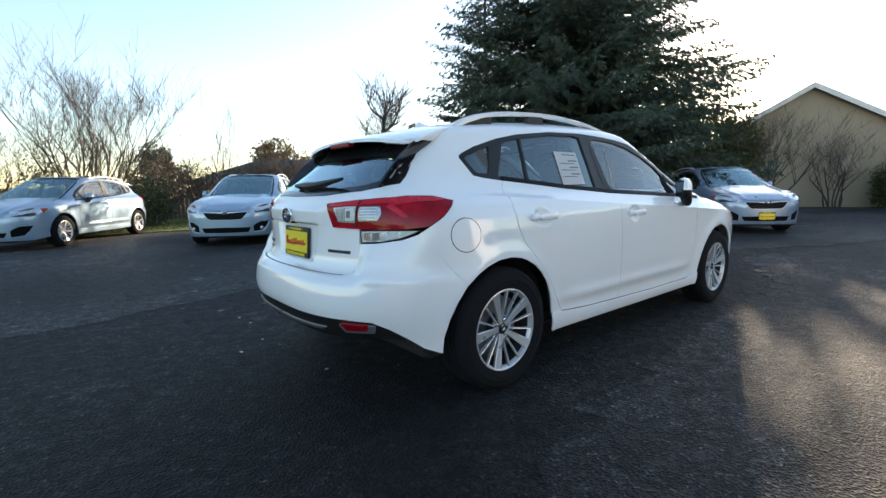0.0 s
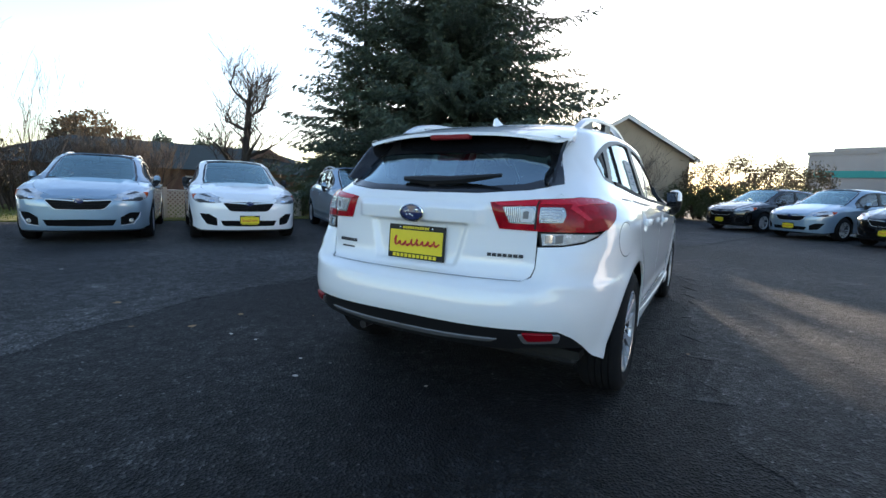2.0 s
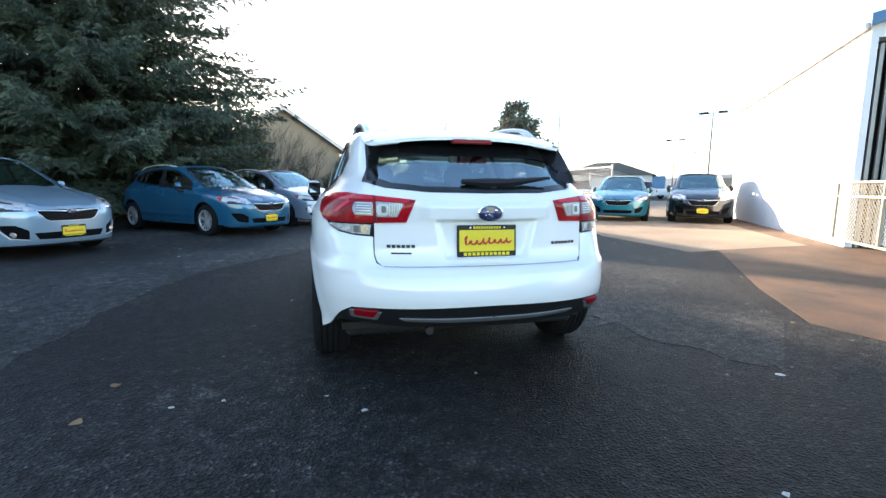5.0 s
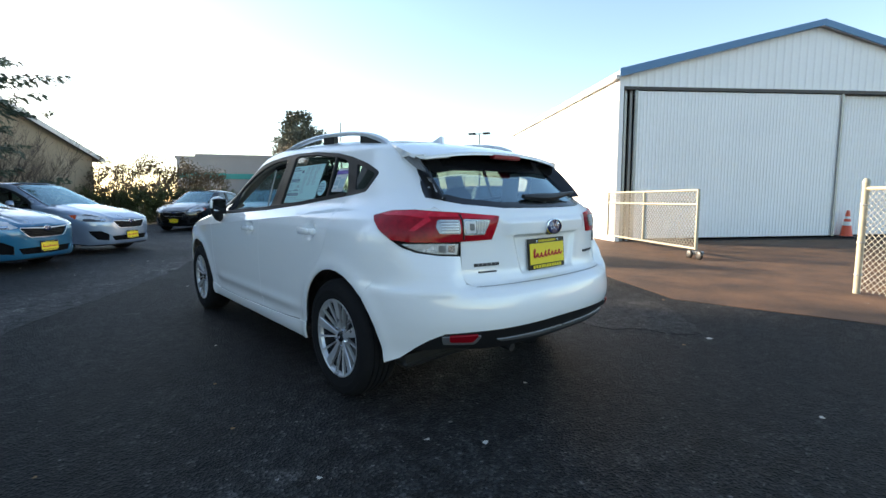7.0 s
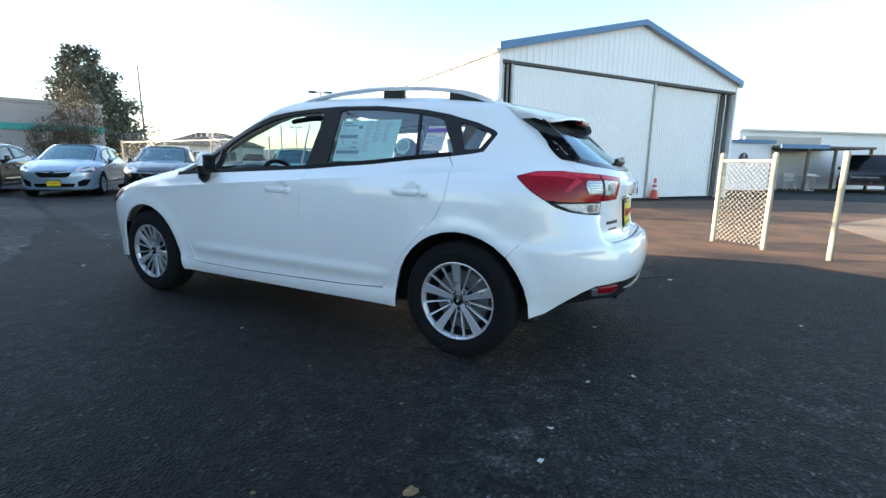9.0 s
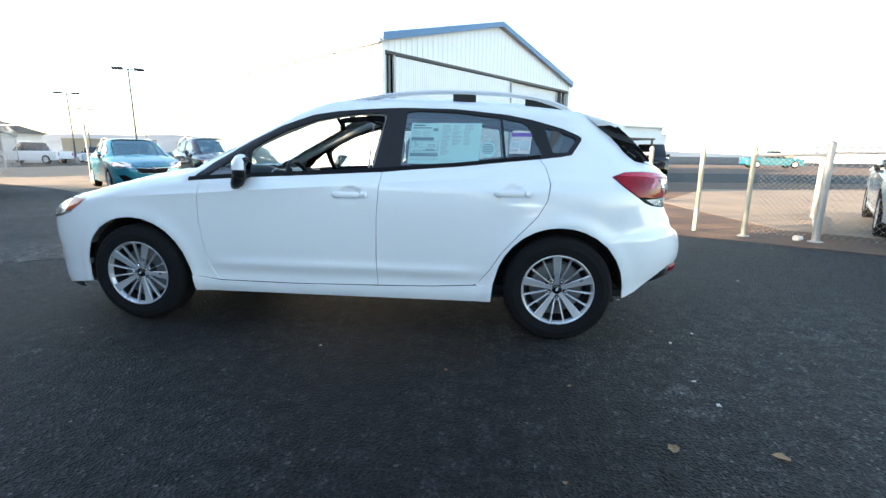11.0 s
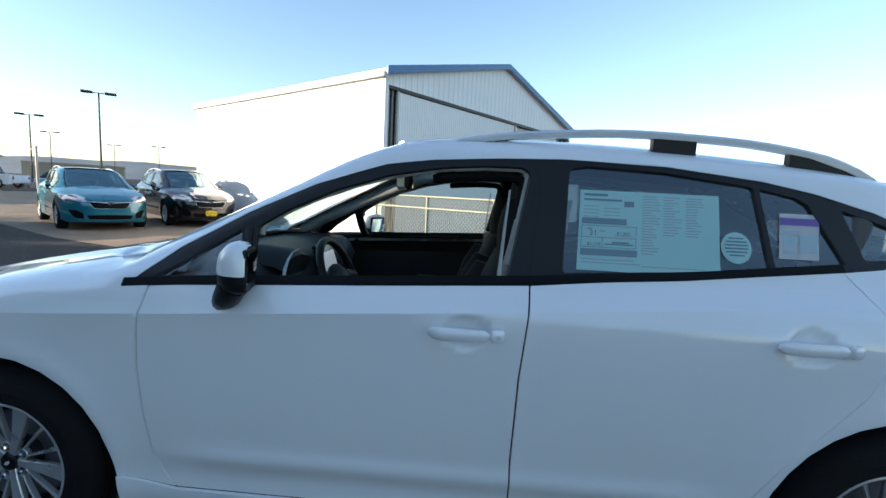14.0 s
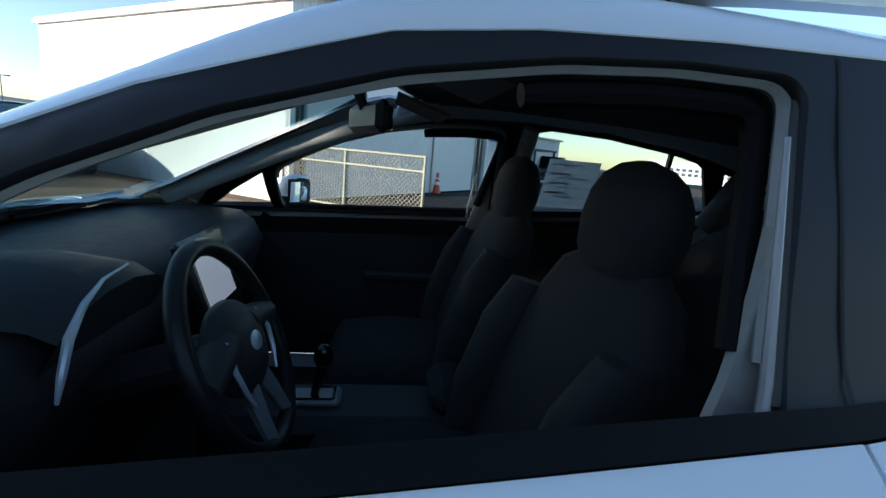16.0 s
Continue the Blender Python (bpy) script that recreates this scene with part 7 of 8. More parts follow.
def conifer(x, y, height, radius, base, seed, boughs, label, density=1.0, mat=None, size=1.0):
    r = np.random.RandomState(seed)
    t = thing("conifer_tree", label, "tree", Matrix.Translation((x, y, 0)))
    g = Geo()
    zs = np.linspace(0, height, 12)
    g.tube([(.06 * math.sin(z * .7), .05 * math.cos(z * .9), z) for z in zs], [max(.02, .22 * (height / 14) * (1 - z / height) ** .8 + (.12 if z == 0 else 0)) for z in zs], 10)
    part("trunk", g, M_BARK, t, "rough brown trunk", smooth=True)
    limbs = Geo()
    P, W = [], []
    for b in range(boughs):
        q = (b + r.uniform(0, 1)) / boughs
        h = base + (height - base) * q ** 1.25
        full = radius * (1 - (h - base) / (height - base)) ** .85 * min(1.0, .80 + .20 * (h - base) / (.16 * height))
        L = max(.35, full * r.uniform(.5, 1.12))
        az = b * 2.39996 + r.uniform(-.4, .4)
        rise = r.uniform(-.08, .22) * (1 - q) + .45 * q
        d = np.array([math.cos(az), math.sin(az)])
        k = max(6, int(L / .17))
        s = np.linspace(0, 1, k)
        drop = (.28 + .14 * r.uniform()) * L * (s ** 1.6) * (1 - .45 * s ** 2) * (1.15 - q)
        pts = np.c_[d[0] * L * s, d[1] * L * s, h + rise * L * s - drop]
        pts += r.normal(scale=.02, size=pts.shape)
        if L > 1.0:
            limbs.tube(pts[::2], [max(.006, .035 * L / 4 * (1 - u)) for u in s[::2]], 4, False)
        out = np.array([d[0], d[1], 0])
        perp = np.array([-d[1], d[0], 0])
        for i in range(1, k):
            if s[i] < .10:
                continue
            for sg in (-1, 1):
                tl = .12 + .20 * L * (1 - s[i]) ** .75 * r.uniform(.5, 1.15)
                way = out * r.uniform(.6, 1.0) + perp * sg * r.uniform(.5, .9) + np.array([0, 0, r.uniform(-.45, .05)])
                way /= np.linalg.norm(way)
                m = max(6, int(tl / .018 * density))
                u = r.uniform(0, 1, m)[:, None]
                P.append(pts[i] + way * tl * u - np.array([0, 0, .25]) * tl * u ** 2 + r.normal(scale=.015, size=(m, 3)))
                W.append(way * 1.3 + r.normal(scale=.45, size=(m, 3)) + np.array([0, 0, -.12]))
    tagged(part("branch_frame", limbs, M_BARK, t), kind="stuff")
    P, W = np.concatenate(P), np.concatenate(W)
    v, f = blades(P, W, .13 * size, .019 * size, r, .1)
    array_part("crown", v, f, mat or M_NEEDLE, t, "dark green drooping needle boughs")
    return t, len(f)


def bare_tree(x, y, height, seed, stems=1, spread=.35, label="", depth=4, thick=.12, name="bare_tree", twist=.25, mat=None, upright=.35, fork=(3, 4)):
    r = random.Random(seed)
    t = thing(name, label, "tree", Matrix.Translation((x, y, 0)))
    trunk, twigs = Geo(), Geo()

    def grow(p, d, length, rad, level):
        n = 5 if level == 0 else 4
        pts, q = [p], p
        dd = d
        for i in range(n):
            dd = (dd + Vector((r.uniform(-1, 1), r.uniform(-1, 1), r.uniform(-.4, .9) * upright)) * twist).normalized()
            q = q + dd * length / n
            pts.append(q)
        rr = [rad * (1 - .45 * i / n) for i in range(n + 1)]
        (trunk if level < 2 else twigs).tube(pts, rr, 7 if level < 2 else 3, level < 2)
        if level >= depth:
            return
        for k in range(r.randint(*fork) + (1 if level == depth - 1 else 0)):
            i = r.randint(2, n)
            side = Vector((r.uniform(-1, 1), r.uniform(-1, 1), r.uniform(-.1, .6))).normalized()
            nd = (dd * (1 - spread) + side * spread * 1.7 + Vector((0, 0, upright * .6))).normalized()
            grow(pts[i], nd, length * r.uniform(.45, .75), max(.0035, rr[i] * .55), level + 1)

    for s in range(stems):
        a = 2 * math.pi * s / max(1, stems) + r.uniform(-.3, .3)
        lean = 0 if stems == 1 else r.uniform(.1, .55)
        d = Vector((math.cos(a) * lean, math.sin(a) * lean, 1)).normalized()
        grow(Vector((math.cos(a) * .25 * (stems > 1), math.sin(a) * .25 * (stems > 1), 0)), d, height * (.48 if stems == 1 else .55) * r.uniform(.85, 1.1), thick, 0)
    part("trunk", trunk, mat or M_BARK, t, smooth=True)
    tagged(part("twig_tangle", twigs, mat or M_TWIG, t, "fine bare twigs"), kind="stuff")
    return t


def pollard(x, y, seed, label):
    """A pruned tree: knobbly trunk, crooked limbs, sheaves of fine upright shoots."""
    r = random.Random(seed)
    t = thing("bare_tree", label, "tree", Matrix.Translation((x, y, 0)))
    trunk, shoots = Geo(), Geo()

    def limb(p, d, length, r0, r1, n=6, wob=.22):
        pts, q, dd = [p], p, d
        for _ in range(n):
            dd = (dd + Vector((r.uniform(-1, 1), r.uniform(-1, 1), r.uniform(-.5, .9))) * wob).normalized()
            q = q + dd * length / n
            pts.append(q)
        trunk.tube(pts, [(r0 + (r1 - r0) * i / n) * r.uniform(.9, 1.25) for i in range(n + 1)], 7)
        return pts, dd

    def sheaf(p, n, ln):
        for _ in range(n):
            d = Vector((r.uniform(-1.2, 1.2), r.uniform(-1.2, 1.2), .9)).normalized()
            q, pts = p, [p]
            for _ in range(4):
                d = (d + Vector((r.uniform(-1, 1), r.uniform(-1, 1), .25)) * .2).normalized()
                q = q + d * ln * r.uniform(.7, 1.2) / 4
                pts.append(q)
            shoots.tube(pts, [.008, .0075, .006, .005, .003], 3, False)
            for k in (1, 2, 3):
                e = (d + Vector((r.uniform(-1, 1), r.uniform(-1, 1), .1)) * .9).normalized()
                shoots.tube([pts[k], pts[k] + e * ln * r.uniform(.15, .4)], [.005, .003], 3, False)

    main, d = limb(Vector((0, 0, 0)), Vector((-.04, 0, 1)), 4.3, .19, .04, 9, .16)
    for k in range(14):
        a = 2 * math.pi * k / 5.4 + r.uniform(-.4, .4)
        j = 2 + k * 7 // 14
        flat = r.uniform(.9, 2.0)
        size = 1.0 - .5 * (j - 2) / 7
        pts, dd = limb(main[j], Vector((math.cos(a) * flat, math.sin(a) * flat, .7)).normalized(), r.uniform(.9, 1.6) * size, .088 * size, .026, 6, .36)
        for m in (2, 4, 6):
            sub_pts, _ = limb(pts[m], (dd + Vector((r.uniform(-1, 1), r.uniform(-1, 1), .5)) * .8).normalized(), r.uniform(.35, .7), .022, .012, 4, .4)
            sheaf(sub_pts[-1], 8, r.uniform(.7, 1.5))
            sheaf(sub_pts[2], 4, r.uniform(.5, 1.0))
    sheaf(main[-1], 14, 1.5)
    sheaf(main[-2], 10, 1.3)
    part("trunk", trunk, M_DARKBARK, t, smooth=True)
    tagged(part("shoot_tangle", shoots, M_TWIG, t, "fine bare upright shoots"), kind="stuff")


def shrub(name, label, blobs, leaf, mat, seed, category="shrub", stems=10):
    """Leaves scattered through uneven clumps, with stems below."""
    r = np.random.RandomState(seed)
    t = thing(name, label, category)
    P, W = [], []
    g = Geo()
    for bx, by, bz, rx, ry, rz, count in blobs:
        d = r.normal(size=(count, 3))
        d /= np.linalg.norm(d, axis=1)[:, None]
        rad = r.uniform(0.25, 1, count) ** .45
        lump = np.array([.72 + .42 * noise.noise(Vector(q * 2.3 + seed * 3.1 + bx)) + .25 * noise.noise(Vector(q * 6.1 + bx)) for q in d])
        p = d * (rad * lump)[:, None] * [rx, ry, rz] + [bx, by, bz]
        keep = (p[:, 2] > .03) & (np.array([noise.noise(Vector(q * 1.7)) for q in p]) > -.28)
        P.append(p[keep])
        W.append(d[keep] + r.normal(scale=.7, size=(keep.sum(), 3)))
        for _ in range(stems):
            a, q = r.uniform(0, 2 * math.pi), r.uniform(.3, .95)
            top = Vector((bx + rx * q * math.cos(a), by + ry * q * math.sin(a), bz + rz * r.uniform(-.2, .8)))
            foot = Vector((bx + .2 * math.cos(a), by + .2 * math.sin(a), 0))
            mid = foot.lerp(top, .5) + Vector((r.normal() * .1, r.normal() * .1, .15))
            g.tube([foot, mid, top], [.02, .014, .004], 4, False)
    tagged(part("stem_tangle", g, M_TWIG, t), kind="stuff")
    v, f = blades(np.concatenate(P), np.concatenate(W), leaf, leaf * .33, r, .15)
    array_part("foliage", v, f, mat, t, kind="stuff")
    return t


# Needle green paled and greyed: distance haze is put into the colour.
M_HAZY = material("haze_tinted_needles", (0.145, 0.15, 0.108), 0.6, vary=0.5, scale=0.5, fine=6)
conifer(11.1, 7.2, 15.5, 6.35, 0.9, 3, 800, "tall dark green conifer with drooping boughs", 1.15)
conifer(9.1, 9.7, 9.5, 3.9, 1.0, 9, 250, "second dark conifer close behind the tall one", 1.0)
pollard(6.45, 13.4, 77, "bare pruned tree with a knobbly dark trunk and upright shoots")
bare_tree(-2.4, 15.2, 4.9, 21, 13, .40, "big leafless many-stemmed shrub with upright shoots", 3, .034, "bare_shrub", .2, M_TWIG, .6, (5, 6))
bare_tree(-8.0, 17.0, 4.6, 22, 9, .38, "leafless many-stemmed shrub behind the lot", 3, .03, "bare_shrub", .15, M_TWIG, .8, (4, 5))
bare_tree(1.3, 14.6, 4.0, 31, 3, .25, "slim leafless sapling with upright twigs", 3, .022, "bare_tree", .12, M_TWIG, .9)
bare_tree(19.6, 4.8, 3.6, 41, 7, .38, "leafless twiggy shrub against the stucco wall", 3, .03, "bare_shrub", .22, M_TWIG, .5, (4, 5))
bare_tree(20.9, 1.9, 2.8, 42, 7, .42, "leafless twiggy shrub against the stucco wall", 3, .03, "bare_shrub", .22, M_TWIG, .5, (4, 5))
bare_tree(17.5, 8.2, 4.2, 44, 6, .38, "leafless twiggy shrub beside the conifer", 3, .03, "bare_shrub", .22, M_TWIG, .5, (4, 5))
bare_tree(16.0, 3.0, 3.6, 47, 10, .34, "leafless twiggy shrub beside the conifer", 3, .03, "bare_shrub", .22, M_TWIG, .5, (4, 5))
bare_tree(18.0, 5.6, 4.4, 48, 9, .34, "leafless twiggy shrub beside the conifer", 3, .03, "bare_shrub", .22, M_TWIG, .5, (4, 5))
for k, (x, y, h) in enumerate(((-4.6, 15.6, 3.4), (-.6, 16.2, 2.9), (.9, 15.4, 2.6), (2.6, 15.6, 2.5), (-6.4, 15.9, 3.8), (4.3, 15.0, 2.2))):
    bare_tree(x, y, h, 140 + k, 10, .42, "tangled leafless shrub with fine brown twigs", 3, .024, "bare_shrub", .25, M_TWIG, .35, (4, 5))
for k, (x, y, h) in enumerate(((3.7, 16.2, 2.5), (4.3, 16.0, 2.6), (4.9, 15.8, 2.5))):
    bare_tree(x, y, h, 160 + k, 10, .20, "pale brown leafless upright shrub before the house", 2, .016, "bare_shrub", .10, M_PALETWIG, 1.0, (6, 8))
shrub("russet_tree", "small distant tree with orange winter leaves", [(6.5, 24.0, 3.4, 1.3, 1.0, .9, 1500), (7.3, 23.6, 2.6, 1.5, 1.0, 1.2, 1500)], .16, M_FALLEN, 84, "tree", 12)
shrub("hedge", "dark clipped evergreen hedge behind the far row of cars", [(21.7 - .05 * k, .3 - .95 * k, .8, .85, .85, 1.05, 7000) for k in range(7)], .08, M_LEAF, 51, "hedge", 4)
shrub("tall_shrub", "tall loose shrub with olive leaves above the hedge", [(22.4, -.6, 1.9, 1.2, 1.2, 1.5, 3800), (22.8, -2.2, 2.1, 1.3, 1.3, 1.6, 4400), (23.2, -3.8, 2.0, 1.2, 1.2, 1.5, 4000), (23.6, -5.2, 1.8, 1.1, 1.1, 1.4, 3400)], .10, M_LEAF_B, 52, "shrub", 40)
shrub("shrub", "olive green shrub under the conifer", [(14.5, 5.4, 1.7, 1.2, 1.2, 1.3, 5000), (15.6, 6.8, 1.3, 1.0, 1.0, 1.2, 3400)], .09, M_NEEDLE_Y, 53)
shrub("shrub", "dense evergreen shrub with yellowish tips beside the conifer", [(15.9, 4.9, 2.5, 1.25, 1.3, 1.9, 9000), (15.2, 5.9, 2.9, 1.3, 1.3, 2.0, 8000), (15.8, 4.5, 1.0, 1.1, 1.2, 1.2, 4000), (16.1, 3.9, 2.2, 1.1, 1.1, 1.75, 7000)], .11, M_NEEDLE_Y, 59)
shrub("shrub", "dense evergreen shrub behind the silver car", [(-1.0, 14.6, .75, .95, .8, .95, 6000)], .07, M_LEAF, 54)
shrub("shrub", "dark tangled evergreen shrub at the lot's edge", [(-.4, 17.5, 1.5, 1.7, 1.2, 1.3, 2600), (1.6, 17.0, 1.1, 1.2, 1.1, 1.1, 1600), (-3.2, 18.0, 1.4, 1.8, 1.2, 1.2, 2400), (-7.5, 18.5, 1.3, 2.2, 1.2, 1.2, 2600)], .09, M_LEAF_B, 55, stems=34)
shrub("shrub", "brownish shrub before the green-roofed house", [(3.6, 16.6, 1.3, 1.0, .8, 1.1, 2600), (8.2, 14.2, 1.1, 1.0, .8, 1.0, 2600), (10.2, 13.0, 1.1, 1.0, .9, 1.0, 2600)], .10, M_LEAF_B, 56)
shrub("shrub", "dark tangled shrub in the shade under the conifer", [(13.3, 8.4, .9, 1.4, 1.0, 1.15, 4200), (16.6, 7.7, 1.0, 1.6, 1.0, 1.2, 4200), (10.4, 9.6, .8, 1.3, .9, .95, 3200)], .09, M_LEAF, 58)
shrub("shrub", "low dark shrub beside the lattice fence", [(4.6, 10.9, .5, .9, .6, .6, 2200), (6.6, 9.9, .6, .8, .7, .7, 2400)], .08, M_LEAF, 57)
for k, (x, y, h, rd, sd) in enumerate(((9.0, 33.0, 5.0, 1.6, 71), (13.5, 31.0, 4.3, 1.3, 72), (19.0, 30.0, 3.9, 1.3, 73), (24.5, 27.0, 3.9, 1.2, 74), (2.0, 34.0, 4.9, 1.7, 75), (27.0, 22.0, 4.6, 1.4, 76), (-14, 36, 6.2, 2.2, 77))):
    shrub("broad_tree", "distant dark evergreen tree beyond the houses", [(x, y, h * .62, rd * .8, rd * .8, h * .38, 2600), (x + .5, y - .3, h * .38, rd * 1.1, rd * 1.1, h * .3, 2400), (x - .9, y + .4, h * .28, rd, rd, h * .24, 1500)], .24, M_NEEDLE if k % 3 else M_LEAF_B, sd, "tree", 6)
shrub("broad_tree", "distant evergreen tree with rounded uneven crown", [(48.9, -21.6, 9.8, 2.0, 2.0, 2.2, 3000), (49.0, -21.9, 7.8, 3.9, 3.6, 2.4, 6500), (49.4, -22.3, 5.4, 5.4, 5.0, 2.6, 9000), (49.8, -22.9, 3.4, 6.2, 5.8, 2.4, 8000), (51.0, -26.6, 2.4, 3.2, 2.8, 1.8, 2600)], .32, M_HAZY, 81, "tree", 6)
shrub("russet_tree", "distant twiggy tree with russet winter leaves", [(37.0, -15.3, 3.9, 2.4, 2.1, 3.1, 6000), (37.6, -13.6, 2.4, 1.6, 1.5, 1.7, 2200)], .13, M_LEAF_B, 82, "tree", 60)
shrub("broad_tree", "far rounded tree beyond the white car", [(14.4, 27.5, 2.6, 1.6, 1.6, 1.8, 1500)], .22, M_NEEDLE, 83, "tree", 4)


def grass_tufts():
    r = np.random.RandomState(7)
    n = 26000
    x = r.uniform(-9, 10, n)
    y = r.uniform(10.2, 16, n)
    edge = np.interp(x, [-30, -4.1, -.8, 1.5, 5.2, 8.5, 12], [13.2, 11.9, 12.0, 10.6, 9.6, 7.6, 7.2])
    ok = y > edge + .02
    p = np.c_[x, y, np.full(n, .03)][ok]
    w = np.c_[r.normal(scale=.5, size=(ok.sum(), 2)), np.ones(ok.sum())]
    v, f = blades(p, w, .075, .006, r)
    ob = array_part("grass", v, f, material("grass_blade", (.15, .18, .035), .7, vary=.5, scale=1.0), None)
    tagged(ob, "short yellow green grass with moss", "grass", kind="stuff")


grass_tufts()


def lattice_fence(a, b, z0, z1, label):
    t = thing("lattice_fence", label, "fence")
    a3, b3 = Vector((*a, 0)), Vector((*b, 0))
    w = (b3 - a3).length
    d = (b3 - a3).normalized()
    for s in np.linspace(0, 1, max(2, int(w / 1.8) + 1)):
        p = a3.lerp(b3, s)
        g = Geo()
        g.box(p.x - .05, p.y - .05, 0, p.x + .05, p.y + .05, z1 + .08, None, .008)
        part("post", g, M_LATTICE, t)
    for z in (z0, z1):
        rail(t, a3 + Vector((0, 0, z)), b3 + Vector((0, 0, z)), .025, M_LATTICE)
    g = Geo()
    cell, h = .11, z1 - z0
    nrm = Vector((-d.y, d.x, 0))
    for sg in (1, -1):
        for i in range(int((w + h) / cell) + 1):
            q = i * cell
            u0, t0 = max(0.0, q - h), min(q, h)
            u1, t1 = min(q, w), max(0.0, q - w)
            if sg < 0:
                t0, t1 = h - t0, h - t1
            if u1 - u0 < .02:
                continue
            p0, p1 = a3 + d * u0 + Vector((0, 0, z0 + t0)), a3 + d * u1 + Vector((0, 0, z0 + t1))
            e = (p1 - p0).normalized().cross(nrm) * .018
            o = nrm * .006 * sg
            g.add([p0 - e + o, p1 - e + o, p1 + e + o, p0 + e + o, p0 - e + o * 2.2, p1 - e + o * 2.2, p1 + e + o * 2.2, p0 + e + o * 2.2], [(0, 1, 2, 3), (7, 6, 5, 4), (0, 4, 5, 1), (2, 6, 7, 3)])
    tagged(part("lattice_work", g, M_LATTICE, t), kind="stuff")


lattice_fence((.9, 11.4), (6.2, 9.9), .06, .74, "pale criss-cross lattice fence behind the parked cars")


def board_fence(a, b, h, label):
    t = thing("board_fence", label, "fence")
    a3, b3 = Vector((*a, 0)), Vector((*b, 0))
    n = int((b3 - a3).length / .15)
    ang = math.atan2(b3.y - a3.y, b3.x - a3.x)
    r = random.Random(3)
    g = Geo()
    g.box(0, -.011, .02, .138, .011, h)
    me = bpy.data.meshes.new("board")
    me.from_pydata(g.v, [], g.f)
    me.materials.append(material("fence_board", (.13, .10, .08), .85, vary=.35, scale=4, fine=40, bump=.004, object_random=.35))
    for i in range(n):
        p = a3.lerp(b3, i / n)
        o = new("board", me)
        o.parent = t
        o.matrix_basis = Matrix.Translation((p.x, p.y, r.uniform(-.02, .02))) @ Matrix.Rotation(ang, 4, "Z")


board_fence((-9.0, 19.6), (3.0, 18.6), 1.3, "weathered brown board fence behind the shrubs")
board_fence((12.4, 9.6), (19.5, 8.9), 1.2, "weathered brown board fence beyond the conifer")


# fallen leaves and litter
def litter():
    r = random.Random(11)
    shapes = []
    for k in range(3):
        g = Geo()
        pts = []
        for i in range(9):
            a = 2 * math.pi * i / 9
            q = (.5 + .5 * abs(math.cos(1.5 * a + k))) * r.uniform(.8, 1.1)
            pts.append((.05 * q * math.cos(a) * 1.25, .05 * q * math.sin(a), .006 + .010 * r.uniform(0, 1)))
        g.add([(0, 0, .004)] + pts, [(0, i + 1, (i + 1) % 9 + 1) for i in range(9)])
        me = bpy.data.meshes.new("fallen_leaf")
        me.from_pydata(g.v, [], g.f)
        me.materials.append(M_FALLEN if k < 2 else M_LITTER)
        shapes.append(me)
    spots = [(-1.66, 1.86, 0, .55), (-2.04, 1.86, 1, .6), (-1.98, 1.51, 2, .28), (-2.21, .64, 2, .3), (-2.02, .81, 2, .25), (-1.96, 1.29, 2, .25), (.02, 1.12, 2, .2), (-1.92, 0, 2, .25), (-2.04, 2.9, 1, .8), (-5.1, -3.2, 2, 1.2)]
    for _ in range(110):
        x, y = r.uniform(-4.5, 12), r.uniform(-6, 6)
        if abs(x) < 2.4 and abs(y) < 1.1:
            continue
        spots.append((x, y, r.choice((0, 1, 1, 2, 2)), r.uniform(.18, .5)))
    for _ in range(90):
        u = r.uniform(0, 1)
        spots.append((4.5 + 9 * u + r.uniform(-1, 1), 4.6 - 4 * u + r.uniform(-1.6, 1.2), r.choice((0, 1)), r.uniform(.35, .8)))
    for x, y, k, s in spots:
        o = new("fallen_leaf", shapes[k])
        o.matrix_basis = Matrix.Translation((x, y, .001)) @ Matrix.Rotation(r.uniform(0, 6.28), 4, "Z") @ Matrix.Rotation(r.uniform(-.1, .1), 4, "X") @ Matrix.Scale(s, 4)
        tagged(o, "dry curled brown leaf lying on the asphalt" if k < 2 else "small pale scrap lying on the asphalt", "leaf" if k < 2 else "litter", "fallen leaves")


litter()

# ---- lamps, far fence, far buildings and vehicles ----
def lot_lamp(x, y, h, az, label="tall bronze parking lot lamp with two flat heads"):
    t = thing("lot_lamp", label, "street lamp", Matrix.Translation((x, y, 0)) @ Matrix.Rotation(radians(az), 4, "Z"))
    g = Geo()
    g.lathe([(.22, 0), (.22, .5), (.2, .52)], 14, None, True)
    part("footing", g, M_GREY_WALL, t)
    g = Geo()
    g.tube([(0, 0, .5), (0, 0, h)], [.07, .045], 8)
    part("pole", g, M_LAMP, t, smooth=True)
    g = Geo()
    g.box(-.45, -.03, h - .06, .45, .03, h - .01)
    part("arm", g, M_LAMP, t)
    for s in (-1, 1):
        g = Geo()
        g.box(-.32, -.19, -.07, .32, .19, .07, Matrix.Translation((s * .62, 0, h - .02)), .03)
        part("lamp_head", g, M_LAMP, t)


for x, y, h, az in ((24.2, -26.7, 6.6, 35), (37.0, -34.6, 6.1, 35), (52, -52, 6.4, 30), (60, -72, 6.6, 20), (48, -66, 6.2, 30)):
    lot_lamp(x, y, h, az)


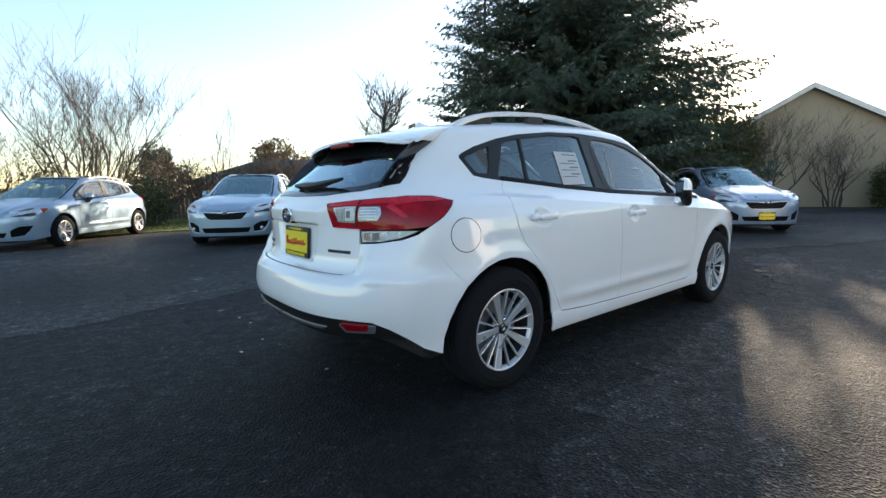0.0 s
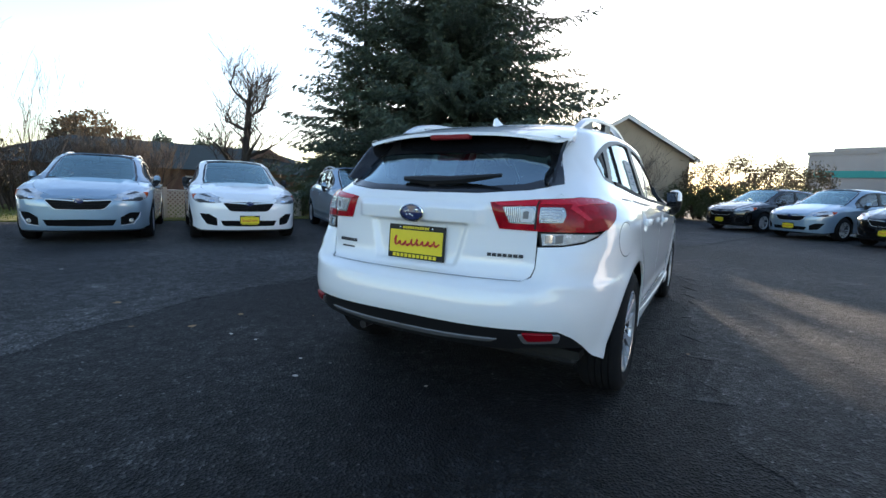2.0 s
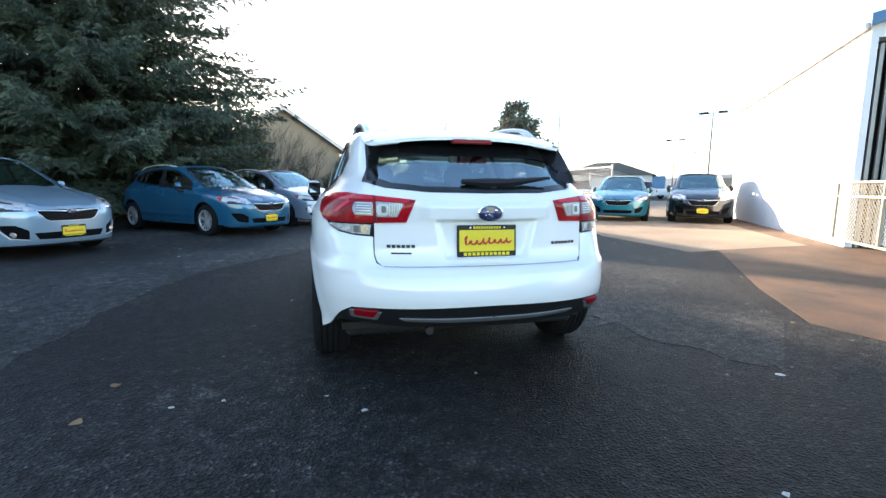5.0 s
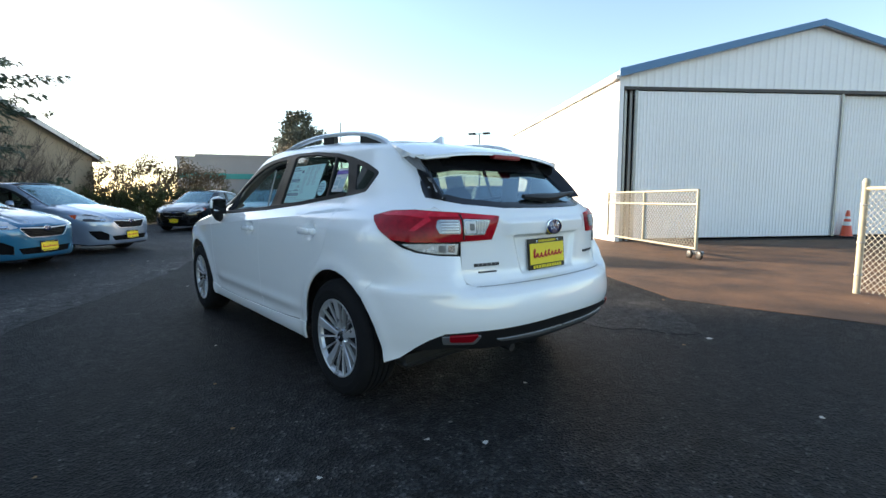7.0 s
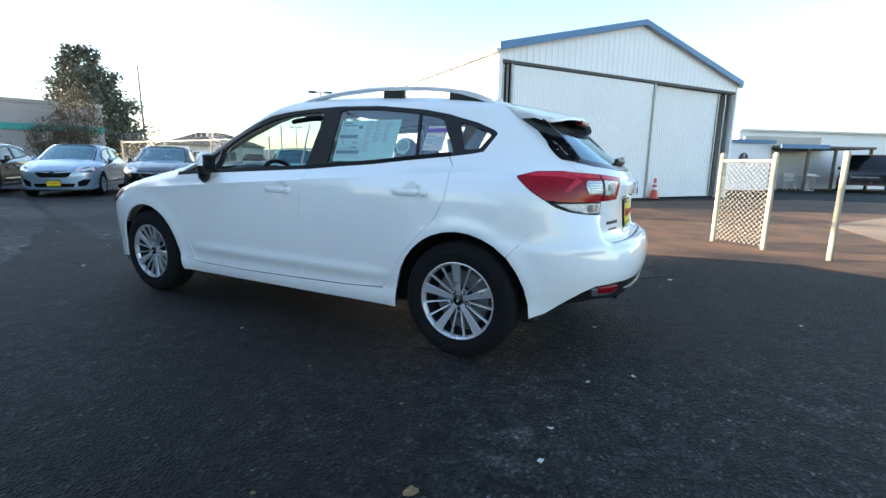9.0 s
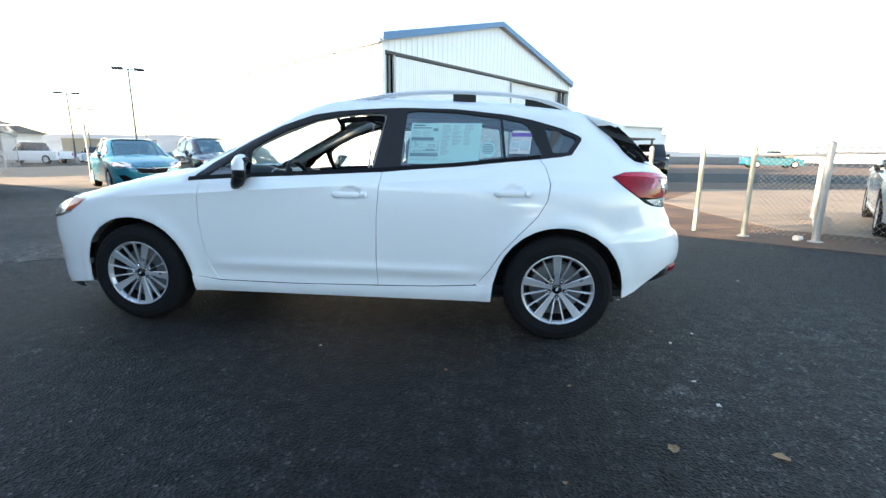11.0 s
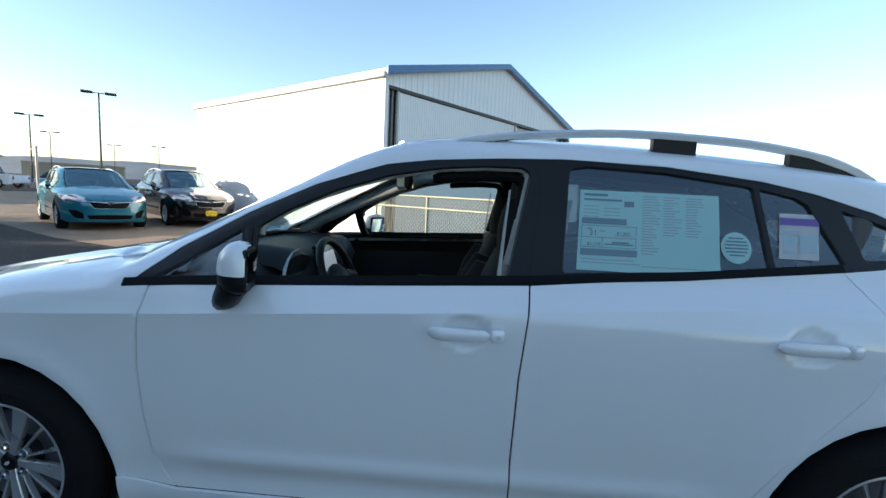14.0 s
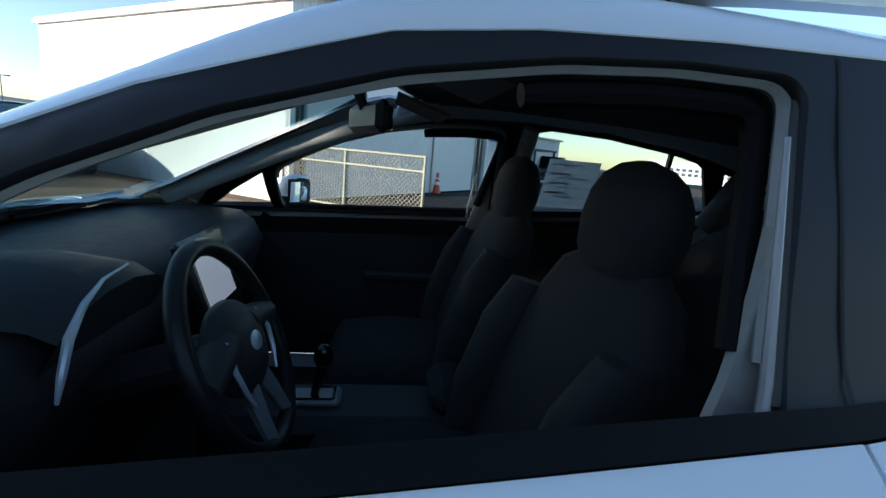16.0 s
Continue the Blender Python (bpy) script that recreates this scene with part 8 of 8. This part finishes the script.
def barbed_fence():
    t = thing("security_fence", "tall chain-link fence topped with coiled wire", "fence")
    ends = [(12.9, -10.9), (16.9, -11.2), (21.0, -11.6), (25.5, -12.0)]
    ends2 = [(16.9, -11.2), (22, -15.5), (27, -20), (33, -26)]
    for e in (ends, ends2):
        for p in e:
            post(t, *p, 2.0, .035, M_STEEL)
        for a, b in zip(e[:-1], e[1:]):
            rail(t, (*a, 1.95), (*b, 1.95), .02, M_STEEL)
    g = Geo()
    for e in (ends, ends2):
        for a, b in zip(e[:-1], e[1:]):
            lattice_wire(g, a, b, .05, 1.93, .15, .0014)
    tagged(part("chain_link", g, M_STEEL, t), kind="stuff")
    g = Geo()
    for e in (ends, ends2):
        a, b = Vector((*e[0], 0)), Vector((*e[-1], 0))
        n = int((b - a).length / .45) * 12
        d = (b - a).normalized()
        sd = Vector((-d.y, d.x, 0))
        g.tube([a.lerp(b, i / n) + sd * .2 * math.cos(i * math.pi / 6) + Vector((0, 0, 2.2 + .2 * math.sin(i * math.pi / 6))) for i in range(n)], .008, 3, False)
    part("wire_coil", g, M_STEEL, t, "coiled security wire")


barbed_fence()
t = thing("utility_pole", "tall thin distant utility pole with crossarm", "utility pole", Matrix.Translation((62, -34.6, 0)))
g = Geo()
g.tube([(0, 0, 0), (.5, -.2, 13.2)], [.15, .08], 8)
part("pole", g, M_BARK, t)
g = Geo()
g.box(-.9, -.05, 8.0, .9, .05, 8.12)
part("crossarm", g, M_BARK, t)


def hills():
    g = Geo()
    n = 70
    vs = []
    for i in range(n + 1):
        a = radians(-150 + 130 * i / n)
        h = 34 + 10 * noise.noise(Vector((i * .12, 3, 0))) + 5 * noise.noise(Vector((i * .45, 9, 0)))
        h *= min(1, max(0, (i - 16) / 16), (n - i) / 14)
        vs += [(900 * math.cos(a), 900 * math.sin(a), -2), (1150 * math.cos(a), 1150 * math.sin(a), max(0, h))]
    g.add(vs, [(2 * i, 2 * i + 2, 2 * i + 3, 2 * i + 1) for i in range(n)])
    return tagged(part("backdrop", g, M_HILL, smooth=True), "wooded ridge far away, blue grey haze put into its colour", "hill", kind="structure")


hills()


def office():
    a, b = Vector((-4.2, -23.2, 0)), Vector((-7.6, -25.6, 0))
    u = (b - a).normalized()
    v = Vector((u.y, -u.x, 0))
    if v.y > 0:
        v = -v
    m = Matrix(((u.x, v.x, 0, a.x), (u.y, v.y, 0, a.y), (0, 0, 1, 0), (0, 0, 0, 1)))
    t = thing("airfield_office", "low white office building with blue edge and patio roof", "building", m)
    g = Geo()
    g.box(-3, 0, 0, 2.4, 9, 2.25)
    part("wall", g, M_WHITE_METAL, t)
    g = Geo()
    g.box(-3.1, -.12, 2.25, 2.5, 9, 2.42)
    part("fascia", g, M_BLUE_TRIM, t, "blue roof edge")
    g = Geo()
    g.box(2.4, 2.2, 0, 12, 10, 3.0)
    part("wall", g, M_WHITE_METAL, t)
    g = Geo()
    g.box(2.6, 2.0, 2.15, 7.2, 2.2, 2.75)
    part("corrugated_band", g, M_STEEL, t)
    g = Geo()
    g.box(2.3, 2.0, 3.0, 12.1, 10, 3.12)
    part("roof_edge", g, M_TRIM_W, t)
    g = Geo()
    g.box(2.4, -.6, 2.06, 7.6, 2.2, 2.16)
    part("patio_roof", g, M_WOODF, t, "dark slatted patio roof")
    g = Geo()
    g.box(2.3, -.66, 2.02, 4.9, -.6, 2.22)
    part("patio_fascia", g, M_BLUE_TRIM, t, "blue painted beam")
    for uu in (3.9, 5.4, 7.4):
        g = Geo()
        g.box(uu, -.55, 0, uu + .1, -.45, 2.06)
        part("post", g, M_WOODF, t)
    g = Geo()
    g.lathe([(.0, 0), (.22, 0), (.24, .03), (.22, .05), (0, .05)], 24, Matrix.Translation((.9, -.01, 1.55)) @ Matrix.Rotation(radians(90), 4, "X"))
    sgn = part("round_sign", g, M_LAMP, t, "dark round sign with pale blades")
    for k in range(3):
        g = Geo()
        g.box(-.03, .04, .051, .03, .19, .06, Matrix.Translation((.9, -.01, 1.55)) @ Matrix.Rotation(radians(90), 4, "X") @ Matrix.Rotation(radians(120 * k), 4, "Z"))
        part("blade", g, M_TRIM_W, sgn)
    g = Geo()
    g.box(4.6, 2.14, 0, 5.5, 2.19, 2.0)
    part("door", g, M_WHITE_METAL, t)
    return m


om = office()


def chair(u, v, rot):
    t = thing("plastic_chair", "white moulded plastic garden chair on the patio", "chair", om @ Matrix.Translation((u, v, 0)) @ Matrix.Rotation(radians(rot), 4, "Z"), "patio chairs")
    g = Geo()
    g.box(-.23, -.22, .40, .23, .22, .43, None, .01)
    part("seat", g, M_TRIM_W, t)
    g = Geo()
    g.box(-.23, .20, .43, .23, .24, .85, None, .01)
    part("backrest", g, M_TRIM_W, t)
    for x in (-.22, .18):
        for y in (-.21, .18):
            g = Geo()
            g.box(x, y, 0, x + .04, y + .04, .40)
            part("leg", g, M_TRIM_W, t)
        g = Geo()
        g.box(x, -.2, .60, x + .04, .22, .63)
        part("armrest", g, M_TRIM_W, t)


chair(3.0, .4, 30)
chair(4.3, .6, -20)
chair(5.0, .3, 160)
t = thing("patio_table", "white round patio table", "table", om @ Matrix.Translation((4.6, -.1, 0)))
g = Geo()
g.lathe([(.001, .70), (.45, .70), (.46, .72), (.45, .74), (.001, .74)], 20)
part("tabletop", g, M_TRIM_W, t)
g = Geo()
g.lathe([(.25, 0), (.22, .03), (.04, .06), (.03, .70)], 12)
part("pedestal", g, M_TRIM_W, t)


def window_rows(t, w, z0, n, rows, uw, uh, gap, zgap, u0, mat):
    for r_ in range(rows):
        for k in range(n):
            g = Geo()
            g.box(u0 + k * (uw + gap), -.06, z0 + r_ * (uh + zgap), u0 + k * (uw + gap) + uw, -.004, z0 + r_ * (uh + zgap) + uh)
            part("window", g, mat, t)


M_FARGLASS = material("far_window_glass", (.10, .13, .16), .15)
t, w = hall("far_warehouse", "long white warehouse with rows of small windows", "building", (-62, -100), (-100, -78), 14, 4.6, M_WHITE_METAL)
window_rows(t, w, 1.7, 16, 2, .8, .6, .5, .4, 3.0, M_FARGLASS)
t, w = hall("far_store", "low tan store far across the lots", "building", (70.5, -66), (60, -74), 12, 2.9, M_STUCCO)
t, w = hall("far_blue_store", "low store with a blue roof band far away", "building", (79, -54), (72.5, -63.5), 12, 3.3, M_BLUE_TRIM, M_BLUE_TRIM)
t, w = hall("far_hall", "low grey hall far across the lots", "building", (34, -84), (14, -92), 12, 2.2, M_GREY_WALL)
t, w = hall("far_hangar", "far white hangar beyond the office", "building", (-14, -58), (-24, -64), 14, 4.0, M_WHITE_METAL, M_WHITE_METAL, 1.4)


def boxy_vehicle(name, label, category, m, body, length, h, wid, cab, bed=None):
    """A far pickup or sport utility: lofted body, glass band, wheels, lamps."""
    t = thing(name, label, category, m, "far vehicles")
    hw = wid / 2

    def loft(secs):
        g = Geo()
        vs = []
        for x, w0, z0, w1, z1 in secs:
            vs += [(x, -w0, z0), (x, -w1, z1 - .06), (x, -w1 + .06, z1), (x, w1 - .06, z1), (x, w1, z1 - .06), (x, w0, z0)]
        n = len(secs)
        g.add(vs, [(6 * i + j, 6 * i + j + 1, 6 * i + 7 + j, 6 * i + 6 + j) for i in range(n - 1) for j in range(5)] + [(0, 1, 2, 3, 4, 5)] + [tuple(6 * n - 1 - j for j in range(6))])
        return g

    L = length / 2
    belt = h * .58
    part("body", loft([(L, hw * .8, .35, hw * .8, belt * .82), (L - .12, hw, .28, hw * .95, belt * .95), (L - 1.1, hw, .28, hw, belt), (0, hw, .28, hw, belt + .02), (-L + .1, hw, .3, hw * .97, belt + .02), (-L, hw * .9, .4, hw * .9, belt)]), body, t, smooth=35)
    c0, c1 = cab
    part("cabin", loft([(c0, hw * .92, belt - .02, hw * .9, belt + .02), (c0 - .55, hw * .92, belt - .02, hw * .78, h - .03), ((c0 + c1) / 2, hw * .92, belt - .02, hw * .8, h), (c1 + .35, hw * .92, belt - .02, hw * .78, h - .04), (c1, hw * .9, belt - .02, hw * .82, belt + .08)]), C_GLOSS, t, "dark glazed cabin", smooth=35)
    g = Geo()
    g.box(c1 + .33, -hw * .74, h - .03, c0 - .58, hw * .74, h + .02, None, .015)
    part("roof", g, body, t)
    if bed:
        g = Geo()
        g.box(bed[0], -hw + .12, belt + .025, bed[1], hw - .12, belt + .03)
        part("bed", g, C_SATIN, t)
    for wx in (L - .9, -L + .95):
        for s in (-1, 1):
            g = Geo()
            mm = Matrix.Translation((wx, s * (hw - .1), .36)) @ Matrix.Rotation(radians(-90 * s), 4, "X")
            g.lathe([(.2, -.1), (.34, -.1), (.36, -.06), (.36, .08), (.34, .115), (.23, .12)], 24, mm)
            wh = part("wheel", g, C_RUBBER, t, smooth=40)
            g = Geo()
            g.lathe([(.001, .105), (.08, .11), (.21, .10), (.235, .118)], 20, mm)
            part("rim", g, C_ALLOY, wh, smooth=40)
    for s in (-1, 1):
        g = Geo()
        g.box(L - .16, s * hw * .62 - .17, belt * .70, L - .04, s * hw * .62 + .17, belt * .84, None, .02)
        part("headlamp", g, C_CLEAR, t)
        g = Geo()
        g.box(-L - .01, s * hw * .78 - .08, belt * .65, -L + .06, s * hw * .78 + .08, belt * .9, None, .02)
        part("tail_lamp", g, C_RED, t)
        g = Geo()
        g.box(c0 - .45, s * (hw + .02) - .09, belt + .02, c0 - .30, s * (hw + .02) + .09, belt + .17, None, .02)
        part("door_mirror", g, C_SATIN, t)
    g = Geo()
    g.box(L - .1, -.45, belt * .58, L + .01, .45, belt * .80, None, .02)
    part("grille", g, C_GLOSS, t)
    g = Geo()
    g.box(L - .1, -.48, belt * .68, L + .02, .48, belt * .72, None, .008)
    part("grille_bar", g, C_CHROME, t)
    return t


def at(x, y, a):
    return Matrix.Translation((x, y, 0)) @ Matrix.Rotation(radians(a), 4, "Z")


boxy_vehicle("pickup_truck", "dark grey pickup truck behind the security fence", "truck", at(24.6, -13.7, 158), P_BLACK, 5.6, 1.8, 1.95, (.9, -1.0), (-1.1, -2.7))
boxy_vehicle("sport_utility", "white sport utility parked before the far house", "car", at(31.5, -20.1, 172), P_WHITE, 4.8, 1.7, 1.85, (1.0, -2.2))
boxy_vehicle("sport_utility", "dark blue sport utility parked near the patio", "car", at(-10.6, -27.3, 74), P_NAVY, 5.1, 1.78, 1.98, (1.0, -2.4))
boxy_vehicle("pickup_truck", "white pickup truck far across the lot", "truck", at(38.5, -32.0, 8), P_WHITE, 5.6, 1.8, 1.95, (.9, -1.0), (-1.1, -2.7))
boxy_vehicle("pickup_truck", "old pale blue pickup truck on the far pavement", "truck", at(-28.2, -46.3, 175), P_TEAL, 5.2, 1.65, 1.85, (.9, -.6), (-.7, -2.4))
boxy_vehicle("sport_utility", "dark car on the far pavement", "car", at(-10.5, -35, 185), P_BLACK, 4.8, 1.45, 1.85, (1.0, -2.0))
boxy_vehicle("sport_utility", "white van on the far pavement", "van", at(-8.0, -40, 100), P_WHITE, 5.2, 2.1, 2.0, (1.6, -2.4))
for k, (x, y, a, c, lab) in enumerate(((30, -32, 20, P_BLACK, "dark car in a far row"), (33, -34.5, 20, P_SILVER, "silver car in a far row"), (36, -37, 20, P_WHITE, "white car in a far row"), (39, -39.5, 20, P_GREY, "grey car in a far row"), (42, -42, 20, P_BLUE, "blue car in a far row"), (46, -46, 20, P_SILVER, "silver car in a far row"))):
    boxy_vehicle("sport_utility", lab, "car", at(x, y, a), c, 4.6, 1.5, 1.8, (1.0, -1.9))
